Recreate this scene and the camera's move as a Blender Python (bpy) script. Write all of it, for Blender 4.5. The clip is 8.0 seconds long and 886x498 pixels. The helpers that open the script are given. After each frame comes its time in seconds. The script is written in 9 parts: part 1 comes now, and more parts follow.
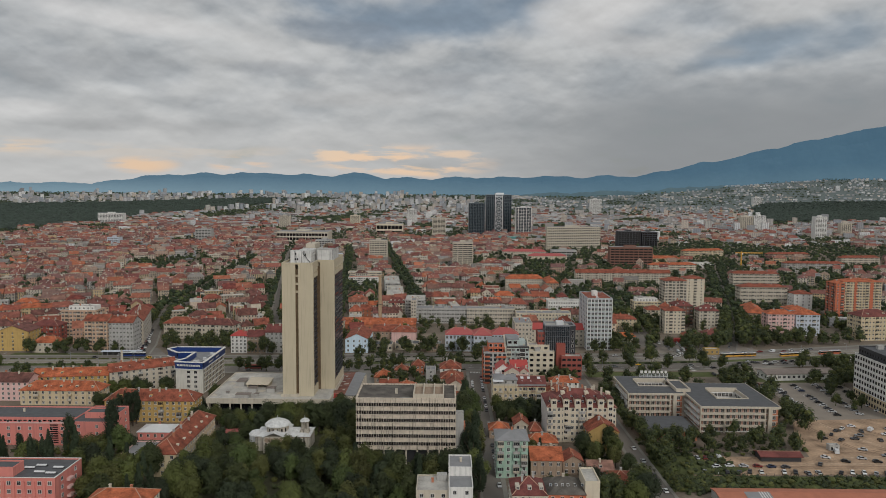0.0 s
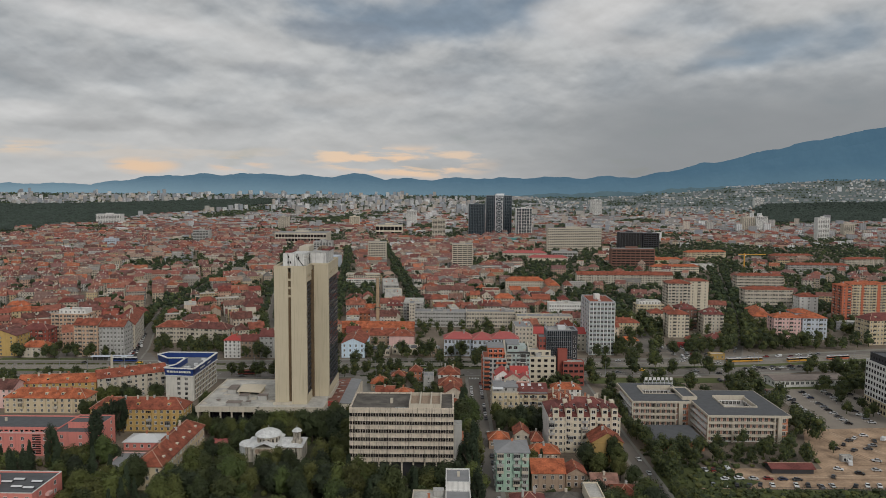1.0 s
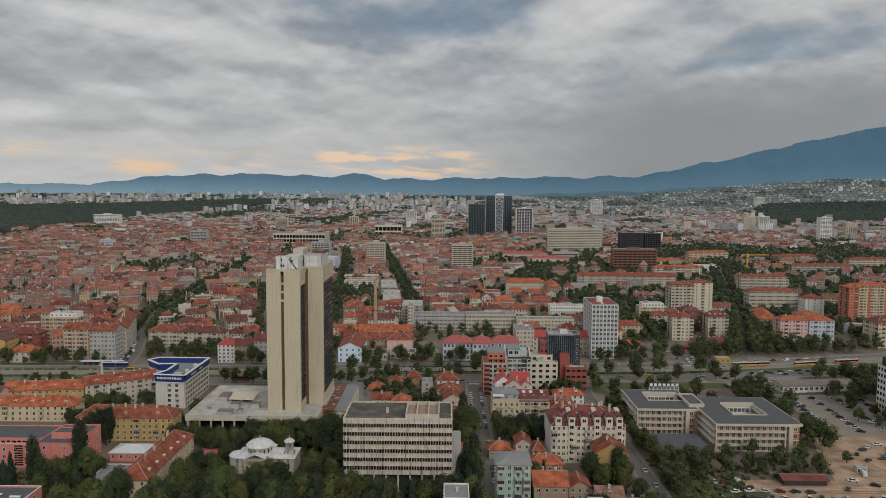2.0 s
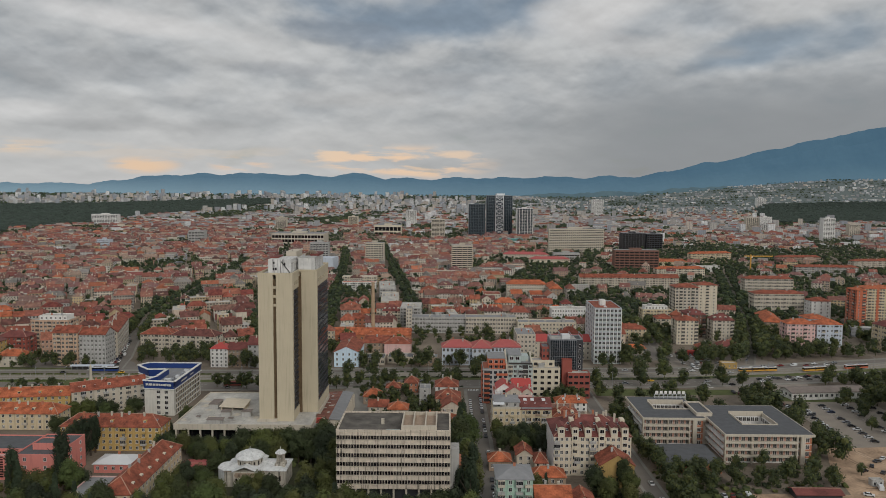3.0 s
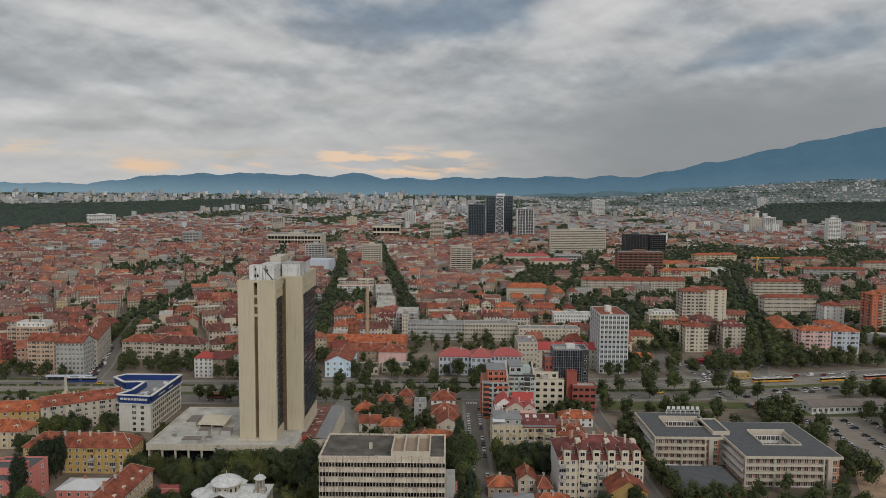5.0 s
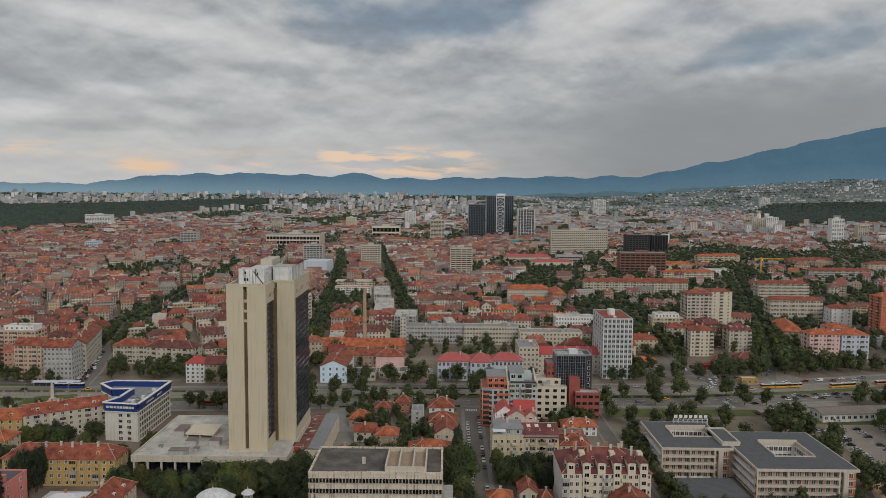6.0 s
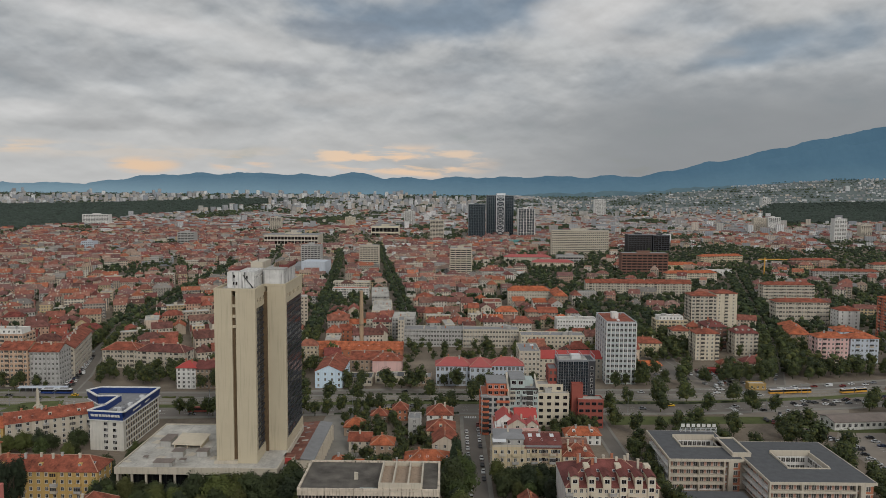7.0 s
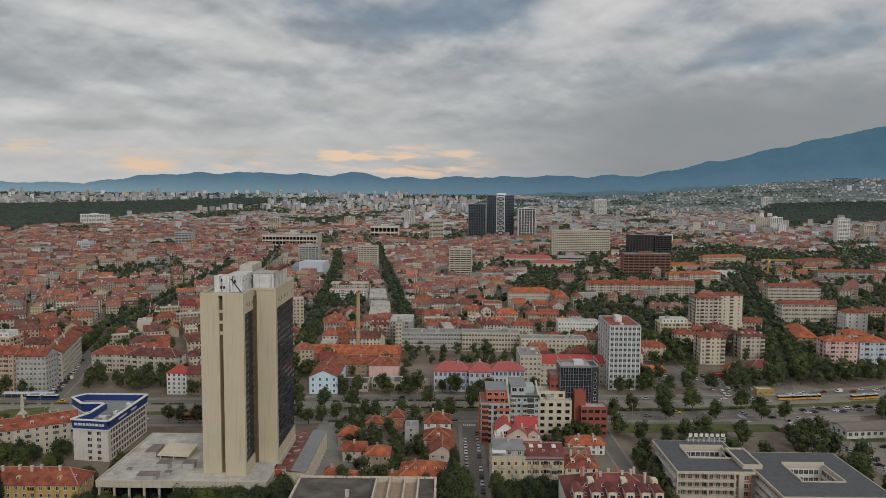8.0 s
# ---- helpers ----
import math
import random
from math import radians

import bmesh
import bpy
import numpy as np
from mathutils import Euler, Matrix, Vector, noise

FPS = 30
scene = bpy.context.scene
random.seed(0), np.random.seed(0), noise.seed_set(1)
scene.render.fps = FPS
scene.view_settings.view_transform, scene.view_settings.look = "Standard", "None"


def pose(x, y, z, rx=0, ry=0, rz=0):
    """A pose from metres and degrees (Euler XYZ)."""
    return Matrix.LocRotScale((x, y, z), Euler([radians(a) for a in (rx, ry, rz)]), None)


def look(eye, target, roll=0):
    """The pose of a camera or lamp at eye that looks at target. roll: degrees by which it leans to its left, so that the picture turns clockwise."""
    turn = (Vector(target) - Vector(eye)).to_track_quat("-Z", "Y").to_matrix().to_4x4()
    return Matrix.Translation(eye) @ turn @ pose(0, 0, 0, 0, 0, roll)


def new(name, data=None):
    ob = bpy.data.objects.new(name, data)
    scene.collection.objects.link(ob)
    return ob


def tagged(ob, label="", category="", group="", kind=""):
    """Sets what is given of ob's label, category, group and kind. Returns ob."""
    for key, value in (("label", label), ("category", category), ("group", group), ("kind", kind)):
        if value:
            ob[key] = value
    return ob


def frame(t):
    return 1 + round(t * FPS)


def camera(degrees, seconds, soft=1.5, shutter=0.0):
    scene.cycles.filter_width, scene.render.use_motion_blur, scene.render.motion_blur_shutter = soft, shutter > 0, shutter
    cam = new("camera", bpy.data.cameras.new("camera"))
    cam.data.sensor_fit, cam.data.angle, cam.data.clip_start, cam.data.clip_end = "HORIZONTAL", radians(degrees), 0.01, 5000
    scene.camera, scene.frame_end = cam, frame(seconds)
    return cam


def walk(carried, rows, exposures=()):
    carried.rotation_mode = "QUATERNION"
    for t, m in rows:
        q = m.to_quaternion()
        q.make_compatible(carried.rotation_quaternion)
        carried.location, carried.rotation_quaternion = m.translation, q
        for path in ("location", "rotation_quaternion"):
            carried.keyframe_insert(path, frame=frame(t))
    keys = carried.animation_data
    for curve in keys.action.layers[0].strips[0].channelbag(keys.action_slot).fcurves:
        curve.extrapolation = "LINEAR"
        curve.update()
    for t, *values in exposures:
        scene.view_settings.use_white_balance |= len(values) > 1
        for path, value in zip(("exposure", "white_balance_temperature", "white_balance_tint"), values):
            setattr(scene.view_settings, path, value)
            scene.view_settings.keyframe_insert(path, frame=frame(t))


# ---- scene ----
cam = camera(62.3, 8.0, soft=0.75)
PATH = [
    (0, (0.015, 0.408, 129.445), (0.003, 2.4, 129.274), 0.4),
    (0.5, (0.684, 7.312, 129.454), (0.671, 9.305, 129.283), 0.3),
    (1, (1.264, 14.109, 129.465), (1.251, 16.102, 129.296), 0.4),
    (1.5, (1.716, 20.8, 129.547), (1.703, 22.793, 129.378), 0.3),
    (3, (2.934, 41.574, 130.088), (2.92, 43.567, 129.918), 0.4),
    (3.5, (3.41, 48.678, 130.144), (3.396, 50.671, 129.974), 0.4),
    (4, (3.886, 55.684, 130.158), (3.872, 57.677, 129.989), 0.4),
    (4.5, (4.324, 62.658, 130.166), (4.31, 64.651, 129.996), 0.4),
    (6, (5.986, 84.056, 130.159), (5.97, 86.048, 129.989), 0.4),
    (6.5, (6.318, 91.168, 130.103), (6.303, 93.161, 129.933), 0.4),
    (7, (6.86, 98.182, 130.119), (6.844, 100.175, 129.948), 0.4),
    (7.5, (7.463, 105.06, 130.177), (7.447, 107.052, 130.005), 0.4),
    (8, (8.041, 112.187, 130.189), (8.024, 114.179, 130.017), 0.4),
]
walk(cam, [(t, look(eye, target, roll)) for t, eye, target, roll in PATH])

# ---- daylight: a broken overcast sky, a weak wide sun behind the flight ----
SUN_EL, SUN_AZ = 32.0, 152.0          # degrees; azimuth clockwise from +y
scene.view_settings.exposure = 0.0
world = bpy.data.worlds.new("overcast_sky")
scene.world = world
world.use_nodes = True
WT = world.node_tree
WT.nodes.clear()


def wmath(op, a, b=None, c=None, clamp=False):
    n = WT.nodes.new("ShaderNodeMath")
    n.operation, n.use_clamp = op, clamp
    for i, v in enumerate((a, b, c)):
        if v is None:
            continue
        if isinstance(v, (int, float)):
            n.inputs[i].default_value = v
        else:
            WT.links.new(v, n.inputs[i])
    return n.outputs[0]


def wmix(fac, a, b):
    n = WT.nodes.new("ShaderNodeMix")
    n.data_type = "RGBA"
    for sock, v in ((n.inputs[0], fac), (n.inputs[6], a), (n.inputs[7], b)):
        if isinstance(v, (int, float, tuple)):
            sock.default_value = v if not isinstance(v, tuple) else (*v, 1)
        else:
            WT.links.new(v, sock)
    return n.outputs[2]


def wnoise(vec, scale, detail, rough=0.55, distort=0.0):
    n = WT.nodes.new("ShaderNodeTexNoise")
    n.inputs["Scale"].default_value, n.inputs["Detail"].default_value = scale, detail
    n.inputs["Roughness"].default_value, n.inputs["Distortion"].default_value = rough, distort
    WT.links.new(vec, n.inputs["Vector"])
    return n.outputs[0]


def wcomb(x, y, z):
    n = WT.nodes.new("ShaderNodeCombineXYZ")
    for i, v in enumerate((x, y, z)):
        if isinstance(v, (int, float)):
            n.inputs[i].default_value = v
        else:
            WT.links.new(v, n.inputs[i])
    return n.outputs[0]


def wrange(v, a, b, c=0.0, d=1.0):
    n = WT.nodes.new("ShaderNodeMapRange")
    n.interpolation_type = "SMOOTHSTEP"
    for i, q in enumerate((a, b, c, d)):
        n.inputs[i + 1].default_value = q
    WT.links.new(v, n.inputs[0])
    return n.outputs[0]


tc = WT.nodes.new("ShaderNodeTexCoord")
sep = WT.nodes.new("ShaderNodeSeparateXYZ")
WT.links.new(tc.outputs["Generated"], sep.inputs[0])
DX, DY, DZ = sep.outputs
el = wmath("MAXIMUM", DZ, 0.0)
az = wmath("ARCTAN2", DX, DY)
# the cloud deck: long soft sheets, finer towards the horizon
deck_u = wmath("MULTIPLY", az, 4.8)
deck_v = wmath("MULTIPLY", wmath("POWER", wmath("ADD", el, 0.01), 0.8), 8.0)


def deck(scale, detail, rough, seed, rise=0.0, distort=0.15):
    return wnoise(wcomb(deck_u, wmath("ADD", deck_v, rise), seed), scale, detail, rough, distort)


masses = deck(1.05, 2.0, 0.45, 2.3)
billow = deck(2.4, 4.5, 0.46, 7.9)
billow_above = deck(2.4, 4.5, 0.46, 7.9, 0.10)
curl = deck(7.0, 4.0, 0.5, 4.4)
curl_above = deck(7.0, 4.0, 0.5, 4.4, 0.035)
relief = wmath("ADD", wmath("SUBTRACT", billow, billow_above), wmath("MULTIPLY", wmath("SUBTRACT", curl, curl_above), 0.30))


def bank_of_cloud(a0, e0, ra, re, tilt=0.0, torn=1.5):
    """A soft oval in the sky, frayed by the cloud noise: 1 in its middle, 0 outside."""
    da = wmath("ADD", az, -a0)
    de = wmath("ADD", wmath("ADD", el, -e0), wmath("MULTIPLY", da, -tilt))
    q = wmath("ADD", wmath("POWER", wmath("ABSOLUTE", wmath("DIVIDE", da, ra)), 2.0), wmath("POWER", wmath("ABSOLUTE", wmath("DIVIDE", de, re)), 2.0))
    q = wmath("ADD", q, wmath("MULTIPLY", wmath("ADD", wmath("ADD", billow, wmath("MULTIPLY", masses, 0.6)), -0.8), torn * 2.2))
    return wrange(q, -0.1, 1.6, 1.0, 0.0)


mixn = wmath("ADD", wmath("MULTIPLY", masses, 0.5), wmath("ADD", wmath("MULTIPLY", billow, 0.38), wmath("MULTIPLY", curl, 0.12)))
cloud = wmix(wrange(mixn, 0.37, 0.61), (0.330, 0.355, 0.378), (0.490, 0.498, 0.500))
veil = wmix(wrange(DX, -0.3, 0.45), (0.545, 0.542, 0.535), (0.285, 0.295, 0.305))
cloud = wmix(wrange(el, 0.03, 0.15, 0.78, 0.0), cloud, veil)
for a0, e0, ra, re, tilt, amount, tint in (
        (-0.47, 0.235, 0.17, 0.020, 0.05, 0.45, (0.34, 0.355, 0.37)), (-0.02, 0.222, 0.17, 0.040, -0.02, 0.95, (0.215, 0.275, 0.345)), (-0.14, 0.196, 0.11, 0.018, -0.12, 0.85, (0.225, 0.265, 0.315)),
        (0.42, 0.172, 0.13, 0.026, 0.10, 0.85, (0.230, 0.288, 0.350)), (0.30, 0.205, 0.10, 0.022, 0.0, 0.5, (0.27, 0.31, 0.355)),
        (-0.38, 0.195, 0.15, 0.015, -0.08, 0.9, (0.63, 0.625, 0.62)), (-0.26, 0.175, 0.09, 0.018, -0.25, 0.7, (0.58, 0.58, 0.575)), (-0.52, 0.085, 0.05, 0.012, 0.0, 0.7, (0.62, 0.615, 0.61)),
        (0.19, 0.222, 0.085, 0.030, 0.15, 0.9, (0.60, 0.595, 0.59)), (0.24, 0.180, 0.11, 0.014, -0.1, 0.6, (0.50, 0.50, 0.50)), (0.46, 0.225, 0.10, 0.022, 0.1, 0.6, (0.54, 0.535, 0.53)),
        (-0.20, 0.150, 0.10, 0.010, 0.0, 0.55, (0.33, 0.345, 0.365)), (-0.46, 0.140, 0.10, 0.020, 0.05, 0.5, (0.35, 0.36, 0.37)), (-0.40, 0.075, 0.13, 0.010, -0.02, 0.6, (0.36, 0.365, 0.37)),
        (-0.12, 0.115, 0.13, 0.012, 0.0, 0.5, (0.48, 0.475, 0.47)), (-0.05, 0.135, 0.12, 0.012, 0.05, 0.4, (0.36, 0.365, 0.375))):
    cloud = wmix(wmath("MULTIPLY", bank_of_cloud(a0, e0, ra, re, tilt), amount), cloud, tint)
# the grey rain curtain towards the big mountain
cloud = wmix(wmath("MULTIPLY", wrange(az, 0.02, 0.30, 0.0, 0.9), wrange(el, 0.08, 0.165, 1.0, 0.0)), cloud, (0.262, 0.275, 0.288))
# the tops of the billows catch the light, their feet are dull
lit = wmath("ADD", 1.0, wmath("MULTIPLY", wmath("MULTIPLY", relief, wrange(el, 0.03, 0.14, 0.5, 1.0)), wrange(wmath("MULTIPLY", wrange(az, 0.05, 0.3), wrange(el, 0.10, 0.15, 1.0, 0.0)), 0.0, 1.0, 0.7, 0.15)))
cloud_lit = WT.nodes.new("ShaderNodeVectorMath")
cloud_lit.operation = "SCALE"
WT.links.new(cloud, cloud_lit.inputs[0])
WT.links.new(lit, cloud_lit.inputs["Scale"])
cloud = cloud_lit.outputs[0]
# warm light in the breaks low over the hills
warm_n = wnoise(wcomb(wmath("MULTIPLY", az, 11.0), wmath("MULTIPLY", el, 62.0), 3.0), 1.2, 7.0, 0.55, 0.3)
low_band = wmath("MULTIPLY", wrange(el, 0.004, 0.018), wrange(el, 0.044, 0.060, 1.0, 0.0))
for a0, e0, ra, re, amount, tint in ((-0.545, 0.046, 0.035, 0.007, 0.75, (0.78, 0.58, 0.40)), (-0.395, 0.024, 0.030, 0.008, 0.85, (0.80, 0.56, 0.37)), (-0.275, 0.025, 0.026, 0.008, 0.85, (0.76, 0.55, 0.40)),
                                     (-0.115, 0.042, 0.058, 0.014, 0.95, (0.82, 0.60, 0.42)), (-0.045, 0.034, 0.070, 0.021, 1.0, (0.80, 0.58, 0.41)), (0.005, 0.042, 0.030, 0.010, 0.7, (0.72, 0.57, 0.44)), (-0.42, 0.042, 0.22, 0.008, 0.35, (0.66, 0.56, 0.46))):
    puff = wmath("MULTIPLY", bank_of_cloud(a0, e0, ra * 1.35, re * 1.35, 0.0, 0.7), wrange(warm_n, 0.42, 0.60))
    cloud = wmix(wmath("MULTIPLY", wmath("MULTIPLY", puff, low_band), amount), cloud, tint)
# overcast skies are brighter towards the zenith and towards the veiled sun
lift = wmath("ADD", 1.0, wmath("MULTIPLY", wrange(el, 0.26, 1.0), 0.12))
lift = wmath("ADD", lift, wmath("MULTIPLY", wrange(wmath("MULTIPLY", DY, -1.0), 0.0, 1.0), 0.85))
cloud_bg = WT.nodes.new("ShaderNodeBackground")
WT.links.new(cloud, cloud_bg.inputs[0])
WT.links.new(lift, cloud_bg.inputs[1])
sky = WT.nodes.new("ShaderNodeTexSky")
sky.sky_type, sky.sun_disc = "NISHITA", False
sky.sun_elevation, sky.sun_rotation = radians(SUN_EL), radians(SUN_AZ)
sky_bg = WT.nodes.new("ShaderNodeBackground")
WT.links.new(sky.outputs[0], sky_bg.inputs[0])
sky_bg.inputs[1].default_value = 0.05
cover = WT.nodes.new("ShaderNodeMixShader")
WT.links.new(wrange(mixn, 0.30, 0.42, 0.72, 0.97), cover.inputs[0])
WT.links.new(sky_bg.outputs[0], cover.inputs[1])
WT.links.new(cloud_bg.outputs[0], cover.inputs[2])
wout = WT.nodes.new("ShaderNodeOutputWorld")
WT.links.new(cover.outputs[0], wout.inputs[0])

sun = new("sun", bpy.data.lights.new("sun", "SUN"))
sun.data.energy, sun.data.angle, sun.data.color = 1.05, radians(20), (1.0, 0.95, 0.87)
sun.rotation_euler = (radians(90 - SUN_EL), 0, radians(180 - SUN_AZ))


# ---- materials ----
def material(name, rgb, rough=0.85, vary=0.12, spread=0.0, scale=0.35, streak=0.0, bump=0.15, metal=0.0, fine_scale=6.0, palette=None, by="object", spec=0.3):
    """A weathered surface: a base colour, stains at two scales, vertical streaks, a tint per object or per loose piece."""
    m = bpy.data.materials.new(name)
    m.use_nodes = True
    nt = m.node_tree
    p = nt.nodes["Principled BSDF"]
    p.inputs["Roughness"].default_value, p.inputs["Metallic"].default_value = rough, metal
    p.inputs["Specular IOR Level"].default_value = spec
    coord = nt.nodes.new("ShaderNodeNewGeometry").outputs["Position"]

    def tex(sc, detail, stretch=None):
        n = nt.nodes.new("ShaderNodeTexNoise")
        n.inputs["Scale"].default_value, n.inputs["Detail"].default_value = sc, detail
        v = coord
        if stretch:
            mp = nt.nodes.new("ShaderNodeMapping")
            mp.inputs["Scale"].default_value = stretch
            nt.links.new(v, mp.inputs[0])
            v = mp.outputs[0]
        nt.links.new(v, n.inputs["Vector"])
        return n.outputs[0]

    def mth(op, a, b):
        n = nt.nodes.new("ShaderNodeMath")
        n.operation = op
        for i, v in enumerate((a, b)):
            if isinstance(v, (int, float)):
                n.inputs[i].default_value = v
            else:
                nt.links.new(v, n.inputs[i])
        return n.outputs[0]

    if by == "island":
        rnd = nt.nodes.new("ShaderNodeNewGeometry").outputs["Random Per Island"]
    else:
        rnd = nt.nodes.new("ShaderNodeObjectInfo").outputs["Random"]
    if palette:
        ramp = nt.nodes.new("ShaderNodeValToRGB")
        ramp.color_ramp.interpolation = "CONSTANT"
        els = ramp.color_ramp.elements
        while len(els) < len(palette):
            els.new(0.5)
        for i, c in enumerate(palette):
            els[i].position, els[i].color = i / len(palette), (*c, 1)
        nt.links.new(rnd, ramp.inputs[0])
        base = ramp.outputs[0]
    else:
        col = nt.nodes.new("ShaderNodeRGB")
        col.outputs[0].default_value = (*rgb, 1)
        base = col.outputs[0]
    coarse, small = tex(scale, 4.0), tex(fine_scale, 3.0)
    f = mth("ADD", mth("MULTIPLY", mth("SUBTRACT", coarse, 0.5), 2.8 * vary), mth("MULTIPLY", mth("SUBTRACT", small, 0.5), 1.4 * vary))
    if streak:
        f = mth("SUBTRACT", f, mth("MULTIPLY", mth("MAXIMUM", mth("SUBTRACT", tex(1.0, 3.0, (1.3, 1.3, 0.06)), 0.52), 0.0), streak * 7))
    if spread:
        r2 = mth("FRACT", mth("MULTIPLY", rnd, 7.31), 0.0)
        f = mth("ADD", f, mth("MULTIPLY", mth("SUBTRACT", r2, 0.5), 2 * spread))
    f = mth("ADD", f, 1.0)
    mul = nt.nodes.new("ShaderNodeVectorMath")
    mul.operation = "SCALE"
    nt.links.new(base, mul.inputs[0])
    nt.links.new(f, mul.inputs["Scale"])
    nt.links.new(mul.outputs[0], p.inputs["Base Color"])
    if bump:
        b = nt.nodes.new("ShaderNodeBump")
        b.inputs["Strength"].default_value, b.inputs["Distance"].default_value = bump, 0.05
        nt.links.new(small, b.inputs["Height"])
        nt.links.new(b.outputs[0], p.inputs["Normal"])
    return m


TILES = [(0.255, 0.096, 0.068), (0.195, 0.085, 0.068), (0.29, 0.105, 0.068), (0.15, 0.076, 0.066), (0.225, 0.097, 0.075), (0.165, 0.083, 0.075), (0.37, 0.125, 0.064), (0.135, 0.060, 0.054), (0.215, 0.135, 0.112), (0.27, 0.122, 0.086), (0.185, 0.060, 0.052), (0.24, 0.085, 0.062)]
WALLS = [(0.46, 0.40, 0.31), (0.42, 0.375, 0.315), (0.54, 0.505, 0.44), (0.37, 0.32, 0.265), (0.48, 0.39, 0.25), (0.57, 0.55, 0.51), (0.43, 0.29, 0.225), (0.34, 0.315, 0.285), (0.50, 0.43, 0.365), (0.42, 0.42, 0.42)]
BLOCKS = [(0.44, 0.44, 0.45), (0.33, 0.335, 0.345), (0.58, 0.58, 0.585), (0.27, 0.27, 0.28), (0.38, 0.355, 0.33), (0.47, 0.44, 0.40), (0.33, 0.355, 0.39), (0.68, 0.675, 0.67), (0.52, 0.45, 0.38)]
WALLS = [(r * 1.03, g * 0.985, b * 0.93) for r, g, b in WALLS]

M = {}


def mk(key, *a, **k):
    M[key] = material(key, *a, **k)


mk("cream_stained", (0.56, 0.48, 0.39), vary=0.32, streak=0.6, scale=0.45)
mk("ridge_tile", (0.40, 0.25, 0.18), vary=0.2)
mk("concrete_beige", (0.53, 0.46, 0.335), vary=0.07, streak=0.13, scale=0.12, bump=0.08)
mk("plaster", (0.6, 0.55, 0.46), palette=WALLS, vary=0.12, streak=0.25, spread=0.08)
mk("plaster_far", (0.6, 0.55, 0.46), palette=WALLS, vary=0.10, spread=0.1, by="island", bump=0)
mk("block_far", (0.6, 0.55, 0.46), palette=BLOCKS, vary=0.10, spread=0.1, by="island", bump=0)
mk("tile", (0.4, 0.15, 0.08), palette=[(r * 0.98, g * 0.84, v * 0.78) for r, g, v in TILES], vary=0.7, spread=0.15, scale=0.3, fine_scale=1.3, bump=0.3)
# Far roofs: tile palette lifted and dulled to paint in distance haze.
mk("tile_far", (0.4, 0.15, 0.08), palette=[(r * 0.92 + 0.02, g * 0.88 + 0.016, v * 0.88 + 0.015) for r, g, v in TILES] + [(0.20, 0.185, 0.17), (0.28, 0.20, 0.155), (0.12, 0.06, 0.05)], vary=0.45, spread=0.22, by="island", fine_scale=1.2, bump=0)
mk("tile_orange", (0.36, 0.104, 0.048), vary=0.8, scale=0.3, fine_scale=1.3, bump=0.3)
mk("tile_dark", (0.16, 0.052, 0.045), vary=0.55, scale=0.2, fine_scale=1.6, bump=0.3)
mk("tile_brown", (0.235, 0.070, 0.042), vary=0.8, scale=0.3, fine_scale=1.3, bump=0.3)
mk("tile_pink", (0.38, 0.10, 0.095), vary=0.1, fine_scale=1.6, bump=0.2)
mk("metal_red", (0.40, 0.06, 0.052), vary=0.08, rough=0.5, bump=0.05)
mk("bitumen", (0.098, 0.100, 0.106), vary=0.22, rough=0.9)
mk("bitumen_old", (0.105, 0.094, 0.082), vary=0.8, scale=0.2, rough=0.9)
mk("roof_grey", (0.24, 0.24, 0.245), vary=0.18, rough=0.8)
mk("car_park_asphalt", (0.25, 0.215, 0.18), vary=0.2, scale=0.1, rough=0.92)
mk("roof_white", (0.425, 0.405, 0.37), vary=0.5, scale=0.13, rough=0.85, fine_scale=1.2)
mk("white_paint", (0.68, 0.665, 0.635), vary=0.12, streak=0.2)
mk("leaf_mid", (0.05, 0.08, 0.02), palette=[(0.040, 0.052, 0.021), (0.054, 0.068, 0.023), (0.072, 0.086, 0.026), (0.044, 0.056, 0.022), (0.034, 0.046, 0.022), (0.086, 0.090, 0.027)], vary=0.6, spread=0.15, by="island", scale=0.11, rough=0.8, bump=0, fine_scale=1.5)
mk("white_metal", (0.60, 0.605, 0.61), vary=0.08, rough=0.45)
mk("church_stone", (0.46, 0.42, 0.355), vary=0.28, streak=0.5, scale=0.5)
mk("church_roof", (0.60, 0.60, 0.59), vary=0.25, streak=0.2, scale=0.5, rough=0.6)
mk("brick_pink", (0.40, 0.235, 0.18), vary=0.18, fine_scale=3)
mk("off_white", (0.51, 0.455, 0.372), vary=0.1, streak=0.15)
mk("grey_blue", (0.50, 0.54, 0.60), vary=0.08, streak=0.1)
mk("cream", (0.60, 0.53, 0.415), vary=0.08, streak=0.1)
mk("ochre", (0.41, 0.275, 0.105), vary=0.14, streak=0.18)
mk("yellow", (0.49, 0.335, 0.125), vary=0.12, streak=0.15)
mk("pale_yellow", (0.56, 0.465, 0.315), vary=0.1, streak=0.2)
mk("pink", (0.62, 0.225, 0.19), vary=0.08, streak=0.12)
mk("peach", (0.52, 0.365, 0.26), vary=0.1, streak=0.2)
mk("pale_pink", (0.66, 0.44, 0.41), vary=0.08, streak=0.12)
mk("mint", (0.36, 0.50, 0.41), vary=0.1, streak=0.2)
mk("mint_grey", (0.42, 0.48, 0.46), vary=0.08, streak=0.15)
mk("pale_blue", (0.58, 0.70, 0.80), vary=0.06, streak=0.1)
mk("brick_red", (0.30, 0.085, 0.065), vary=0.12, fine_scale=3)
mk("brick_orange", (0.42, 0.17, 0.10), vary=0.15, fine_scale=3)
mk("chimney_tan", (0.40, 0.29, 0.19), vary=0.15, streak=0.15)
mk("grey_white", (0.44, 0.458, 0.48), vary=0.07, streak=0.12)
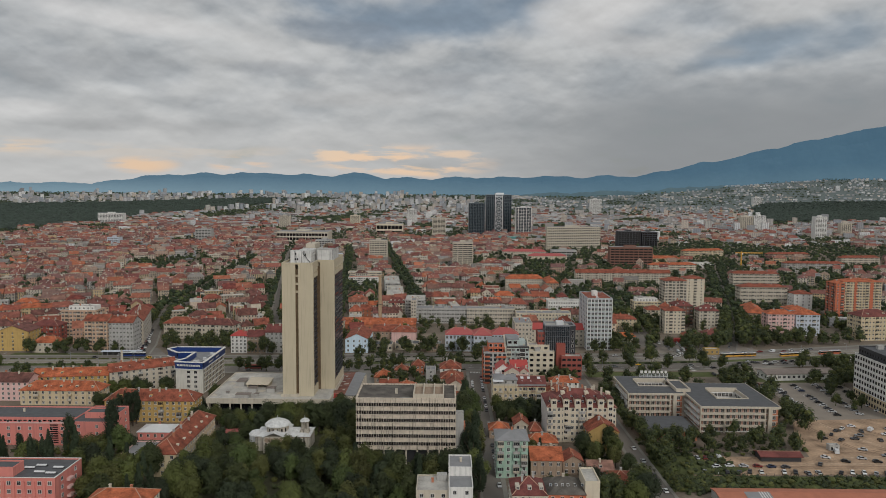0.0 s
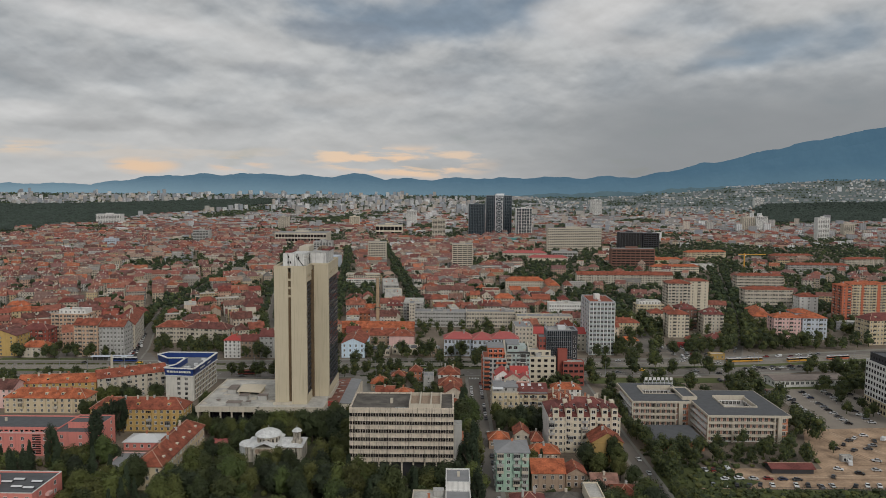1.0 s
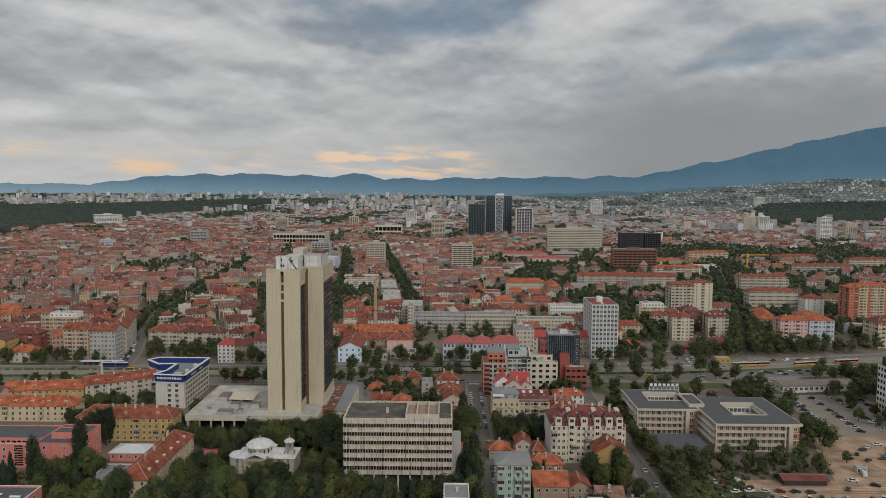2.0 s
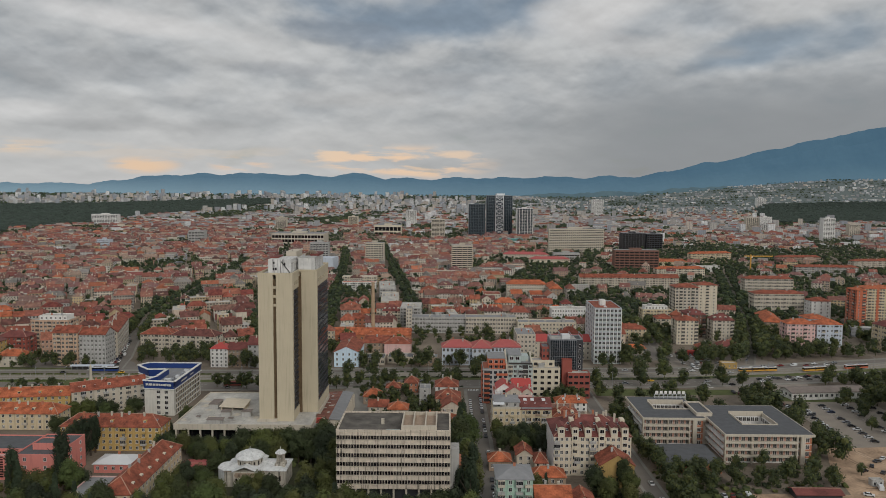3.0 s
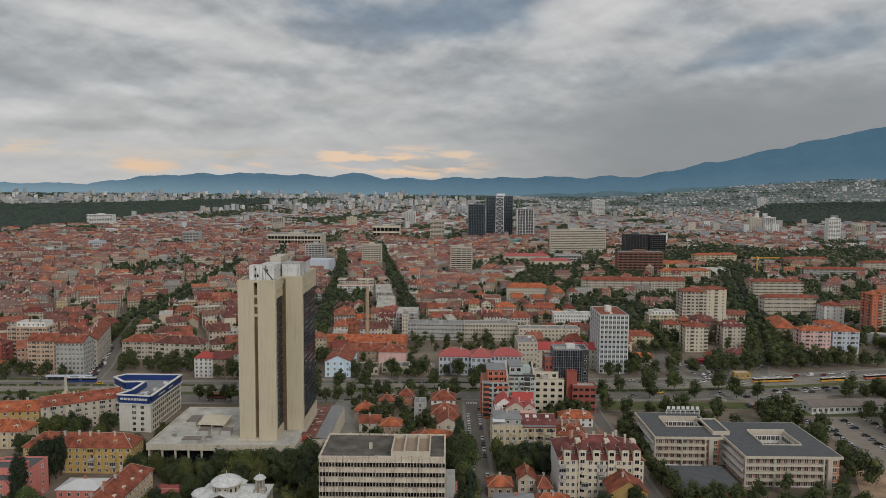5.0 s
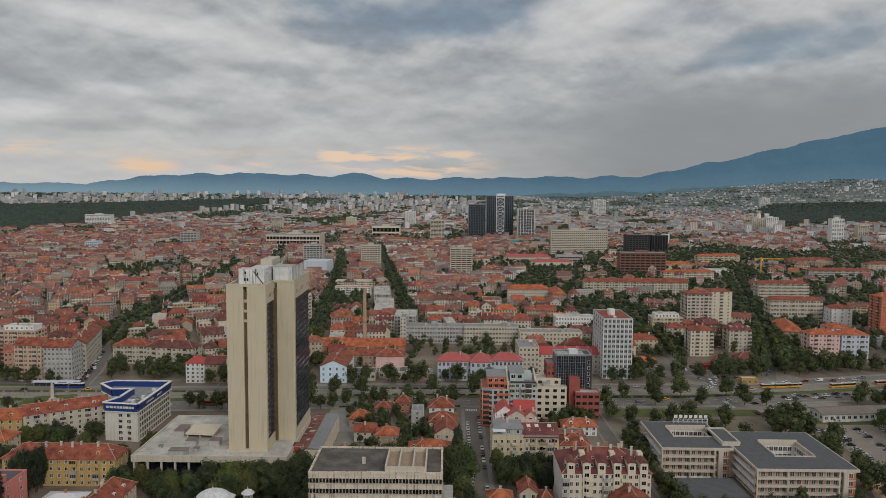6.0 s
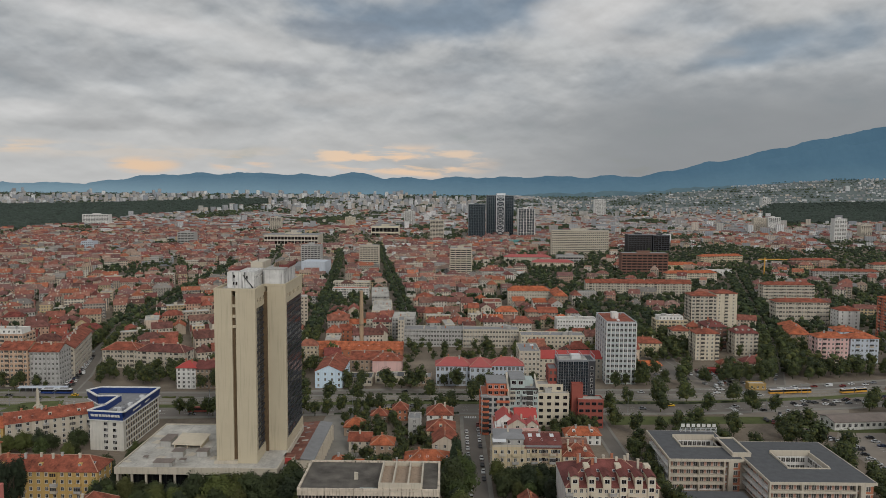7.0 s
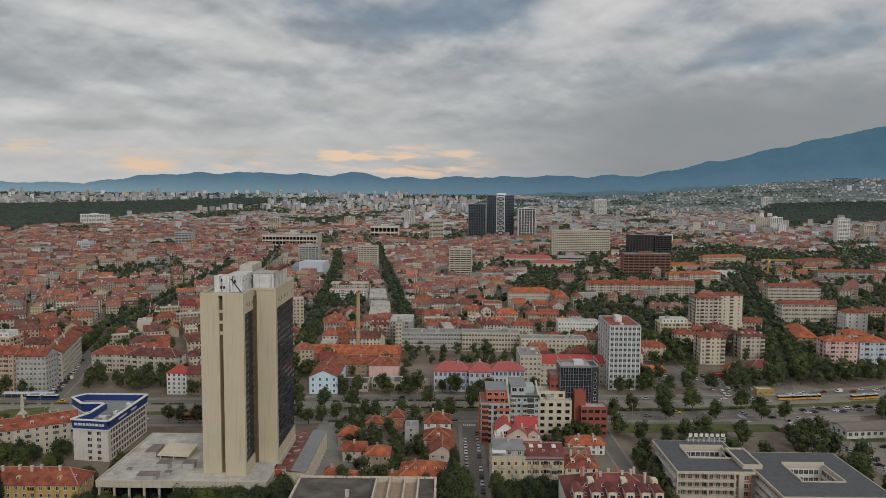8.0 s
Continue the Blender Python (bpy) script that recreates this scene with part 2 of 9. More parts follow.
mk("orange_paint", (0.52, 0.155, 0.085), vary=0.08, streak=0.1)
mk("grey_plaster", (0.40, 0.39, 0.37), vary=0.14, streak=0.25)
mk("brown_plaster", (0.36, 0.27, 0.20), vary=0.16, streak=0.25)
mk("blue_band", (0.022, 0.05, 0.19), vary=0.08, rough=0.4)
mk("steel", (0.35, 0.36, 0.38), vary=0.1, rough=0.4, metal=0.6)
mk("dark_metal", (0.045, 0.045, 0.05), vary=0.15, rough=0.5)
mk("white_stained", (0.60, 0.59, 0.57), vary=0.25, streak=0.6, scale=0.3)
mk("brick_brown", (0.19, 0.10, 0.075), vary=0.15)
mk("teal", (0.10, 0.28, 0.27), vary=0.1)
mk("bronze_dark", (0.13, 0.088, 0.05), vary=0.3, rough=0.5)
mk("asphalt", (0.175, 0.156, 0.136), vary=0.2, scale=0.08, rough=0.92, fine_scale=2.0)
mk("paving", (0.24, 0.225, 0.20), vary=0.2, scale=0.15, rough=0.9)
mk("tram_bed", (0.25, 0.22, 0.18), vary=0.2, scale=0.2, rough=0.95)
mk("dirt", (0.37, 0.255, 0.17), vary=0.62, scale=0.11, rough=0.97, fine_scale=0.9)
mk("grass", (0.088, 0.102, 0.036), vary=0.4, scale=0.15, rough=0.97, fine_scale=1.5, bump=0.5)
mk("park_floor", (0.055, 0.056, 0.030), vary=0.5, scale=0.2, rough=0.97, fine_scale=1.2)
mk("paint_line", (0.7, 0.7, 0.68), vary=0.15, rough=0.8)
mk("bark", (0.07, 0.052, 0.04), vary=0.3, rough=0.95)
LEAF = [(0.040, 0.056, 0.020), (0.050, 0.066, 0.022), (0.072, 0.088, 0.024), (0.030, 0.044, 0.021), (0.078, 0.088, 0.026), (0.042, 0.060, 0.022), (0.062, 0.092, 0.027), (0.034, 0.049, 0.024), (0.082, 0.105, 0.028)]
LEAF = [(r * 0.92, g * 0.85, b * 0.85) for r, g, b in LEAF]
mk("leaf", (0.05, 0.08, 0.02), palette=LEAF, vary=0.45, spread=0.25, scale=0.5, rough=0.75, bump=0, fine_scale=2.0)
mk("leaf_dark", (0.027, 0.040, 0.020), vary=0.4, spread=0.25, scale=0.5, rough=0.8, bump=0)
mk("leaf_far", (0.032, 0.05, 0.02), palette=[(0.029, 0.042, 0.022), (0.038, 0.054, 0.025), (0.052, 0.070, 0.028), (0.026, 0.037, 0.021), (0.064, 0.078, 0.028)], vary=0.35, spread=0.3, by="island", scale=0.2, rough=0.85, bump=0)
mk("wood_far", (0.042, 0.057, 0.046), vary=0.6, scale=0.03, rough=0.95, bump=0.6, fine_scale=0.12)
CARS = {"car_white": (0.66, 0.66, 0.66), "car_black": (0.016, 0.016, 0.018), "car_grey": (0.20, 0.21, 0.225), "car_silver": (0.46, 0.465, 0.47), "car_navy": (0.022, 0.034, 0.075), "car_charcoal": (0.055, 0.056, 0.06), "car_red": (0.20, 0.025, 0.022), "car_brown": (0.09, 0.06, 0.045)}
mk("car_yellow", (0.70, 0.42, 0.02), vary=0.03, rough=0.3, bump=0, spec=0.5)
mk("tyre", (0.02, 0.02, 0.02), vary=0.1, rough=0.9)
mk("tram_yellow", (0.62, 0.33, 0.06), vary=0.05, rough=0.4)
mk("orange_sheet", (0.62, 0.15, 0.045), vary=0.12, rough=0.6, bump=0.05)
mk("rust_sheet", (0.20, 0.085, 0.062), vary=0.75, scale=0.25, rough=0.8, fine_scale=1.1)
mk("roof_brown_grey", (0.20, 0.165, 0.145), vary=0.3, scale=0.2, fine_scale=1.5)
mk("terracotta", (0.42, 0.16, 0.10), vary=0.15)


def glass_material(name, tints, rough):
    """Window glass seen from outside: dark and glossy, some panes with pale curtains behind them."""
    m = material(name, tints[0], rough=rough, vary=0.15, palette=tints, bump=0, spec=0.5, scale=0.6)
    return m


M["glass"] = glass_material("glass", [(0.025, 0.027, 0.03), (0.045, 0.045, 0.048), (0.02, 0.022, 0.026), (0.11, 0.105, 0.10), (0.03, 0.032, 0.036), (0.06, 0.06, 0.06)], 0.12)
M["glass_dark"] = glass_material("glass_dark", [(0.010, 0.010, 0.012), (0.016, 0.015, 0.017), (0.008, 0.009, 0.011), (0.03, 0.028, 0.028)], 0.15)
M["glass_blue"] = glass_material("glass_blue", [(0.03, 0.04, 0.05), (0.045, 0.055, 0.065), (0.022, 0.03, 0.038)], 0.06)


def wall_with_far_windows(name, base_key, storey, bay, share, dark=0.16):
    """The far walls' rows of small windows, which take over where single windows are under a step of the eye."""
    m = M[base_key].copy()
    m.name = name
    nt = m.node_tree
    p = nt.nodes["Principled BSDF"]
    link = p.inputs["Base Color"].links[0].from_socket
    g = nt.nodes.new("ShaderNodeNewGeometry")
    s = nt.nodes.new("ShaderNodeSeparateXYZ")
    nt.links.new(g.outputs["Position"], s.inputs[0])

    def mth(op, a, b):
        n = nt.nodes.new("ShaderNodeMath")
        n.operation = op
        for i, v in enumerate((a, b)):
            if isinstance(v, (int, float)):
                n.inputs[i].default_value = v
            else:
                nt.links.new(v, n.inputs[i])
        return n.outputs[0]

    row = mth("LESS_THAN", mth("FRACT", mth("DIVIDE", s.outputs[2], storey), 0), 0.5)
    colm = mth("LESS_THAN", mth("FRACT", mth("DIVIDE", mth("ADD", s.outputs[0], mth("MULTIPLY", s.outputs[1], 0.83)), bay), 0), share)
    both = mth("MULTIPLY", row, colm)
    mx = nt.nodes.new("ShaderNodeMix")
    mx.data_type = "RGBA"
    nt.links.new(both, mx.inputs[0])
    nt.links.new(link, mx.inputs[6])
    mx.inputs[7].default_value = (dark * 0.5, dark * 0.5, dark * 0.52, 1)
    nt.links.new(mx.outputs[2], p.inputs["Base Color"])
    M[name] = m


wall_with_far_windows("plaster_far_windows", "plaster_far", 3.1, 2.9, 0.42, 0.30)
wall_with_far_windows("block_far_windows", "block_far", 2.9, 3.3, 0.45, 0.42)
M["glass_soft"] = glass_material("glass_soft", [(0.09, 0.085, 0.08), (0.06, 0.058, 0.056)], 0.25)


# ---- mesh building ----
class Shape:
    """Collects faces, then becomes one mesh."""

    def __init__(self):
        self.v, self.f, self.mi = [], [], []

    def face(self, pts, mi=0):
        n = len(self.v)
        self.v += [tuple(p) for p in pts]
        self.f.append(tuple(range(n, n + len(pts))))
        self.mi.append(mi)

    def box(self, x0, x1, y0, y1, z0, z1, mi=0, top=None, low=True):
        n = len(self.v)
        self.v += [(x0, y0, z0), (x1, y0, z0), (x1, y1, z0), (x0, y1, z0), (x0, y0, z1), (x1, y0, z1), (x1, y1, z1), (x0, y1, z1)]
        fs = [(4, 5, 6, 7), (0, 1, 5, 4), (1, 2, 6, 5), (2, 3, 7, 6), (3, 0, 4, 7)]
        ms = [mi if top is None else top] + [mi] * 4
        if low:
            fs.append((3, 2, 1, 0))
            ms.append(mi)
        self.f += [tuple(n + i for i in q) for q in fs]
        self.mi += ms
        return self

    def prism(self, poly, z0, z1, mi=0, top=None):
        """poly anticlockwise from above."""
        n, k = len(self.v), len(poly)
        self.v += [(x, y, z0) for x, y in poly] + [(x, y, z1) for x, y in poly]
        self.f.append(tuple(n + k + i for i in range(k)))
        self.mi.append(mi if top is None else top)
        self.f.append(tuple(n + k - 1 - i for i in range(k)))
        self.mi.append(mi)
        for i in range(k):
            j = (i + 1) % k
            self.f.append((n + i, n + j, n + k + j, n + k + i))
            self.mi.append(mi)
        return self

    def rings(self, rows, seg=12, mi=0, cx=0.0, cy=0.0):
        """A turned form from (radius, height) rows."""
        n = len(self.v)
        for r, z in rows:
            self.v += [(cx + r * math.cos(2 * math.pi * i / seg), cy + r * math.sin(2 * math.pi * i / seg), z) for i in range(seg)]
        for a in range(len(rows) - 1):
            for i in range(seg):
                j = (i + 1) % seg
                self.f.append((n + a * seg + i, n + a * seg + j, n + (a + 1) * seg + j, n + (a + 1) * seg + i))
                self.mi.append(mi)
        self.f.append(tuple(n + (len(rows) - 1) * seg + i for i in range(seg)))
        self.mi.append(mi)
        return self

    def slab(self, pts, thick, mi=0):
        """A tilted plate with its upper face at pts."""
        n, k = len(self.v), len(pts)
        self.v += [tuple(p) for p in pts] + [(p[0], p[1], p[2] - thick) for p in pts]
        self.f.append(tuple(n + i for i in range(k)))
        self.f.append(tuple(n + 2 * k - 1 - i for i in range(k)))
        self.mi += [mi, mi]
        for i in range(k):
            j = (i + 1) % k
            self.f.append((n + j, n + i, n + k + i, n + k + j))
            self.mi.append(mi)
        return self

    def moved(self, m):
        self.v = [tuple(m @ Vector(p)) for p in self.v]
        return self

    def mesh(self, name, mats):
        me = bpy.data.meshes.new(name)
        me.from_pydata(self.v, [], self.f)
        for k in mats:
            me.materials.append(M[k])
        if len(mats) > 1:
            me.polygons.foreach_set("material_index", self.mi)
        me.update()
        return me


def thing(name, label, category, x, y, z=0.0, rot=0.0, group="", kind=""):
    ob = new(name)
    ob.matrix_basis = pose(x, y, z, 0, 0, rot)
    return tagged(ob, label, category, group, kind)


def part(name, shape, mats, parent, label="", at=None, kind=""):
    mats = (mats,) if isinstance(mats, str) else mats
    me = shape.mesh(name, mats) if isinstance(shape, Shape) else shape
    ob = new(name, me)
    ob.parent = parent
    if at is not None:
        ob.matrix_basis = at
    return tagged(ob, label, kind=kind)


WINDOWS = {}


def window_mesh(w, h, trim="white_paint", glass="glass", bars=1, sill=True):
    """A casement window that faces -y, with its foot at the origin."""
    key = (round(w, 2), round(h, 2), trim, glass, bars, sill)
    if key not in WINDOWS:
        s = Shape()
        s.face([(-w / 2, -0.03, 0), (w / 2, -0.03, 0), (w / 2, -0.03, h), (-w / 2, -0.03, h)], 1)
        t = 0.09
        s.box(-w / 2 - t, -w / 2, -0.1, 0.0, -t, h + t, 0, low=False)
        s.box(w / 2, w / 2 + t, -0.1, 0.0, -t, h + t, 0, low=False)
        s.box(-w / 2, w / 2, -0.1, 0.0, h, h + t, 0)
        s.box(-w / 2 - (0.15 if sill else 0), w / 2 + (0.15 if sill else 0), -0.22 if sill else -0.1, 0.0, -t, 0, 0)
        for b in range(bars):
            x = -w / 2 + w * (b + 1) / (bars + 1)
            s.box(x - 0.04, x + 0.04, -0.08, -0.03, 0, h, 0, low=False)
        WINDOWS[key] = s.mesh("window", (trim, glass))
    return WINDOWS[key]


def side_pose(side, hx, hy, u, z, off=0.0):
    """The pose on a box's side (half sizes hx, hy) at u along it, seen from outside left to right."""
    if side == "front":
        return pose(u, -hy - off, z)
    if side == "right":
        return pose(hx + off, u, z, 0, 0, 90)
    if side == "back":
        return pose(-u, hy + off, z, 0, 0, 180)
    return pose(-hx - off, -u, z, 0, 0, -90)


def roof_shape(kind, hx, hy, z, rh, over=0.5, axis="x", thick=0.25):
    """A pitched roof over a box, as thick plates that overhang the walls."""
    s = Shape()
    X, Y = hx + over, hy + over
    if axis == "y":
        X, Y = Y, X
    drop = rh * over / max(hy if axis == "x" else hx, 0.1) * 0.9
    e, t = z - drop * 0.5 + 0.1, z + rh
    if kind == "gable":
        pts = [[(-X, -Y, e), (X, -Y, e), (X, 0, t), (-X, 0, t)], [(X, Y, e), (-X, Y, e), (-X, 0, t), (X, 0, t)]]
    else:
        r = max(X - Y * 0.95, 0.15)
        pts = [[(-X, -Y, e), (X, -Y, e), (r, 0, t), (-r, 0, t)], [(X, Y, e), (-X, Y, e), (-r, 0, t), (r, 0, t)],
               [(X, -Y, e), (X, Y, e), (r, 0, t)], [(-X, Y, e), (-X, -Y, e), (-r, 0, t)]]
    for q in pts:
        if axis == "y":
            q = [(-b, a, c) for a, b, c in q]
        s.slab(q, thick)
    return s


def beam(s, a, b, w, up):
    """A slim bar from a to b."""
    a, b = Vector(a), Vector(b)
    d = (b - a).normalized()
    n = Vector((0, 0, 1)).cross(d)
    n = (n.normalized() if n.length > 0.01 else Vector((1, 0, 0))) * w
    u = Vector((0, 0, up))
    k = len(s.v)
    s.v += [tuple(p) for p in (a - n, a + n, a + u, b - n, b + n, b + u)]
    s.f += [(k, k + 2, k + 5, k + 3), (k + 1, k + 4, k + 5, k + 2), (k, k + 1, k + 2), (k + 3, k + 5, k + 4)]
    s.mi += [0] * 4


def ridge_caps(kind, hx, hy, z, rh, over, axis):
    s = Shape()
    X, Y = hx + over, hy + over
    if axis == "y":
        X, Y = Y, X
    drop = rh * over / max(hy if axis == "x" else hx, 0.1) * 0.9
    e, t = z - drop * 0.5 + 0.1, z + rh
    r = X if kind == "gable" else max(X - Y * 0.95, 0.15)
    lines = [((-r, 0, t), (r, 0, t))]
    if kind != "gable":
        lines += [((sx * X, sy * Y, e), (sx * r, 0, t)) for sx in (-1, 1) for sy in (-1, 1)]
    for p, q in lines:
        if axis == "y":
            p, q = (-p[1], p[0], p[2]), (-q[1], q[0], q[2])
        beam(s, p, q, 0.2, 0.17)
    return s


VENTS = [Shape().box(-0.6, 0.6, -0.5, 0.5, 0, 1.0).box(-0.7, 0.7, -0.6, 0.6, 1.0, 1.12).mesh("roof_vent", ("off_white",)),
         Shape().box(-1.3, 1.3, -0.9, 0.9, 0, 0.7).box(-1.1, 1.1, -0.7, 0.7, 0.7, 0.85).mesh("roof_vent", ("white_metal",)),
         Shape().rings([(0.25, 0), (0.25, 1.3), (0.45, 1.35), (0.1, 1.6)], 8).mesh("roof_vent", ("steel",)),
         Shape().box(-1.8, 1.8, -1.4, 1.4, 0, 2.2).box(-2.0, 2.0, -1.6, 1.6, 2.2, 2.35).mesh("roof_vent", ("grey_plaster",))]
BALCONIES = {}


def balcony_mesh(mat, glazed):
    if (mat, glazed) not in BALCONIES:
        b = Shape().box(-1.4, 1.4, -1.3, 0, -0.16, 0.0).box(-1.4, 1.4, -1.3, -1.2, 0, 0.95).box(-1.4, -1.3, -1.2, 0, 0, 0.95).box(1.3, 1.4, -1.2, 0, 0, 0.95)
        if glazed:
            b.box(-1.35, 1.35, -1.27, -1.22, 0.95, 2.35, 1).box(-1.4, 1.4, -1.3, 0, 2.35, 2.5)
            for x in (-1.35, -0.45, 0.45, 1.3):
                b.box(x, x + 0.07, -1.32, -1.2, 0.95, 2.35)
        BALCONIES[mat, glazed] = b.mesh("balcony", (mat, "glass"))
    return BALCONIES[mat, glazed]


BUILT = {}  # buildings by label, for parts added later
FOOT = []   # footprints that the street blocks keep clear of: x0, x1, y0, y1


def house(name, label, x0, x1, y0, y1, h, wall, roof="hip", tile="tile", rh=3.5, axis="x", rot=0.0, floors=0, front=0, side=0,
          win=(1.15, 1.45), trim="white_paint", glass="glass", chimneys=2, balconies=(), dormers=0, category="house", sides=None,
          group="", sill=True, bars=1, base="", parapet=0.6, over=0.55, lower=0.0, clear=True, skylights=0, loggia=None):
    """A building over the footprint x0..x1, y0..y1: walls, roof, single windows by storey, chimneys, balconies."""
    hx, hy, cx, cy = (x1 - x0) / 2, (y1 - y0) / 2, (x0 + x1) / 2, (y0 + y1) / 2
    if clear:
        ext = max(0.0, abs(math.sin(radians(rot)))) * abs(hy - hx)
        FOOT.append((x0 - ext, x1 + ext, y0 - ext, y1 + ext))
    ob = BUILT[label] = thing(name, label, category, cx, cy, 0, rot, group)
    s = Shape().box(-hx, hx, -hy, hy, lower, h)
    if roof == "gable":
        if axis == "x":
            for x in (-hx, hx):
                q = [(x, -hy, h), (x, hy, h), (x, 0, h + rh - 0.25)]
                s.face(q if x > 0 else q[::-1])
        else:
            for y in (-hy, hy):
                q = [(hx, y, h), (-hx, y, h), (0, y, h + rh - 0.25)]
                s.face(q if y > 0 else q[::-1])
    part("wall", s, wall, ob)
    if base:
        part("plinth", Shape().box(-hx - 0.06, hx + 0.06, -hy - 0.06, hy + 0.06, lower, lower + 1.1), base, ob)
    if roof == "flat":
        part("roof", Shape().box(-hx + 0.3, hx - 0.3, -hy + 0.3, hy - 0.3, h, h + 0.06), tile, ob)
        p = Shape()
        p.box(-hx - 0.06, hx + 0.06, -hy - 0.06, -hy + 0.3, h, h + parapet).box(-hx - 0.06, hx + 0.06, hy - 0.3, hy + 0.06, h, h + parapet)
        p.box(-hx - 0.06, -hx + 0.3, -hy + 0.3, hy - 0.3, h, h + parapet).box(hx - 0.3, hx + 0.06, -hy + 0.3, hy - 0.3, h, h + parapet)
        part("parapet", p, wall, ob)
        vr = random.Random(int(abs(cx * 13 + cy * 7)))
        for i in range(min(6, int(hx * hy / 45)) if parapet and category != "school" else 0):
            part("roof_vent", VENTS[vr.randrange(len(VENTS))], (), ob, at=pose(vr.uniform(-0.75, 0.75) * hx, vr.uniform(-0.75, 0.75) * hy, h + 0.05, 0, 0, vr.choice((0, 90))))
    else:
        part("roof", roof_shape(roof, hx, hy, h, rh, over, axis), tile, ob)
        if y0 < 640 and tile.startswith("tile"):
            part("ridge_cap", ridge_caps(roof, hx, hy, h, rh, over, axis), "ridge_tile", ob)
        part("cornice", Shape().box(-hx - 0.2, hx + 0.2, -hy - 0.2, hy + 0.2, h - 0.45, h - 0.12), wall, ob)
    rng = random.Random(int(abs(cx * 31 + cy * 17)))
    for i in range(chimneys):
        u = (-0.7 + 1.4 * (i + 0.5) / chimneys) + rng.uniform(-0.08, 0.08)
        v = rng.uniform(-0.25, 0.25)
        px, py = (u * hx, v * hy) if axis == "x" or roof == "flat" else (v * hx, u * hy)
        zt = h + (rh + 0.9 if roof != "flat" else 1.6)
        c = Shape().box(px - 0.45, px + 0.45, py - 0.35, py + 0.35, h, zt).box(px - 0.55, px + 0.55, py - 0.45, py + 0.45, zt, zt + 0.18)
        part("chimney", c, rng.choice(("brick_orange", "off_white", "grey_plaster")), ob)
    floors = floors or max(1, round(h / 3.0))
    loggia = category in ("apartments", "tower block") and name != "clinic_tower" if loggia is None else loggia
    wm = window_mesh(win[0], win[1], trim, glass, bars, sill)
    fh = (h - lower) / floors
    faces = sides or (("front", "right") if cx < 0 else ("front", "left"))
    if y0 > 545 and glass == "glass":
        glass = "glass_soft"
    for sd in faces:
        n, half = (front, hx) if sd in ("front", "back") else (side, hy)
        if y0 > 545:
            row, (ww, wh) = Shape(), win
            for k in range(floors if n else 0):
                z = lower + fh * k + (fh - wh) * 0.55
                rail = 2 if k % 3 else 3
                for i in range(n):
                    u = -half + 2 * half * (i + 0.5) / n
                    bay = 2 * half / n
                    if loggia and i % 3 == 1:
                        q = min(bay * 0.46, 1.5)
                        row.box(u - q, u + q, -0.04, 0, z - 0.7, z + wh + 0.15, 0).box(u - q, u + q, -0.75, -0.04, z - 0.85, z - 0.7, rail).box(u - q, u + q, -0.75, -0.65, z - 0.7, z + 0.2 + 0.2 * (k % 2), rail)
                        if (i + k * 2) % 4 == 0:
                            row.box(u - q, u + q, -0.7, -0.66, z + 0.4, z + wh + 0.1, 0).box(u - 0.05, u + 0.05, -0.73, -0.66, z + 0.3, z + wh + 0.1, 1)
                        continue
                    row.box(u - ww / 2, u + ww / 2, -0.05, 0, z, z + wh, 0).box(u - ww / 2 - 0.12, u + ww / 2 + 0.12, -0.16, 0, z - 0.12, z, 1).box(u - 0.05, u + 0.05, -0.09, 0, z, z + wh, 1)
            if n:
                part("glazing", row, (glass, trim, wall, "off_white"), ob, at=side_pose(sd, hx, hy, 0, 0), kind="stuff")
            continue
        for i in range(n):
            u = -half + 2 * half * (i + 0.5) / n
            for k in range(floors):
                z = lower + fh * k + (fh - win[1]) * 0.55
                if sd == "front" and i in balconies and k > 0:
                    part("balcony", balcony_mesh(rng.choice((wall, wall, "off_white", "grey_plaster")), rng.random() < 0.4), (), ob, at=side_pose(sd, hx, hy, u, z - 0.75))
                part("window", wm, (), ob, at=side_pose(sd, hx, hy, u, z))
    for i in range(dormers):
        u = -hx + 2 * hx * (i + 0.5) / dormers
        d = Shape().box(u - 0.8, u + 0.8, -hy * 0.72, -hy * 0.2, h, h + rh * 0.28 + 1.2)
        dm = part("dormer", d, wall, ob)
        part("dormer_window", window_mesh(1.0, 0.9, trim, glass, 1, False), (), dm, at=pose(u, -hy * 0.72, h + rh * 0.28 + 0.15))
    for i in range(skylights):
        u = -hx + 2 * hx * (i + 0.5) / skylights + rng.uniform(-0.5, 0.5)
        y = -hy * 0.55
        a = math.degrees(math.atan2(rh, hy + over))
        part("skylight", window_mesh(0.8, 1.1, "white_metal", "glass_blue", 0, False), (), ob, at=pose(u, y, h + rh * 0.42 + 0.16, a - 90, 0, 0))
    return ob


# ---- the ground, the roads and the hills ----
def smooth(a, b, v):
    t = min(1.0, max(0.0, (v - a) / (b - a)))
    return t * t * (3 - 2 * t)


def gz(x, y):
    """The plain is level, and climbs gently towards the hills."""
    z = 0.0
    if y > 2400:
        o = 70 - 55 * (min(y, 4750) - 2400) / 2350
        z = max(0.0, 130 - o * y / 1297)
    return z + 120 * smooth(800, 2600, x) * smooth(3500, 4700, y)


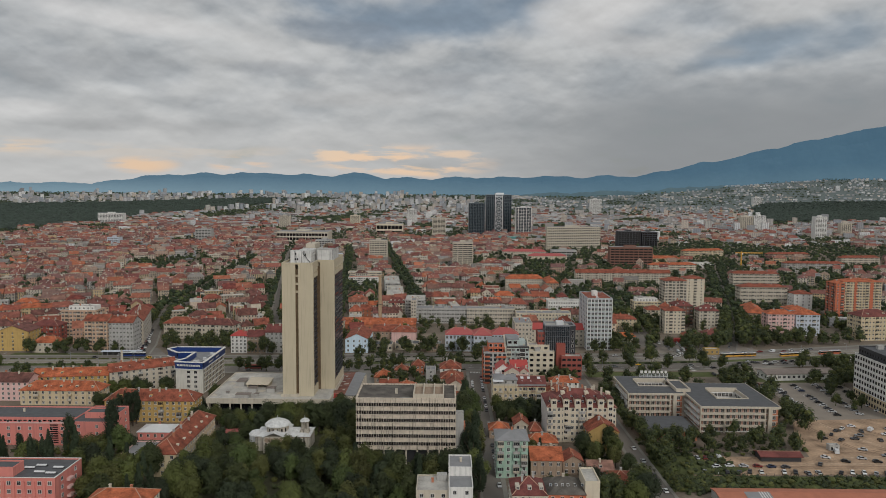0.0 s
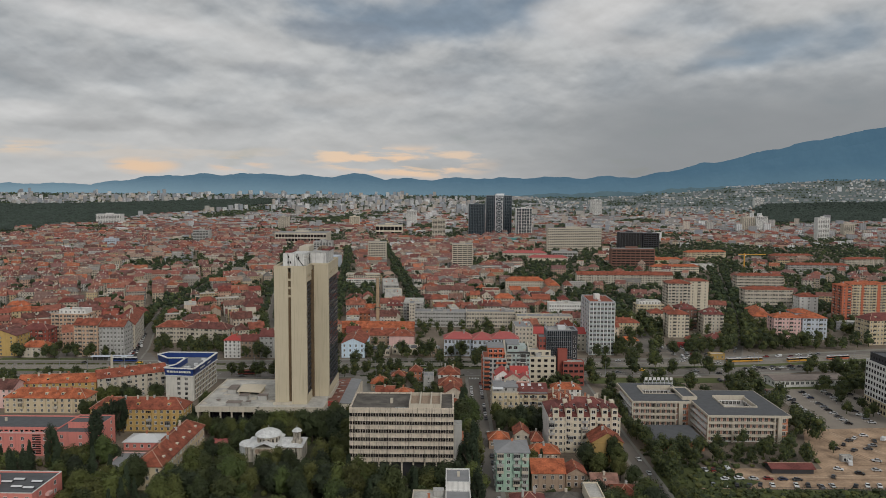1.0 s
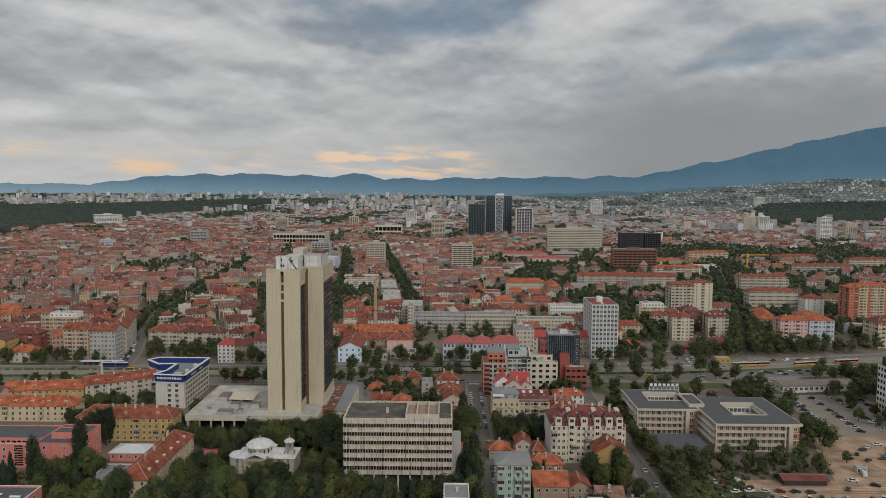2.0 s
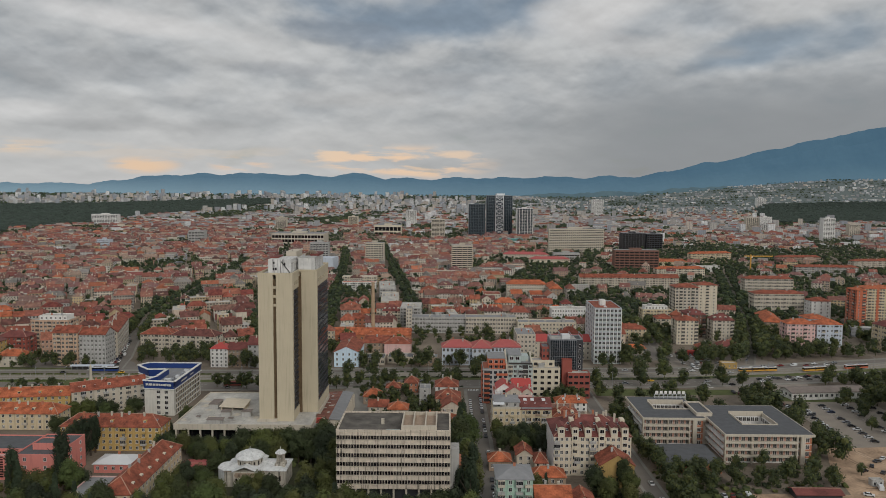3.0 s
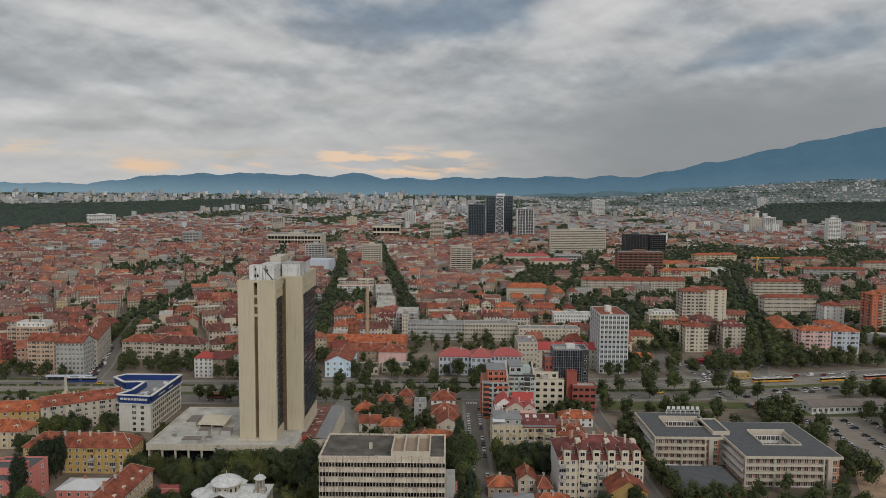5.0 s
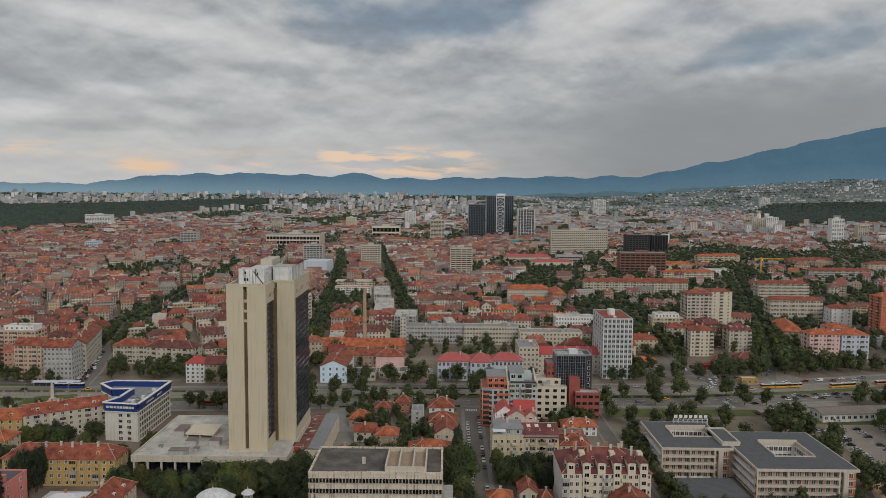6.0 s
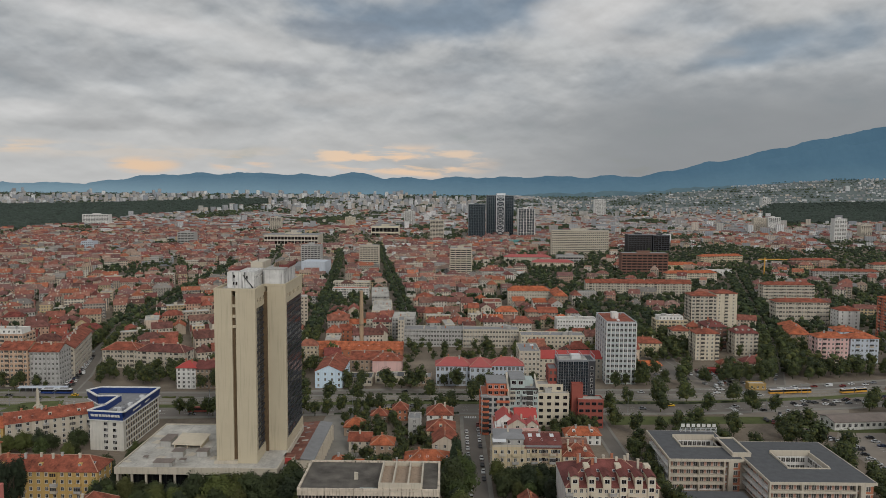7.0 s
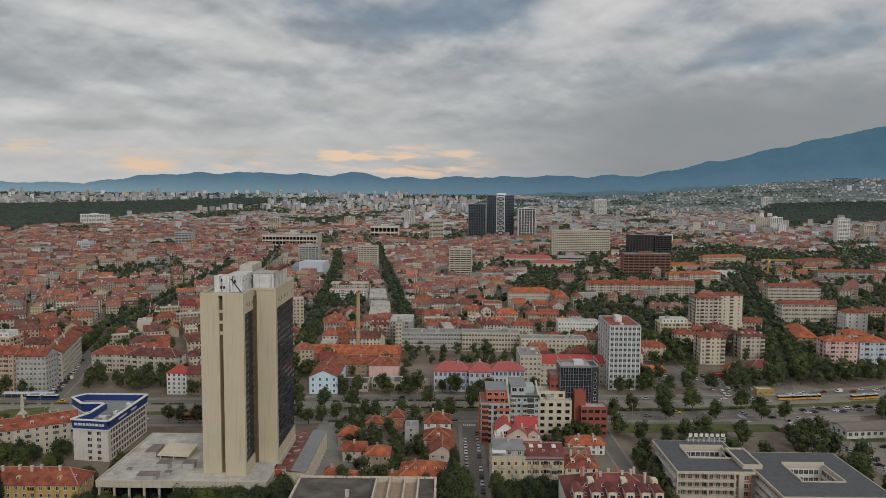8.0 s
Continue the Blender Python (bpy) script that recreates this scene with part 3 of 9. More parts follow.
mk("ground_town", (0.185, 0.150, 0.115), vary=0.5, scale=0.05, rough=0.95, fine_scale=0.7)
# Far ground blends to field grey-green, cooled to paint in the distance haze.
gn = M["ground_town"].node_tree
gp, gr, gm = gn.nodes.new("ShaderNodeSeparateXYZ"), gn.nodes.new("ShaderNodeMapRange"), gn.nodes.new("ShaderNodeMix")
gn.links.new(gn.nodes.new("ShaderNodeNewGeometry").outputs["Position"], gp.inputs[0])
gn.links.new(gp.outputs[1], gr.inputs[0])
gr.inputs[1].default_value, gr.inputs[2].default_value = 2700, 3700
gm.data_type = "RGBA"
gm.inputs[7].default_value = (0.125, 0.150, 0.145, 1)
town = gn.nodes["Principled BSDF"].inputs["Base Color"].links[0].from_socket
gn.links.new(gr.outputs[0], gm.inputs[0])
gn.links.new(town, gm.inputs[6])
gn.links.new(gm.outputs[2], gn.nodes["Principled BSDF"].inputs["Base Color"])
s = Shape()
xs = [-5200 + 260 * i for i in range(41)]
ys = [-1500, -600, 0] + [200 * i for i in range(1, 25)] + [4940]
for j, y in enumerate(ys):
    for x in xs:
        s.v.append((x, y, gz(x, y)))
for j in range(len(ys) - 1):
    for i in range(len(xs) - 1):
        a = j * len(xs) + i
        s.f.append((a, a + 1, a + 1 + len(xs), a + len(xs)))
        s.mi.append(0)
tagged(new("ground", s.mesh("ground", ("ground_town",))), "grey-brown town ground of paving, dust and worn grass, haze-tinted far off", "ground", kind="structure")

mk("hill", (0.03, 0.05, 0.055), vary=0.3, scale=0.004, rough=1.0, bump=0, fine_scale=0.03)


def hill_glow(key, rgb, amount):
    """Far hills in blue air: paints the haze before them as a faint glow."""
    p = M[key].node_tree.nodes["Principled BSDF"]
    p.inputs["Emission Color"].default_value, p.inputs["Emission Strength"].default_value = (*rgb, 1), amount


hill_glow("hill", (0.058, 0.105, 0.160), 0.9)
# Haze painted into the emission: paler to the left and at the foot.
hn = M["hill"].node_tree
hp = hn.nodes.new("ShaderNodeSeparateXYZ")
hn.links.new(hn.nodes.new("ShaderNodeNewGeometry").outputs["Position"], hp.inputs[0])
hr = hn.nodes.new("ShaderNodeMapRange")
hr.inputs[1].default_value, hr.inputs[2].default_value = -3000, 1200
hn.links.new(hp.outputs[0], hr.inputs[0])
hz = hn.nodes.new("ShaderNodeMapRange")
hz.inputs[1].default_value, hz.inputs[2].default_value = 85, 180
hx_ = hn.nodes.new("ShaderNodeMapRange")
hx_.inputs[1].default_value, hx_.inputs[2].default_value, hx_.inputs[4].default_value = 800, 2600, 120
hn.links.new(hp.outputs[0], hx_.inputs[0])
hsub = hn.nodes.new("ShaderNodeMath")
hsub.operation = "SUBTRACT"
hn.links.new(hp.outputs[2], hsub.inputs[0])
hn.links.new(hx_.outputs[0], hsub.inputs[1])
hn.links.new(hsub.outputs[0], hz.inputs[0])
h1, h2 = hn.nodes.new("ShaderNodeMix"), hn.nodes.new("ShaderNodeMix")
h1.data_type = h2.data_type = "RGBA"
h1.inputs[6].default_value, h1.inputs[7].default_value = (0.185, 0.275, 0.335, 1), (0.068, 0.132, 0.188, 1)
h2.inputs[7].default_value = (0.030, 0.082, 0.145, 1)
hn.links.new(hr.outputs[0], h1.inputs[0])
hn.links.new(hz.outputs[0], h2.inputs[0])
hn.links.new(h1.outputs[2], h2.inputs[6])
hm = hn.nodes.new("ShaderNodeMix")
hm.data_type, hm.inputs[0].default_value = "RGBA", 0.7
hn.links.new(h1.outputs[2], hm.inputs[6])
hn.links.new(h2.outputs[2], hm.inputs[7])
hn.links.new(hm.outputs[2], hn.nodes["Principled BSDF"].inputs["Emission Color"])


def ridge(x):
    z = 136 + 66 * smooth(-2450, -1750, x) - 22 * smooth(-560, -330, x) + 14 * smooth(-250, 500, x)
    z += 8 * math.sin(x / 118) * math.exp(-((x + 1250) / 900) ** 2) + 5 * math.sin(x / 53 + 1)
    z += 14 * noise.noise(Vector((x / 170, 3.1, 0))) + 7 * noise.noise(Vector((x / 55, 7.7, 0))) + 3 * noise.noise(Vector((x / 19, 2.2, 0)))
    return z + max(0.0, x - 1240) * 0.215 + 10 * math.exp(-((x - 1080) / 150) ** 2)


s = Shape()
NX, NY = 640, 9
for j in range(NY):
    v = j / (NY - 1)
    for i in range(NX):
        x = -5000 + 10000 * i / (NX - 1)
        y = 4690 + 230 * v
        g = gz(x, 4690) - 4
        z = g + max(2.0, ridge(x) - g) * (v ** 1.15) * (1 if j == NY - 1 else 0.9 + 0.12 * noise.noise(Vector((x / 120, v * 3, 1.3))))
        s.v.append((x, y, z))
for j in range(NY - 1):
    for i in range(NX - 1):
        a = j * NX + i
        s.f.append((a, a + 1, a + 1 + NX, a + NX))
        s.mi.append(0)
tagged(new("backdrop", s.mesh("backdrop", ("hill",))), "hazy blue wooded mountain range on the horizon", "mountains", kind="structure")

# Foothills carry painted haze too, as a dim blue glow.
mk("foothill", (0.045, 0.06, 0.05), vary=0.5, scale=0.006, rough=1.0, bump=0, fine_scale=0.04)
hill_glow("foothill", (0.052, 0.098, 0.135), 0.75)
s = Shape()
for j in range(5):
    v = j / 4
    for i in range(220):
        x = 300 + 2000 * i / 219
        crest = 40 * math.exp(-((x - 980) / 210) ** 2) + 26 * math.exp(-((x - 620) / 160) ** 2) + 30 * math.exp(-((x - 1500) / 260) ** 2) + 9 * noise.noise(Vector((x / 70, 5.5, 0))) + 4 * noise.noise(Vector((x / 24, 1.5, 0)))
        s.v.append((x, 4640 + 60 * v, gz(x, 4640) - 3 + max(0.0, crest) * v ** 0.8))
for j in range(4):
    for i in range(219):
        a = j * 220 + i
        s.f.append((a, a + 1, a + 221, a + 220))
        s.mi.append(0)
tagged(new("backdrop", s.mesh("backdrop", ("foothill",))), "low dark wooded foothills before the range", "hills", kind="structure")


def strip(pts, lo, hi, z, thick=0.0):
    """A band along a polyline, from lo to hi metres to its left side."""
    s = Shape()
    rows = []
    for i, (x, y) in enumerate(pts):
        a, b = pts[max(0, i - 1)], pts[min(len(pts) - 1, i + 1)]
        d = math.hypot(b[0] - a[0], b[1] - a[1])
        nx, ny = -(b[1] - a[1]) / d, (b[0] - a[0]) / d
        rows.append(((x + nx * lo, y + ny * lo), (x + nx * hi, y + ny * hi)))
    for (a, b), (c, d) in zip(rows, rows[1:]):
        q = [(*a, z), (*c, z), (*d, z), (*b, z)]
        if thick:
            s.slab(q, thick)
        else:
            s.face(q)
    return s


def setting(name, shape, mat, label, category):
    return tagged(new(name, shape.mesh(name, (mat,))), label, category, kind="structure")


ROADS = []      # centre line and half width, kept clear by houses and trees


def street(pts, half, walk_w=2.5, mat="asphalt"):
    ROADS.append((pts, half + walk_w))
    setting("road", strip(pts, -half, half, 0.03), mat, "grey asphalt side street between kerbs", "street")
    for sgn in (-1, 1):
        a, b = sorted((sgn * half, sgn * (half + walk_w)))
        setting("pavement", strip(pts, a, b, 0.16, 0.2), "paving", "raised paved footway along a street", "pavement")


BLVD = [(-520, 512), (-400, 515), (-280, 520), (-145, 524), (-30, 535), (60, 537), (150, 540), (240, 553), (330, 574), (480, 612)]
ROADS.append((BLVD, 26))
setting("road", strip(BLVD, -25, -8, 0.03), "asphalt", "wide grey asphalt carriageway of a boulevard", "road")
setting("road", strip(BLVD, 13, 21, 0.03), "asphalt", "grey asphalt carriageway beyond the tram tracks", "road")
setting("tram_bed", strip(BLVD, -2, 10, 0.05), "tram_bed", "pale gravel and concrete tram track bed", "tram track")
for o in (0.2, 1.7, 5.6, 7.1):
    setting("rail", strip(BLVD, o, o + 0.12, 0.14, 0.1), "steel", "steel tram rail set in the bed", "rail")
setting("verge", strip(BLVD, -8, -2.2, 0.12, 0.14), "grass", "narrow grass verge beside the tram track", "verge")
setting("verge", strip(BLVD, 10.2, 13, 0.12, 0.14), "paving", "paved tram platform strip", "verge")
setting("pavement", strip(BLVD, -28.5, -25, 0.16, 0.2), "paving", "raised paved footway of the boulevard", "pavement")
setting("pavement", strip(BLVD, 21, 25, 0.16, 0.2), "paving", "raised paved footway of the boulevard", "pavement")
for o in (-19.4, -13.8):
    s = Shape()
    for i in range(90):
        t = i / 90 * (len(BLVD) - 1)
        k, f = int(t), t - int(t)
        (ax, ay), (bx, by) = BLVD[k], BLVD[k + 1]
        x, y = ax + (bx - ax) * f, ay + (by - ay) * f
        L = math.hypot(bx - ax, by - ay)
        dx, dy = (bx - ax) / L, (by - ay) / L
        x, y = x - dy * o, y + dx * o
        s.face([(x - dy * -0.08, y + dx * -0.08, 0.05), (x + dx * 4 + dy * 0.08, y + dy * 4 - dx * 0.08, 0.05), (x + dx * 4 - dy * 0.08, y + dy * 4 + dx * 0.08, 0.05), (x - dy * 0.08, y + dx * 0.08, 0.05)])
    setting("lane_line", s, "paint_line", "worn white dashed lane line", "road marking")

street([(20, 230), (20.3, 400), (20, 505)], 4.3, 2.0)
street([(93.5, 250), (92.6, 315), (91.6, 376), (91, 430), (90, 505)], 3.3, 1.5)
street([(-232, 548), (-240, 582), (-259, 640), (-286, 742), (-291, 830), (-307, 957), (-330, 1300)], 4.5, 1.5)
street([(228, 578), (262, 660), (362, 965), (420, 1150)], 2.6, 1.0)
street([(185, 565), (174, 640), (186, 740), (196, 830)], 2.8, 1.0)
street([(-122, 548), (-172, 722), (-282, 1288), (-330, 1560)], 3.0, 1.5)
street([(-26, 745), (-36, 835), (-138, 1620)], 2.2, 1.0)
street([(-104, 668), (-138, 995), (-202, 1517)], 2.2, 1.0)


def flat(name, poly, z, mat, label, category):
    setting(name, Shape().prism(poly, z - 0.3, z), mat, label, category)


flat("road", [(-330, 494), (-190, 496), (-190, 512), (-228, 570), (-262, 590), (-330, 560)], 0.02, "asphalt", "broad asphalt road junction", "road")
flat("traffic_island", [(-250, 505), (-216, 507), (-224, 528), (-246, 522)], 0.17, "grass", "grassy traffic island with an obelisk", "traffic island")
flat("plaza", [(168, 500), (235, 506), (262, 560), (240, 600), (170, 600), (160, 560)], 0.02, "car_park_asphalt", "paved junction square with crossings", "square")
flat("lawn", [(-330, 470), (-268, 473), (-264, 486), (-330, 487)], 0.07, "grass", "worn lawn crossed by paths beside the boulevard", "lawn")
flat("lawn", [(-330, 540), (-262, 541), (-256, 550), (-330, 551)], 0.07, "grass", "lawn strip before the apartment houses", "lawn")
flat("car_park", [(204, 402), (262, 408), (262, 480), (218, 486), (208, 470)], 0.04, "car_park_asphalt", "asphalt car park with bays", "car park")
flat("dirt_lot", [(112, 322), (300, 328), (300, 404), (262, 408), (194, 402), (181, 372), (176, 346), (118, 346)], 0.05, "dirt", "rutted bare earth parking lot", "dirt lot")
flat("grass_verge", [(96, 304), (215, 307), (222, 322), (112, 322), (100, 346), (96, 346)], 0.06, "grass", "rough grass strip beside the dirt lot", "grass")
flat("grass_verge", [(103, 347), (117, 347), (128, 336), (141, 331), (132, 323), (103, 323)], 0.085, "grass", "worn grass corner of a dirt lot", "grass")
mk("rut", (0.25, 0.165, 0.108), vary=0.6, scale=0.3, rough=0.97, fine_scale=0.9)
mk("rut_pale", (0.46, 0.335, 0.235), vary=0.5, scale=0.3, rough=0.97, fine_scale=0.9)
for n, track in enumerate(([(136, 338), (160, 336), (190, 338), (230, 336), (290, 340)], [(142, 335), (170, 333), (205, 334), (250, 331), (296, 333)], [(196, 396), (200, 372), (206, 356), (222, 344), (262, 338)], [(206, 398), (212, 376), (222, 358), (246, 348), (290, 346)], [(216, 400), (230, 380), (252, 366), (290, 358)], [(186, 352), (204, 352), (226, 360), (248, 380), (262, 402)], [(180, 344), (206, 346), (240, 352), (288, 352)])):
    for off in (-0.9, 0.9):
        setting("wheel_rut", strip(track, off - 0.35, off + 0.35, 0.056 + 0.004 * n), "rut" if n % 3 else "rut_pale", "soft wheel rut worn into bare earth", "wheel track")
flat("forecourt", [(198, 486), (240, 490), (246, 512), (192, 508)], 0.045, "car_park_asphalt", "pale asphalt approach to the car park", "forecourt")
flat("lawn", [(97, 492), (190, 497), (188, 509), (97, 507)], 0.07, "grass", "mown lawn beside the boulevard", "lawn")
flat("lawn", [(202, 484), (220, 484), (212, 500), (200, 500)], 0.07, "grass", "small triangular lawn", "lawn")
flat("lawn", [(216, 482), (300, 486), (300, 496), (222, 492)], 0.07, "grass", "lawn before a low building", "lawn")
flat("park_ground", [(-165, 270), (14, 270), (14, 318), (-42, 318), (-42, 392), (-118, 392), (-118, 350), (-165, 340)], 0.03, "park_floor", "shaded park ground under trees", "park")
flat("forecourt", [(-62, 395), (-38, 395), (-34, 505), (-62, 505)], 0.05, "paving", "paved approach road beside the hotel", "forecourt")
flat("yard", [(130, 588), (178, 588), (170, 690), (134, 690)], 0.05, "asphalt", "asphalt yard with parked cars", "yard")

# ---- the tall hotel with its podium ----
FOOT.append((-134, -62, 393, 472))
FOOT.append((-62, -46, 400, 472))
hotel = thing("hotel_tower", "tall beige concrete hotel tower with dark window walls on its flanks", "tower", -78, 425)


def hb(x0, x1, y0, y1, z0, z1, sh=None):
    return (sh or Shape()).box(x0 + 78, x1 + 78, y0 - 425, y1 - 425, z0, z1)


TOP, FOOTZ = 86.0, 13.0
part("front_pier", hb(-91, -83.6, 400, 436, 11, TOP), "concrete_beige", hotel)
part("front_pier", hb(-82.0, -73.8, 400, 402.2, 11, TOP), "concrete_beige", hotel)
part("slit", hb(-83.6, -82.0, 401.2, 436, 11, TOP - 2.5), "bronze_dark", hotel, "dark bronze slit between concrete piers")
part("core_block", hb(-82.0, -74.4, 402.2, 434, 11, 78.2), "concrete_beige", hotel)
part("crown", hb(-82.0, -73.8, 402.2, 434, 78.2, TOP), "concrete_beige", hotel)
part("slit", hb(-74.4, -72.6, 415.0, 434, 11, TOP - 2.5), "bronze_dark", hotel, "dark bronze slit between concrete piers")
part("flank_pier", hb(-72.6, -64.6, 416, 418.4, 11, TOP), "concrete_beige", hotel)
part("core_block", hb(-72.6, -65.2, 418.4, 452, 11, 78.2), "concrete_beige", hotel)
part("crown", hb(-72.6, -64.6, 418.4, 452, 78.2, TOP), "concrete_beige", hotel)
part("back_block", hb(-91, -72.6, 436, 452, 11, TOP), "concrete_beige", hotel)
part("base_band", hb(-74.4, -73.8, 402.2, 415.0, 11, 16.4), "concrete_beige", hotel)
part("base_band", hb(-65.2, -64.6, 418.4, 452, 11, 16.4), "concrete_beige", hotel)
part("roof", hb(-90.2, -74.4, 400.8, 451.2, TOP, TOP + 0.1).box(5.4, 12.8, -8.2, 26.2, TOP - 0.0, TOP + 0.1), "roof_white", hotel)
p = Shape()
hb(-91.1, -73.7, 399.9, 400.5, TOP, TOP + 1.0, p)
hb(-91.1, -90.5, 400.5, 452.1, TOP, TOP + 1.0, p)
hb(-64.9, -64.5, 416, 452.1, TOP, TOP + 1.0, p)
hb(-74.3, -73.7, 400.5, 416.2, TOP, TOP + 1.0, p)
hb(-73.7, -64.9, 415.8, 416.3, TOP, TOP + 1.0, p)
hb(-90.5, -64.9, 451.6, 452.1, TOP, TOP + 1.0, p)
part("parapet", p, "concrete_beige", hotel)
WALLWIN = Shape()
WALLWIN.box(-1.62, 1.62, -0.06, 0.0, 0, 2.74, 0)
WALLWIN.face([(-1.5, -0.09, 0.75), (1.5, -0.09, 0.75), (1.5, -0.09, 2.6), (-1.5, -0.09, 2.6)], 1)
WALLWIN.box(-0.5, -0.38, -0.2, -0.06, 0, 2.74, 0)
WALLWIN.box(-1.62, 1.62, -0.34, -0.06, 0.42, 0.8, 2)
WALLWIN.box(0.2, 1.5, -0.32, -0.06, 0.1, 0.5, 0)
wallwin = WALLWIN.mesh("window", ("dark_metal", "glass_blue", "dark_metal"))
for k in range(22):
    z = 16.6 + 2.8 * k
    for i in range(4):
        part("window", wallwin, (), hotel, at=pose(-74.4 + 78, 403.8 - 425 + 3.2 * i, z, 0, 0, 90))
    for i in range(10):
        part("window", wallwin, (), hotel, at=pose(-65.2 + 78, 420.1 - 425 + 3.35 * i, z, 0, 0, 90))
for i in range(5):
    part("crown_opening", window_mesh(1.0, 1.7, "concrete_beige", "glass_dark", 0, False), (), hotel, at=pose(-73.8 + 78, 404 - 425 + 2.5 * i, 80.6, 0, 0, 90))
for i in range(11):
    part("crown_opening", window_mesh(1.0, 1.7, "concrete_beige", "glass_dark", 0, False), (), hotel, at=pose(-64.6 + 78, 420.5 - 425 + 2.9 * i, 80.6, 0, 0, 90))
ph = part("plant_room", hb(-88, -76.5, 409, 427, TOP, 92.8), "white_stained", hotel, "stained white rooftop plant room")
part("plant_room", hb(-75.4, -66.5, 421, 446, TOP, 92.6), "white_stained", hotel, "stained white rooftop plant room")
part("plant_room", hb(-83, -77.5, 428, 444, TOP, 95.2), "off_white", hotel)
part("roof_rim", hb(-70.5, -66.2, 430, 446.4, 92.6, 93.8), "tile_dark", hotel)
part("roof_rim", hb(-75.7, -66.3, 420.7, 446.3, 92.6, 92.8), "grey_plaster", hotel)
part("roof_rim", hb(-88.3, -84.4, 415, 427.4, 92.8, 93.6), "tile_dark", hotel)
part("stair", Shape().slab([(-3.2, -16.4, 91.8), (-2.95, -16.4, 91.8), (1.3, -16.4, 86.2), (1.05, -16.4, 86.2)], 0.25).box(-3.3, 1.5, -16.6, -16.2, 86, 86.15), "dark_metal", hotel, "dark rooftop stair rail")
for i, (a, b) in enumerate(((-85.2, 87.4), (-84, 87.4), (-79.5, 90.0), (-85, 90.4))):
    part("plant_window", window_mesh(0.8, 1.3, "white_paint", "glass_dark", 0, False), (), ph, at=pose(a + 78, 409 - 425, b))
for i in range(7):
    part("plant_window", window_mesh(1.4, 1.2, "white_paint", "glass_dark", 1, False), (), hotel, at=pose(-76.5 + 78, 410.5 - 425 + 2.2 * i, 90.0, 0, 0, 90))
for x, y, h in ((-80.5, 432, 6), (-71, 432, 4.5), (-69, 440, 4), (-86, 420, 4.5)):
    part("antenna", Shape().rings([(0.12, 91), (0.08, 94 + h)], 6).moved(pose(x + 78, y - 425, 0)), "dark_metal", hotel)
s = Shape()
for i in range(9):
    a0, a1 = math.pi * i / 8, math.pi * (i + 1) / 8
    s.box(7.4 + 2.6 * math.cos(a0) - 0.1, 7.4 + 2.6 * math.cos(a0) + 0.1, 6, 14, 92.7, 93.6 + 1.6 * math.sin(a0))
part("dish_frame", s, "brown_plaster", hotel)

podium = thing("hotel_podium", "low concrete hotel podium with a stained pale flat roof", "podium", -95, 412)
part("hall", Shape().box(-35.5, 30, -15, 36, 0, 9.6), "glass_dark", podium)
part("fascia", Shape().box(-37, 31, -18.5, 38, 9.6, 12.0), "off_white", podium)
part("roof", Shape().box(-36.4, 30.4, -17.9, 37.4, 12.0, 12.1), "roof_white", podium)
s = Shape().box(-37, 31, -18.6, -18.0, 12.0, 12.5).box(-37, 31, 37.4, 38, 12.0, 12.5).box(-37, -36.4, -18, 37.4, 12, 12.5)
part("parapet", s, "off_white", podium)
for i, u in enumerate((-30, -22.5, -13.5, -4, 5.5, 14, 23)):
    part("roof_seam", Shape().box(u, u + 0.2, -17.6, 37, 12.1, 12.14), "grey_plaster", podium)
for i in range(12):
    part("column", Shape().box(-0.4, 0.4, -0.4, 0.4, 0, 9.6), "off_white", podium, at=pose(-36 + 6.0 * i, -17.6, 0))
for i in range(8):
    part("column", Shape().box(-0.4, 0.4, -0.4, 0.4, 0, 9.6), "off_white", podium, at=pose(-36.3, -11 + 6.5 * i, 0))
part("canopy", Shape().slab([(-21.7, 5, 14.2), (-8, 3.6, 14.2), (-8, 17.2, 14.8), (-21.7, 18.4, 14.8)], 0.35).box(-21, -20.6, 6, 16.5, 12, 13.9).box(-9, -8.6, 5, 16, 12, 13.9).box(-15, -14.6, 5, 16, 12, 13.9), "cream", podium, "cream sloping roof light canopy")
for x, y, w, d, h in ((-27.5, 7, 4.5, 9, 2.6), (-17.2, -6, 4.5, 4, 2.6), (-6.8, -5.6, 4.5, 4, 2.6), (-21, -17, 7.5, 4, 2.0), (-12, -11, 2, 1.5, 1.0), (-29, -8, 1.5, 1.5, 0.8)):
    part("roof_box", Shape().box(x, x + w, y, y + d, 12.1, 12.1 + h, 0), "grey_plaster", podium)
    part("roof_box_lid", Shape().box(x - 0.3, x + w + 0.3, y - 0.3, y + d + 0.3, 12.1 + h, 12.3 + h), "roof_brown_grey", podium)
wing = thing("hotel_wing", "low hotel wing with a rusty red and grey metal roof", "wing", -58, 440)
part("wall", Shape().box(-8.5, 5.5, -26, 26, 0, 8.2), "off_white", wing)
part("roof", Shape().slab([(-8.7, -26.3, 8.5), (-0.6, -26.3, 9.2), (-0.6, 26, 9.2), (-8.7, 26, 8.5)], 0.3), "rust_sheet", wing, "rusty red sheet roof")
part("roof", Shape().slab([(-0.6, -26.3, 9.22), (5.8, -26.3, 8.6), (5.8, 26, 8.6), (-0.6, 26, 9.22)], 0.3), "roof_grey", wing)
wr = random.Random(9)
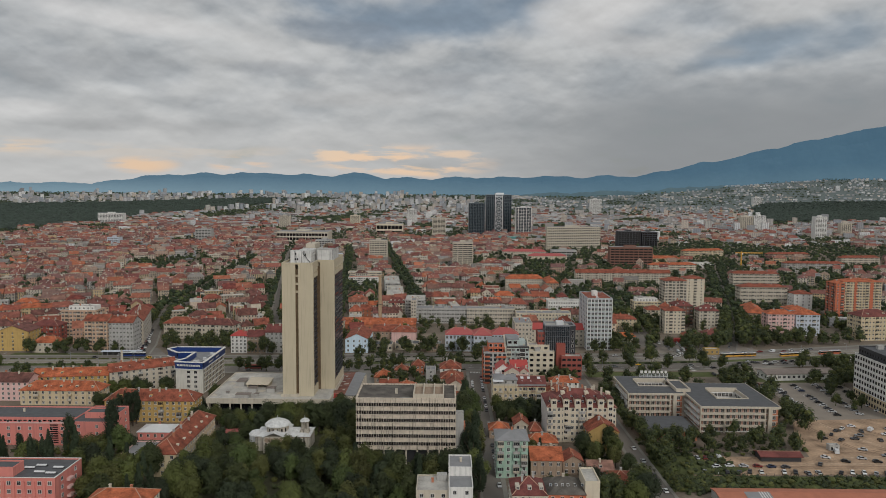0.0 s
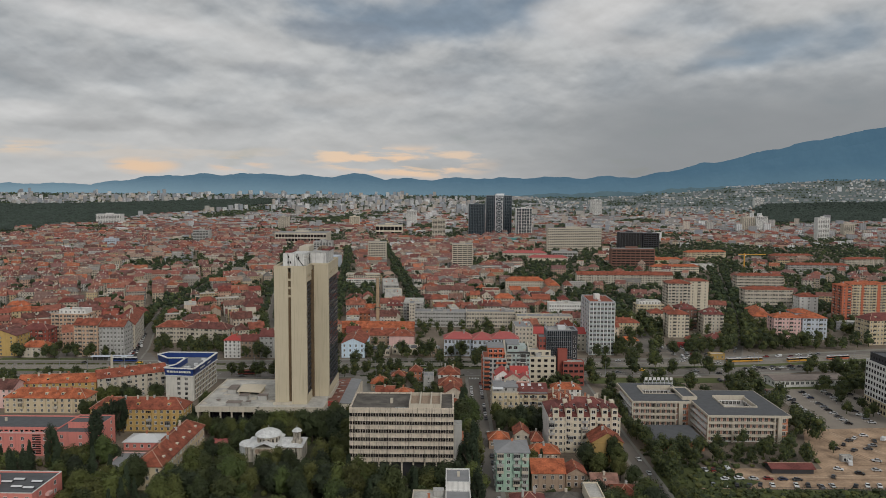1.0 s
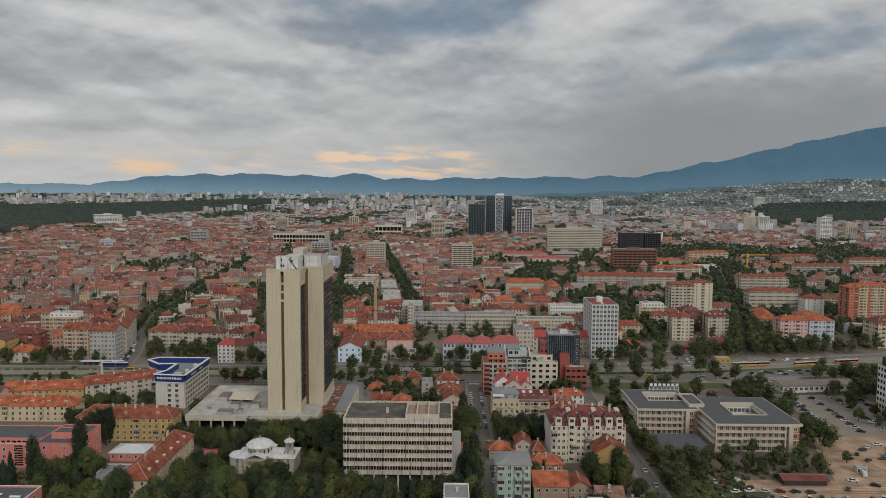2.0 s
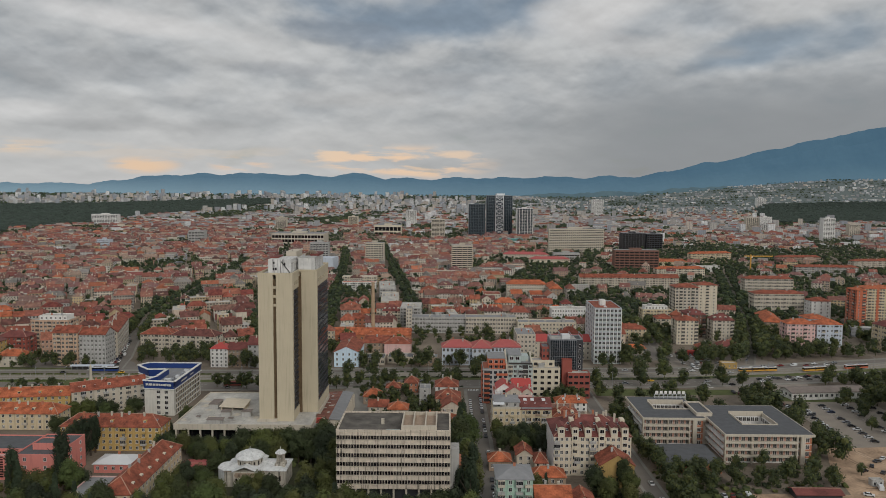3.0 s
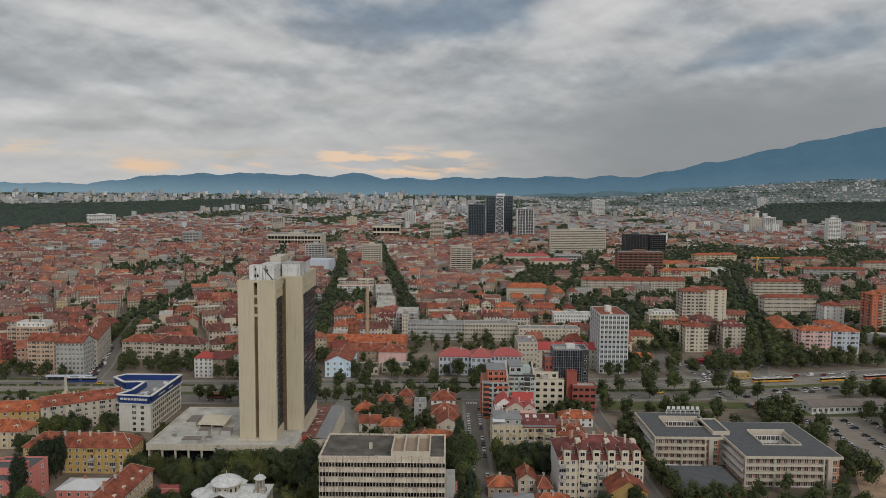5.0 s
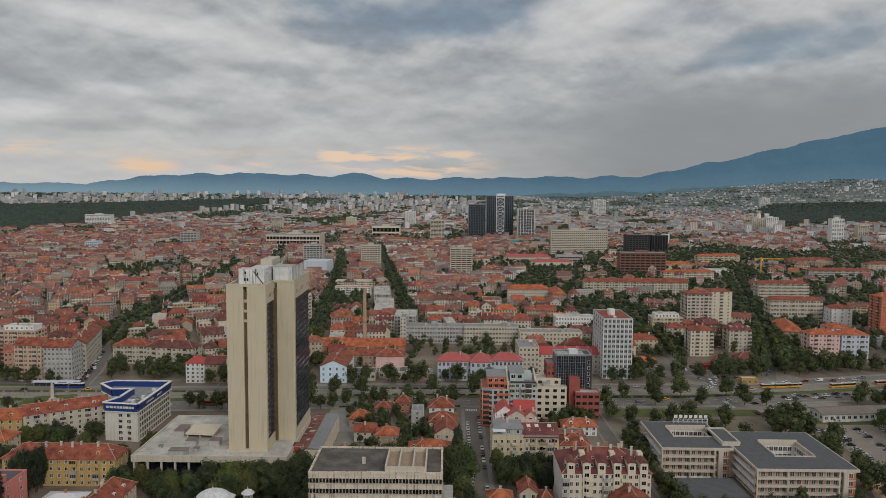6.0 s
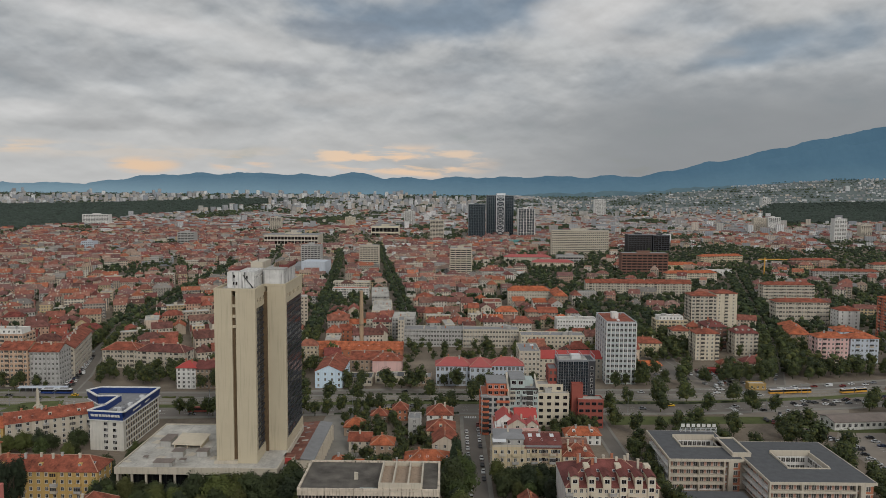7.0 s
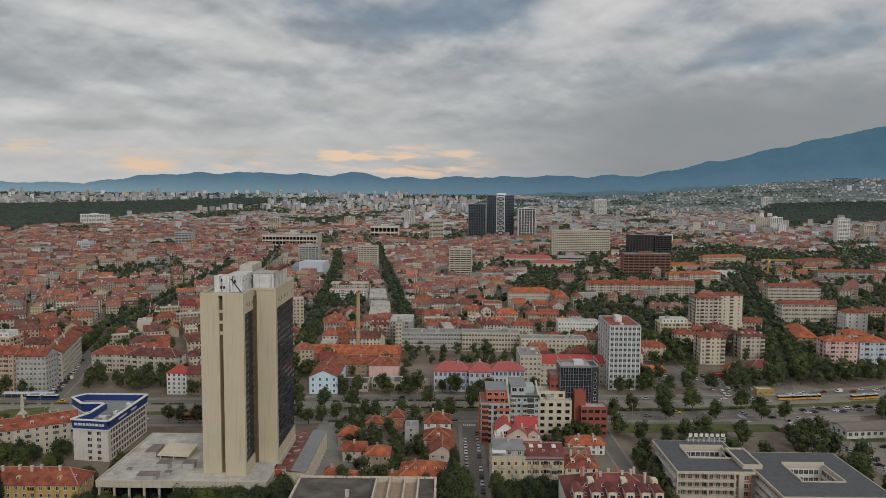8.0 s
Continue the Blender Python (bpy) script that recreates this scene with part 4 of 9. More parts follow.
for i in range(16):
    y, w, d = -25 + 3.1 * i, wr.uniform(0.5, 1.6), wr.uniform(0.8, 2.2)
    x = wr.uniform(-7.6, -2.4)
    part("roof_patch", Shape().slab([(x - w, y, 8.62 + 0.086 * (x - w + 8.7)), (x + w, y, 8.62 + 0.086 * (x + w + 8.7)), (x + w, y + d, 8.62 + 0.086 * (x + w + 8.7)), (x - w, y + d, 8.62 + 0.086 * (x - w + 8.7))], 0.1), wr.choice(("rust_sheet", "roof_grey", "off_white", "roof_white")), wing)
part("annex", Shape().box(-20, -2, -37, -26, 0, 8.4), "off_white", wing)
part("annex_roof", Shape().box(-20.4, -1.6, -37.4, -26, 8.4, 8.7), "roof_white", wing)
part("red_door", Shape().box(-13.4, -10.0, -37.55, -37.0, 4.6, 8.0), "metal_red", wing, "faded red service door")
part("red_door", Shape().box(-6.8, -3.2, -31.4, -30.9, 8.7, 11.4), "metal_red", wing, "faded red service door")
part("roof_hut", Shape().box(-7.4, -2.4, -30.9, -27.0, 8.7, 11.8), "off_white", wing)
part("roof_hut_lid", Shape().box(-7.8, -2.0, -31.3, -26.6, 11.8, 12.0), "rust_sheet", wing)
for i in range(6):
    part("roof_clutter", Shape().box(0, wr.uniform(0.8, 2), 0, wr.uniform(0.6, 1.4), 0, wr.uniform(0.4, 1.0)), wr.choice(("roof_white", "brown_plaster", "white_metal")), wing, at=pose(-19 + 1.9 * i, -35 + wr.uniform(0, 6), 8.7))
for i in range(12):
    part("fin", Shape().box(5.5, 6.6, -0.2, 0.2, 0, 8.1), "off_white", wing, at=pose(0, -24 + 4.3 * i, 0))
    part("wing_window", Shape().box(5.5, 5.62, -1.3, 1.3, 3.4, 6.8), "glass_dark", wing, at=pose(0, -21.9 + 4.3 * i, 0))
pr = random.Random(31)
for i in range(22):
    x, y, w, d = pr.uniform(-35, 2), pr.uniform(-16, 34), pr.uniform(0.8, 4.5), pr.uniform(0.6, 2.6)
    if not (-24 < x < -6 and 0 < y < 20):
        part("roof_patch", Shape().prism([(x - w, y - d * 0.7), (x + w * 0.6, y - d), (x + w, y + d * 0.4), (x - w * 0.4, y + d)], 12.1, 12.11 + 0.003 * i), pr.choice(("roof_white", "off_white", "white_stained", "grey_plaster")), podium)
for i in range(3):
    part("slit_ledge", hb(-83.6, -82.0, 400.6, 401.2, 79.0 - 4.4 * i, 80.2 - 4.4 * i), "concrete_beige", hotel)
part("foot_block", hb(-92, -82, 399.2, 404, 10.9, 13.4), "off_white", hotel)

# ---- the bank with the blue crown ----
FOOT.append((-190, -146, 440, 492))
mk("bank_wall", (0.60, 0.575, 0.52), vary=0.1, streak=0.15)
bank = thing("office_building", "white office block with a deep blue rooftop crown", "office", -165, 462)
poly = [(-3.4, -15.0), (14.2, -17.2), (14.4, 25.8), (-17, 25.8), (-21, 20), (-11, 10), (0.5, 11), (0.5, -6)]
part("wall", Shape().prism(poly, 0, 15.6), "bank_wall", bank)
part("roof", Shape().prism(poly, 15.6, 16.6), "roof_grey", bank)
cs = Shape()
for i, (a, b) in enumerate(poly):
    c, d = poly[(i + 1) % len(poly)]
    L = math.hypot(c - a, d - b)
    nx, ny = (d - b) / L, -(c - a) / L
    e = 1.1
    cs.face([(a + nx * 0.2, b + ny * 0.2, 15.4), (c + nx * 0.2, d + ny * 0.2, 15.4), (c + nx * e, d + ny * e, 19.6), (a + nx * e, b + ny * e, 19.6)], 0)
    cs.face([(c - nx * 0.3, d - ny * 0.3, 16.6), (a - nx * 0.3, b - ny * 0.3, 16.6), (a - nx * 0.3, b - ny * 0.3, 19.6), (c - nx * 0.3, d - ny * 0.3, 19.6)], 0)
    cs.face([(a + nx * e, b + ny * e, 19.6), (c + nx * e, d + ny * e, 19.6), (c - nx * 0.3, d - ny * 0.3, 19.6), (a - nx * 0.3, b - ny * 0.3, 19.6)], 0)
part("crown", cs, "blue_band", bank, "deep blue slanted sign band")
rim = Shape()
for i, (a, b) in enumerate(poly):
    c, d = poly[(i + 1) % len(poly)]
    L = math.hypot(c - a, d - b)
    ux, uy, nx, ny = (c - a) / L, (d - b) / L, (d - b) / L, -(c - a) / L
    for z, w, o in ((19.6, 0.9, 0.7), (15.0, 0.5, 0.25)):
        q = [(a + nx * (o - w) - ux * 0.4, b + ny * (o - w) - uy * 0.4), (c + nx * (o - w) + ux * 0.4, d + ny * (o - w) + uy * 0.4), (c + nx * (o + 0.5) + ux * 0.4, d + ny * (o + 0.5) + uy * 0.4), (a + nx * (o + 0.5) - ux * 0.4, b + ny * (o + 0.5) - uy * 0.4)]
        rim.prism(q[::-1], z, z + 0.4)
part("rim", rim, "white_paint", bank, "white crown edging")
bw = window_mesh(1.9, 1.6, "white_paint", "glass_dark", 2, False)
for k in range(5):
    z = 0.6 + 3.0 * k
    for u in (5.0, 9.6):
        part("window", bw, (), bank, at=pose(u, -16.16 - (u - 5.4) * 0.125, z, 0, 0, -7.1))
    s = Shape().box(14.4, 14.75, -15, 24.6, z - 0.25, z + 0.1, 0)
    part("ledge", s, "white_paint", bank)
    s = Shape()
    s.face([(14.36, -14.6, z + 0.3), (14.5, 24.4, z + 0.3), (14.5, 24.4, z + 2.2), (14.36, -14.6, z + 2.2)], 0)
    part("window_band", s, "glass_soft", bank)
    for i in range(14):
        part("mullion", Shape().box(14.3, 14.72, -0.3, 0.3, 0, 1.9), "off_white", bank, at=pose(0, -13.4 + 2.85 * i, z + 0.3))
for i, (x, w) in enumerate(((-1.2, 1.6), (0.9, 1.9), (2.9, 1.3), (4.6, 1.3), (6.2, 1.1), (7.6, 0.9), (9.2, 1.6), (11, 1.3), (12.4, 1.0))):
    part("sign_shape", Shape().box(-w / 2, w / 2, -0.12, 0, 0, 1.3), "white_paint", bank, at=pose(x, -17.1 - (x - 5.4) * 0.125, 17.2, 14, 0, -7.1))
for i in range(10):
    part("sign_shape", Shape().box(-0.6, 0.6, -0.12, 0, 0, 1.0), "white_paint", bank, at=pose(15.2, -8 + 1.5 * i + (5 if i > 5 else 0), 17.3, 14, 0, 90))
rng = random.Random(4)
for i in range(14):
    x, y = rng.uniform(3, 12), rng.uniform(-12, 22)
    part("roof_plant", Shape().box(-rng.uniform(0.6, 1.6), rng.uniform(0.6, 1.6), -1, 1, 0, rng.uniform(0.8, 2.0)), rng.choice(("steel", "roof_grey", "white_metal")), bank, at=pose(x, y, 16.6))

# ---- the banded office slab ----
FOOT.append((-42, 6, 316, 350))
slab = thing("office_slab", "stained cream office slab with ribbon windows and a flat bitumen roof", "office", -18, 334)
part("core", Shape().box(-22.1, 22.0, -11.2, 12, 10.6, 33.8), "glass_dark", slab)
part("recessed_storey", Shape().box(-21, 21, -8.5, 11, 0, 10.6), "dark_metal", slab)
for k in range(7):
    z = 30.5 - 3.6 * k
    part("spandrel", Shape().box(-22.6, 22.4, -11.6, 12.6, z + 1.72, z + 3.6 if k else 33.85), "cream_stained", slab)
    part("sill_edge", Shape().box(-22.7, 22.5, -11.72, 12.7, z + 3.45 if k else 33.75, z + 3.6 if k else 33.95), "off_white", slab)
wb = window_mesh(0.82, 1.62, "cream_stained", "glass_dark", 0, False)
for k in range(6):
    z = 30.6 - 3.6 * k
    for i in range(40):
        part("window", wb, (), slab, at=pose(-21.9 + 1.12 * i, -11.3, z))
    for i in range(10):
        part("window", wb, (), slab, at=pose(22.15, -9.4 + 2.3 * i, z, 0, 0, 90))
part("roof", Shape().box(-22, 21.8, -11, 12, 33.9, 34.0), "bitumen_old", slab)
s = Shape().box(-22.7, 22.5, -11.7, -11.0, 33.9, 34.5).box(-22.7, 22.5, 12, 12.7, 33.9, 34.5).box(-22.7, -22, -11, 12, 33.9, 34.5).box(21.8, 22.5, -11, 12, 33.9, 34.5)
part("parapet", s, "cream_stained", slab)
part("roof_court", Shape().box(3, 17, -11, -10.4, 34, 36.2).box(3, 3.5, -10.4, 8, 34, 36.2).box(7.4, 7.9, -10.4, 8, 34, 36.2).box(12.2, 12.7, -10.4, 8, 34, 36.2).box(16.5, 17, -10.4, 8, 34, 36.2).box(3, 17, 8, 8.5, 34, 35.7), "off_white", slab)
part("roof_court_floor", Shape().box(3.5, 16.5, -10.4, 8, 34.0, 34.3), "brown_plaster", slab)
part("roof_vent", Shape().box(-5.6, -4.4, -3, -2, 34, 36.2), "off_white", slab)
part("roof_ladder", Shape().box(-3, 2.5, -10.9, -9.9, 34.0, 34.25), "mint_grey", slab)
for i in range(9):
    part("pilotis", Shape().box(-0.35, 0.35, -0.35, 0.35, 0, 10.7), "off_white", slab, at=pose(-20 + 5 * i, -10.6, 0))
part("stair_tower", Shape().box(22.5, 26, -8, -1, 0, 26), "grey_plaster", slab)
part("stair_annex", Shape().box(22.5, 27, -1, 5, 0, 19), "brick_orange", slab)
pavl = thing("entrance_pavilion", "low entrance hall with a flat canopy", "pavilion", -4, 316)
part("hall", Shape().box(-9, 8, -3, 5.6, 0, 3.4), "glass", pavl)
part("canopy", Shape().box(-10, 9, -5, 6, 3.4, 4.0), "off_white", pavl)
for i in range(7):
    part("post", Shape().box(-0.2, 0.2, -0.2, 0.2, 0, 3.4), "off_white", pavl, at=pose(-9.5 + 3 * i, -4.6, 0))

# ---- the small domed church ----
FOOT.append((-97, -62, 338, 370))
church = thing("church", "small pale stone church with a white dome and belfry", "church", -81, 354)
part("nave", Shape().box(-12, 14.5, -6, 7.5, 0, 7.5), "church_stone", church)
part("nave_roof", roof_shape("hip", 13.2, 6.8, 7.5, 2.2, 0.5).moved(pose(1.2, 0.7, 0)), "church_roof", church)
part("transept", Shape().box(-7.5, 3, -9, 10, 0, 7.9), "church_stone", church)
part("transept_roof", roof_shape("gable", 5.2, 9.5, 7.9, 2.4, 0.5, "y").moved(pose(-2.3, 0.5, 0)), "church_roof", church)
part("apse", Shape().rings([(4, 0), (4, 6.4), (4.3, 6.5), (3.2, 7.6), (0.3, 8.3)], 16, cx=-12.5, cy=0.7), "church_roof", church)
dr = part("drum", Shape().rings([(5.4, 7.6), (5.4, 11.2), (5.9, 11.4), (5.9, 11.7)], 16, cx=-2.3, cy=0), "church_stone", church)
part("dome", Shape().rings([(6.4, 11.6), (6.3, 11.9), (5.6, 12.6), (4.4, 13.3), (3.0, 13.9), (1.5, 14.25), (0.3, 14.4), (0.2, 15.0), (0.05, 16.2)], 16, cx=-2.3, cy=0), "church_roof", church, "white metal scalloped dome")
for i in range(16):
    a = 2 * math.pi * (i + 0.5) / 16
    part("drum_window", window_mesh(0.8, 1.9, "off_white", "glass_dark", 0, False), (), dr, at=pose(-2.3 + 5.33 * math.cos(a), 5.33 * math.sin(a), 8.7, 0, 0, math.degrees(a) + 90))
bl = part("belfry", Shape().box(9.2, 13.6, -3.4, 1.0, 0, 9.4).rings([(2.1, 9.4), (2.1, 10.0)], 8, cx=11.4, cy=-1.2).rings([(1.9, 13.2), (2.2, 13.4), (2.2, 13.7)], 8, cx=11.4, cy=-1.2), "church_stone", church)
for i in range(8):
    a = 2 * math.pi * i / 8
    part("belfry_post", Shape().box(-0.22, 0.22, -0.22, 0.22, 0, 3.2), "church_stone", bl, at=pose(11.4 + 1.6 * math.cos(a), -1.2 + 1.6 * math.sin(a), 10.0, 0, 0, math.degrees(a)))
part("belfry_roof", Shape().rings([(2.5, 13.7), (2.3, 13.95), (1.4, 14.8), (0.2, 15.3), (0.05, 16.4)], 12, cx=11.4, cy=-1.2), "church_roof", bl)
for i in range(4):
    part("window", window_mesh(0.7, 2.0, "off_white", "glass_dark", 0, False), (), church, at=pose(-6 + 2.4 * i, -9.0, 3.0))

for i in range(5):
    part("arch_band", Shape().rings([(1.15, 0), (1.15, 0.25)], 12).moved(pose(-5.6 + 1.65 * i, -9.02, 6.4, 90, 0, 0)), "brown_plaster", church)
for i in range(6):
    part("nave_window", window_mesh(0.7, 2.2, "brown_plaster", "glass_dark", 0, False), (), church, at=pose(4.0 + 1.6 * i, -6.0, 2.8))
part("cornice", Shape().box(-12.2, 14.7, -6.25, -6.0, 6.9, 7.3), "brown_plaster", church)

# ---- the twin campus blocks with inner courts ----
FOOT.append((102, 178, 378, 444))


def court_block(name, label, x0, x1, y0, y1, court, h, floors, brick_side):
    hx, hy, cx, cy = (x1 - x0) / 2, (y1 - y0) / 2, (x0 + x1) / 2, (y0 + y1) / 2
    ob = thing(name, label, "campus block", cx, cy)
    a0, a1, b0, b1 = court[0] - cx, court[1] - cx, court[2] - cy, court[3] - cy
    s = Shape()
    ix, iy = hx - 1.6, hy - 1.6
    for q in ((-ix, ix, -iy, b0), (-ix, ix, b1, iy), (-ix, a0, b0, b1), (a1, ix, b0, b1)):
        s.box(*q, 0, h - 1.0)
    part("body", s, "brick_pink", ob)
    s = Shape()
    for q in ((-hx, hx, -hy, b0), (-hx, hx, b1, hy), (-hx, a0, b0, b1), (a1, hx, b0, b1)):
        s.box(*q, h - 1.1, h)
    part("roof_edge", s, "off_white", ob)
    s = Shape()
    for q in ((-hx + 0.5, hx - 0.5, -hy + 0.5, b0 - 0.5), (-hx + 0.5, hx - 0.5, b1 + 0.5, hy - 0.5), (-hx + 0.5, a0 - 0.5, b0 - 0.5, b1 + 0.5), (a1 + 0.5, hx - 0.5, b0 - 0.5, b1 + 0.5)):
        s.box(*q, h, h + 0.06)
    part("roof", s, "bitumen", ob)
    s = Shape().box(a0 - 0.6, a1 + 0.6, b1, b1 + 0.5, h, h + 1.5).box(a0 - 0.6, a1 + 0.6, b0 - 0.5, b0, h, h + 0.5).box(a0 - 0.5, a0, b0, b1, h, h + 0.8).box(a1, a1 + 0.5, b0, b1, h, h + 0.8)
    part("court_rim", s, "off_white", ob)
    cw = window_mesh(1.7, 1.9, "white_paint", "glass_soft", 1, False)
    s = Shape().box(a0 + 0.25, a1 - 0.25, b1 - 0.25, b1 - 0.002, 0, h - 1.1).box(a1 - 0.25, a1 - 0.002, b0, b1, 0, h - 1.1).box(a0 + 0.002, a0 + 0.25, b0, b1, 0, h - 1.1)
    part("court_wall", s, "white_paint", ob)
    for k in range(floors - 2, floors):
        for i in range(int((b1 - b0) / 2.1)):
            for u, r in ((a0 + 0.27, 90), (a1 - 0.27, -90)):
                part("court_window", cw, (), ob, at=pose(u, b0 + 1.2 + 2.1 * i, 0.9 + (h - 1) / floors * k, 0, 0, r))
        for i in range(int((a1 - a0) / 2.1)):
            part("court_window", cw, (), ob, at=pose(a0 + 1.2 + 2.1 * i, b1 - 0.27, 0.9 + (h - 1) / floors * k))
    fh = (h - 1.0) / floors
    for k in range(floors):
        z = fh * k
        if k:
            part("gallery", Shape().box(-hx, hx - 8, -hy, -hy + 1.7, z - 0.2, z + 0.85), "off_white", ob)
            part("gallery", Shape().box(-hx, -hx + 1.7, -hy + 1.7, hy - 6, z - 0.2, z + 0.85), "white_paint", ob)
        part("infill", Shape().box(-ix - 0.03, ix + 0.03, -iy - 0.03, -iy + 0.2, z + 0.1, z + 0.9).box(-ix - 0.03, -ix + 0.2, -iy + 0.2, iy, z + 0.1, z + 0.9), "white_paint", ob)
        n = int(2 * hx / 3.1)
        for i in range(n):
            part("window", cw, (), ob, at=pose(-ix + (2 * ix) * (i + 0.5) / n, -iy, z + 0.75))
        for i in range(8):
            part("window", cw, (), ob, at=pose(-ix, -iy + 2 * iy * (i + 0.5) / 8, z + 0.75, 0, 0, -90))
    for x in (-hx + 0.3, -hx + 13, hx - 8.2, hx - 6.2):
        part("fin_wall", Shape().box(-0.3, 0.3 if x < hx - 8 else 1.7, -hy + 0.02, -iy, 0, h - 1.1), "off_white", ob, at=pose(x, 0, 0))
    part("brick_end", Shape().box(hx - 5.6, hx - 1.5, -hy + 0.3, -iy, 0, h - 1.1), "brick_orange", ob, "rust brick end bay")
    for k in range(floors):
        part("end_ledge", Shape().box(hx - 5.7, hx - 1.4, -hy + 0.1, -hy + 0.3, fh * k + fh - 0.5, fh * k + fh - 0.2), "off_white", ob)
        part("end_window", cw, (), ob, at=pose(hx - 3.5, -hy + 0.3, fh * k + 0.8))
    return ob


court_block("campus_block", "four storey campus block with white galleries, brick infill and a court", 134.5, 177, 380, 427, (148.5, 165, 394.5, 411.5), 14.4, 4, True)
court_block("campus_block", "lower campus block with white galleries and an open roof court", 102, 134, 404, 441.5, (112, 130, 419, 431), 14.4, 4, True)
link = thing("stair_link", "cream link block between two campus buildings", "link block", 137.5, 420)
part("body", Shape().box(-7.5, 0.5, -13, 7, 0, 15.6), "off_white", link)
part("roof", Shape().box(-6.9, -0.1, -12.4, 6.4, 15.6, 15.7), "bitumen", link)
part("parapet", Shape().box(-7.6, 0.6, -13.1, -12.4, 15.6, 16.3).box(-7.6, 0.6, 6.4, 7.1, 15.6, 16.3).box(-7.6, -6.9, -12.4, 6.4, 15.6, 16.3).box(-0.1, 0.6, -12.4, 6.4, 15.6, 16.3), "off_white", link)
annex = thing("annex_hall", "single storey hall with a flat grey roof", "hall", 114, 380)
part("wall", Shape().box(-12, 15, -12, 13, 0, 4.6), "brick_orange", annex)
part("roof", Shape().box(-12.4, 15.4, -12.4, 13, 4.6, 5.0), "bitumen", annex)
sign = thing("roof_sign", "white rooftop sign seen from behind on a steel rack", "sign", 126, 438.5, 14.4)
part("rack", Shape().box(-8.7, 8.7, -0.1, 0.1, 0.6, 0.75).box(-8.7, 8.7, -0.1, 0.1, 2.0, 2.15).box(-8.7, 8.7, 1.6, 1.8, 0.6, 0.75), "white_metal", sign)
for i in range(8):
    part("strut", Shape().box(-0.1, 0.1, 0, 0.2, 0, 2.6).slab([(-0.1, 0.1, 2.1), (0.1, 0.1, 2.1), (0.1, 1.9, 0.05), (-0.1, 1.9, 0.05)], 0.15), "white_metal", sign, at=pose(-8.4 + 2.4 * i, 0, 0))
for i in range(7):
    part("sign_shape", Shape().box(-0.8, 0.8, -0.12, 0.12, 2.6, 4.2), "white_paint", sign, at=pose(-7.4 + 2.45 * i, 0, 0))

# ---- the nearer buildings, one by one ----
H = house
# left foreground
H("school_block", "pink school block with a grey flat roof and roof lights", -190, -153.5, 278.4, 299.5, 13.6, "pink", "flat", "bitumen", front=9, side=2, floors=4, win=(1.4, 1.5), chimneys=0, category="school")
H("school_block", "long pink school building with a grey flat roof", -246, -182, 353, 371, 13.6, "pink", "flat", "bitumen", front=12, floors=4, win=(1.3, 1.5), chimneys=1, category="school")
H("school_wing", "pink projecting school wing with a stepped roof box", -182, -164.5, 345, 371, 14.2, "pink", "flat", "bitumen", front=2, side=3, floors=4, win=(1.2, 1.4), chimneys=0, category="school")
H("roof_house", "pink stair head on a flat roof", -178, -166, 352, 360, 16.6, "pink", "flat", "bitumen", chimneys=0, lower=14.2, category="stair head", clear=False)
H("roof_house", "pink stair head on a flat roof", -190, -171, 280.5, 288, 17.0, "pink", "flat", "bitumen", chimneys=0, lower=13.6, category="stair head", clear=False)
ob = BUILT["pink school block with a grey flat roof and roof lights"]
for i in range(10):
    part("pilaster", Shape().box(-0.45, 0.45, -10.95, -10.5, 0, 12.6), "pink", ob, at=pose(-18.0 + 4.0 * i, 0, 0))
part("roof_edge", Shape().box(-18.4, 18.4, -10.75, -10.3, 14.2, 14.35).box(-18.4, 18.4, 10.3, 10.75, 14.2, 14.35).box(17.9, 18.4, -10.3, 10.3, 14.2, 14.35), "white_paint", ob)
for k in range(3):
    part("side_balcony", Shape().box(18.2, 19.6, -1.8, 1.4, 2.6 + 3.4 * k, 3.7 + 3.4 * k), "pale_pink", ob)
ob = BUILT["long pink school building with a grey flat roof"]
part("cornice_band", Shape().box(-32.2, 32.1, -9.5, -9.0, 11.2, 11.7), "pale_pink", ob)
for i in range(26):
    part("attic_window", Shape().box(-0.8, 0.8, -9.1, -9.0, 12.2, 12.9), "glass_dark", ob, at=pose(-31 + 2.45 * i, 0, 0))
for u in (-18, 20):
    for k in range(9):
        part("stair_grille", Shape().box(u - 2.0, u + 2.0, -9.1, -9.0, 1.2 + 1.1 * k, 1.8 + 1.1 * k), "glass_dark", ob)
for x, y in ((-163, 285), (-158, 290), (-166, 292), (-158, 284), (-169.5, 289.5)):
    ob = thing("roof_light", "long low roof light with pale glazing", "roof light", x, y, 13.66)
    part("kerb", Shape().box(-2.2, 2.2, -0.7, 0.7, 0, 0.4), "dark_metal", ob)
    part("glazing", Shape().slab([(-2.1, -0.7, 0.45), (2.1, -0.7, 0.45), (2.1, 0.1, 0.85), (-2.1, 0.1, 0.85)], 0.08), "white_metal", ob)
H("pavilion", "small pink pavilion with a white metal hip roof", -156.5, -138.6, 362, 374, 4.2, "pink", "hip", "white_metal", rh=2.2, front=5, floors=1, chimneys=1, category="pavilion")
H("shed", "low grey roofed workshop with pink walls", -150, -138, 322, 346, 4.6, "pale_pink", "flat", "roof_grey", front=3, side=4, floors=1, chimneys=0, category="workshop")
H("row_house", "long pale yellow house with a brown tiled hip roof", -249.5, -203, 419, 432, 8.9, "pale_yellow", "hip", "tile_orange", rh=4.2, front=12, side=3, floors=3, chimneys=5, balconies=(2, 7, 11), dormers=5, skylights=4)
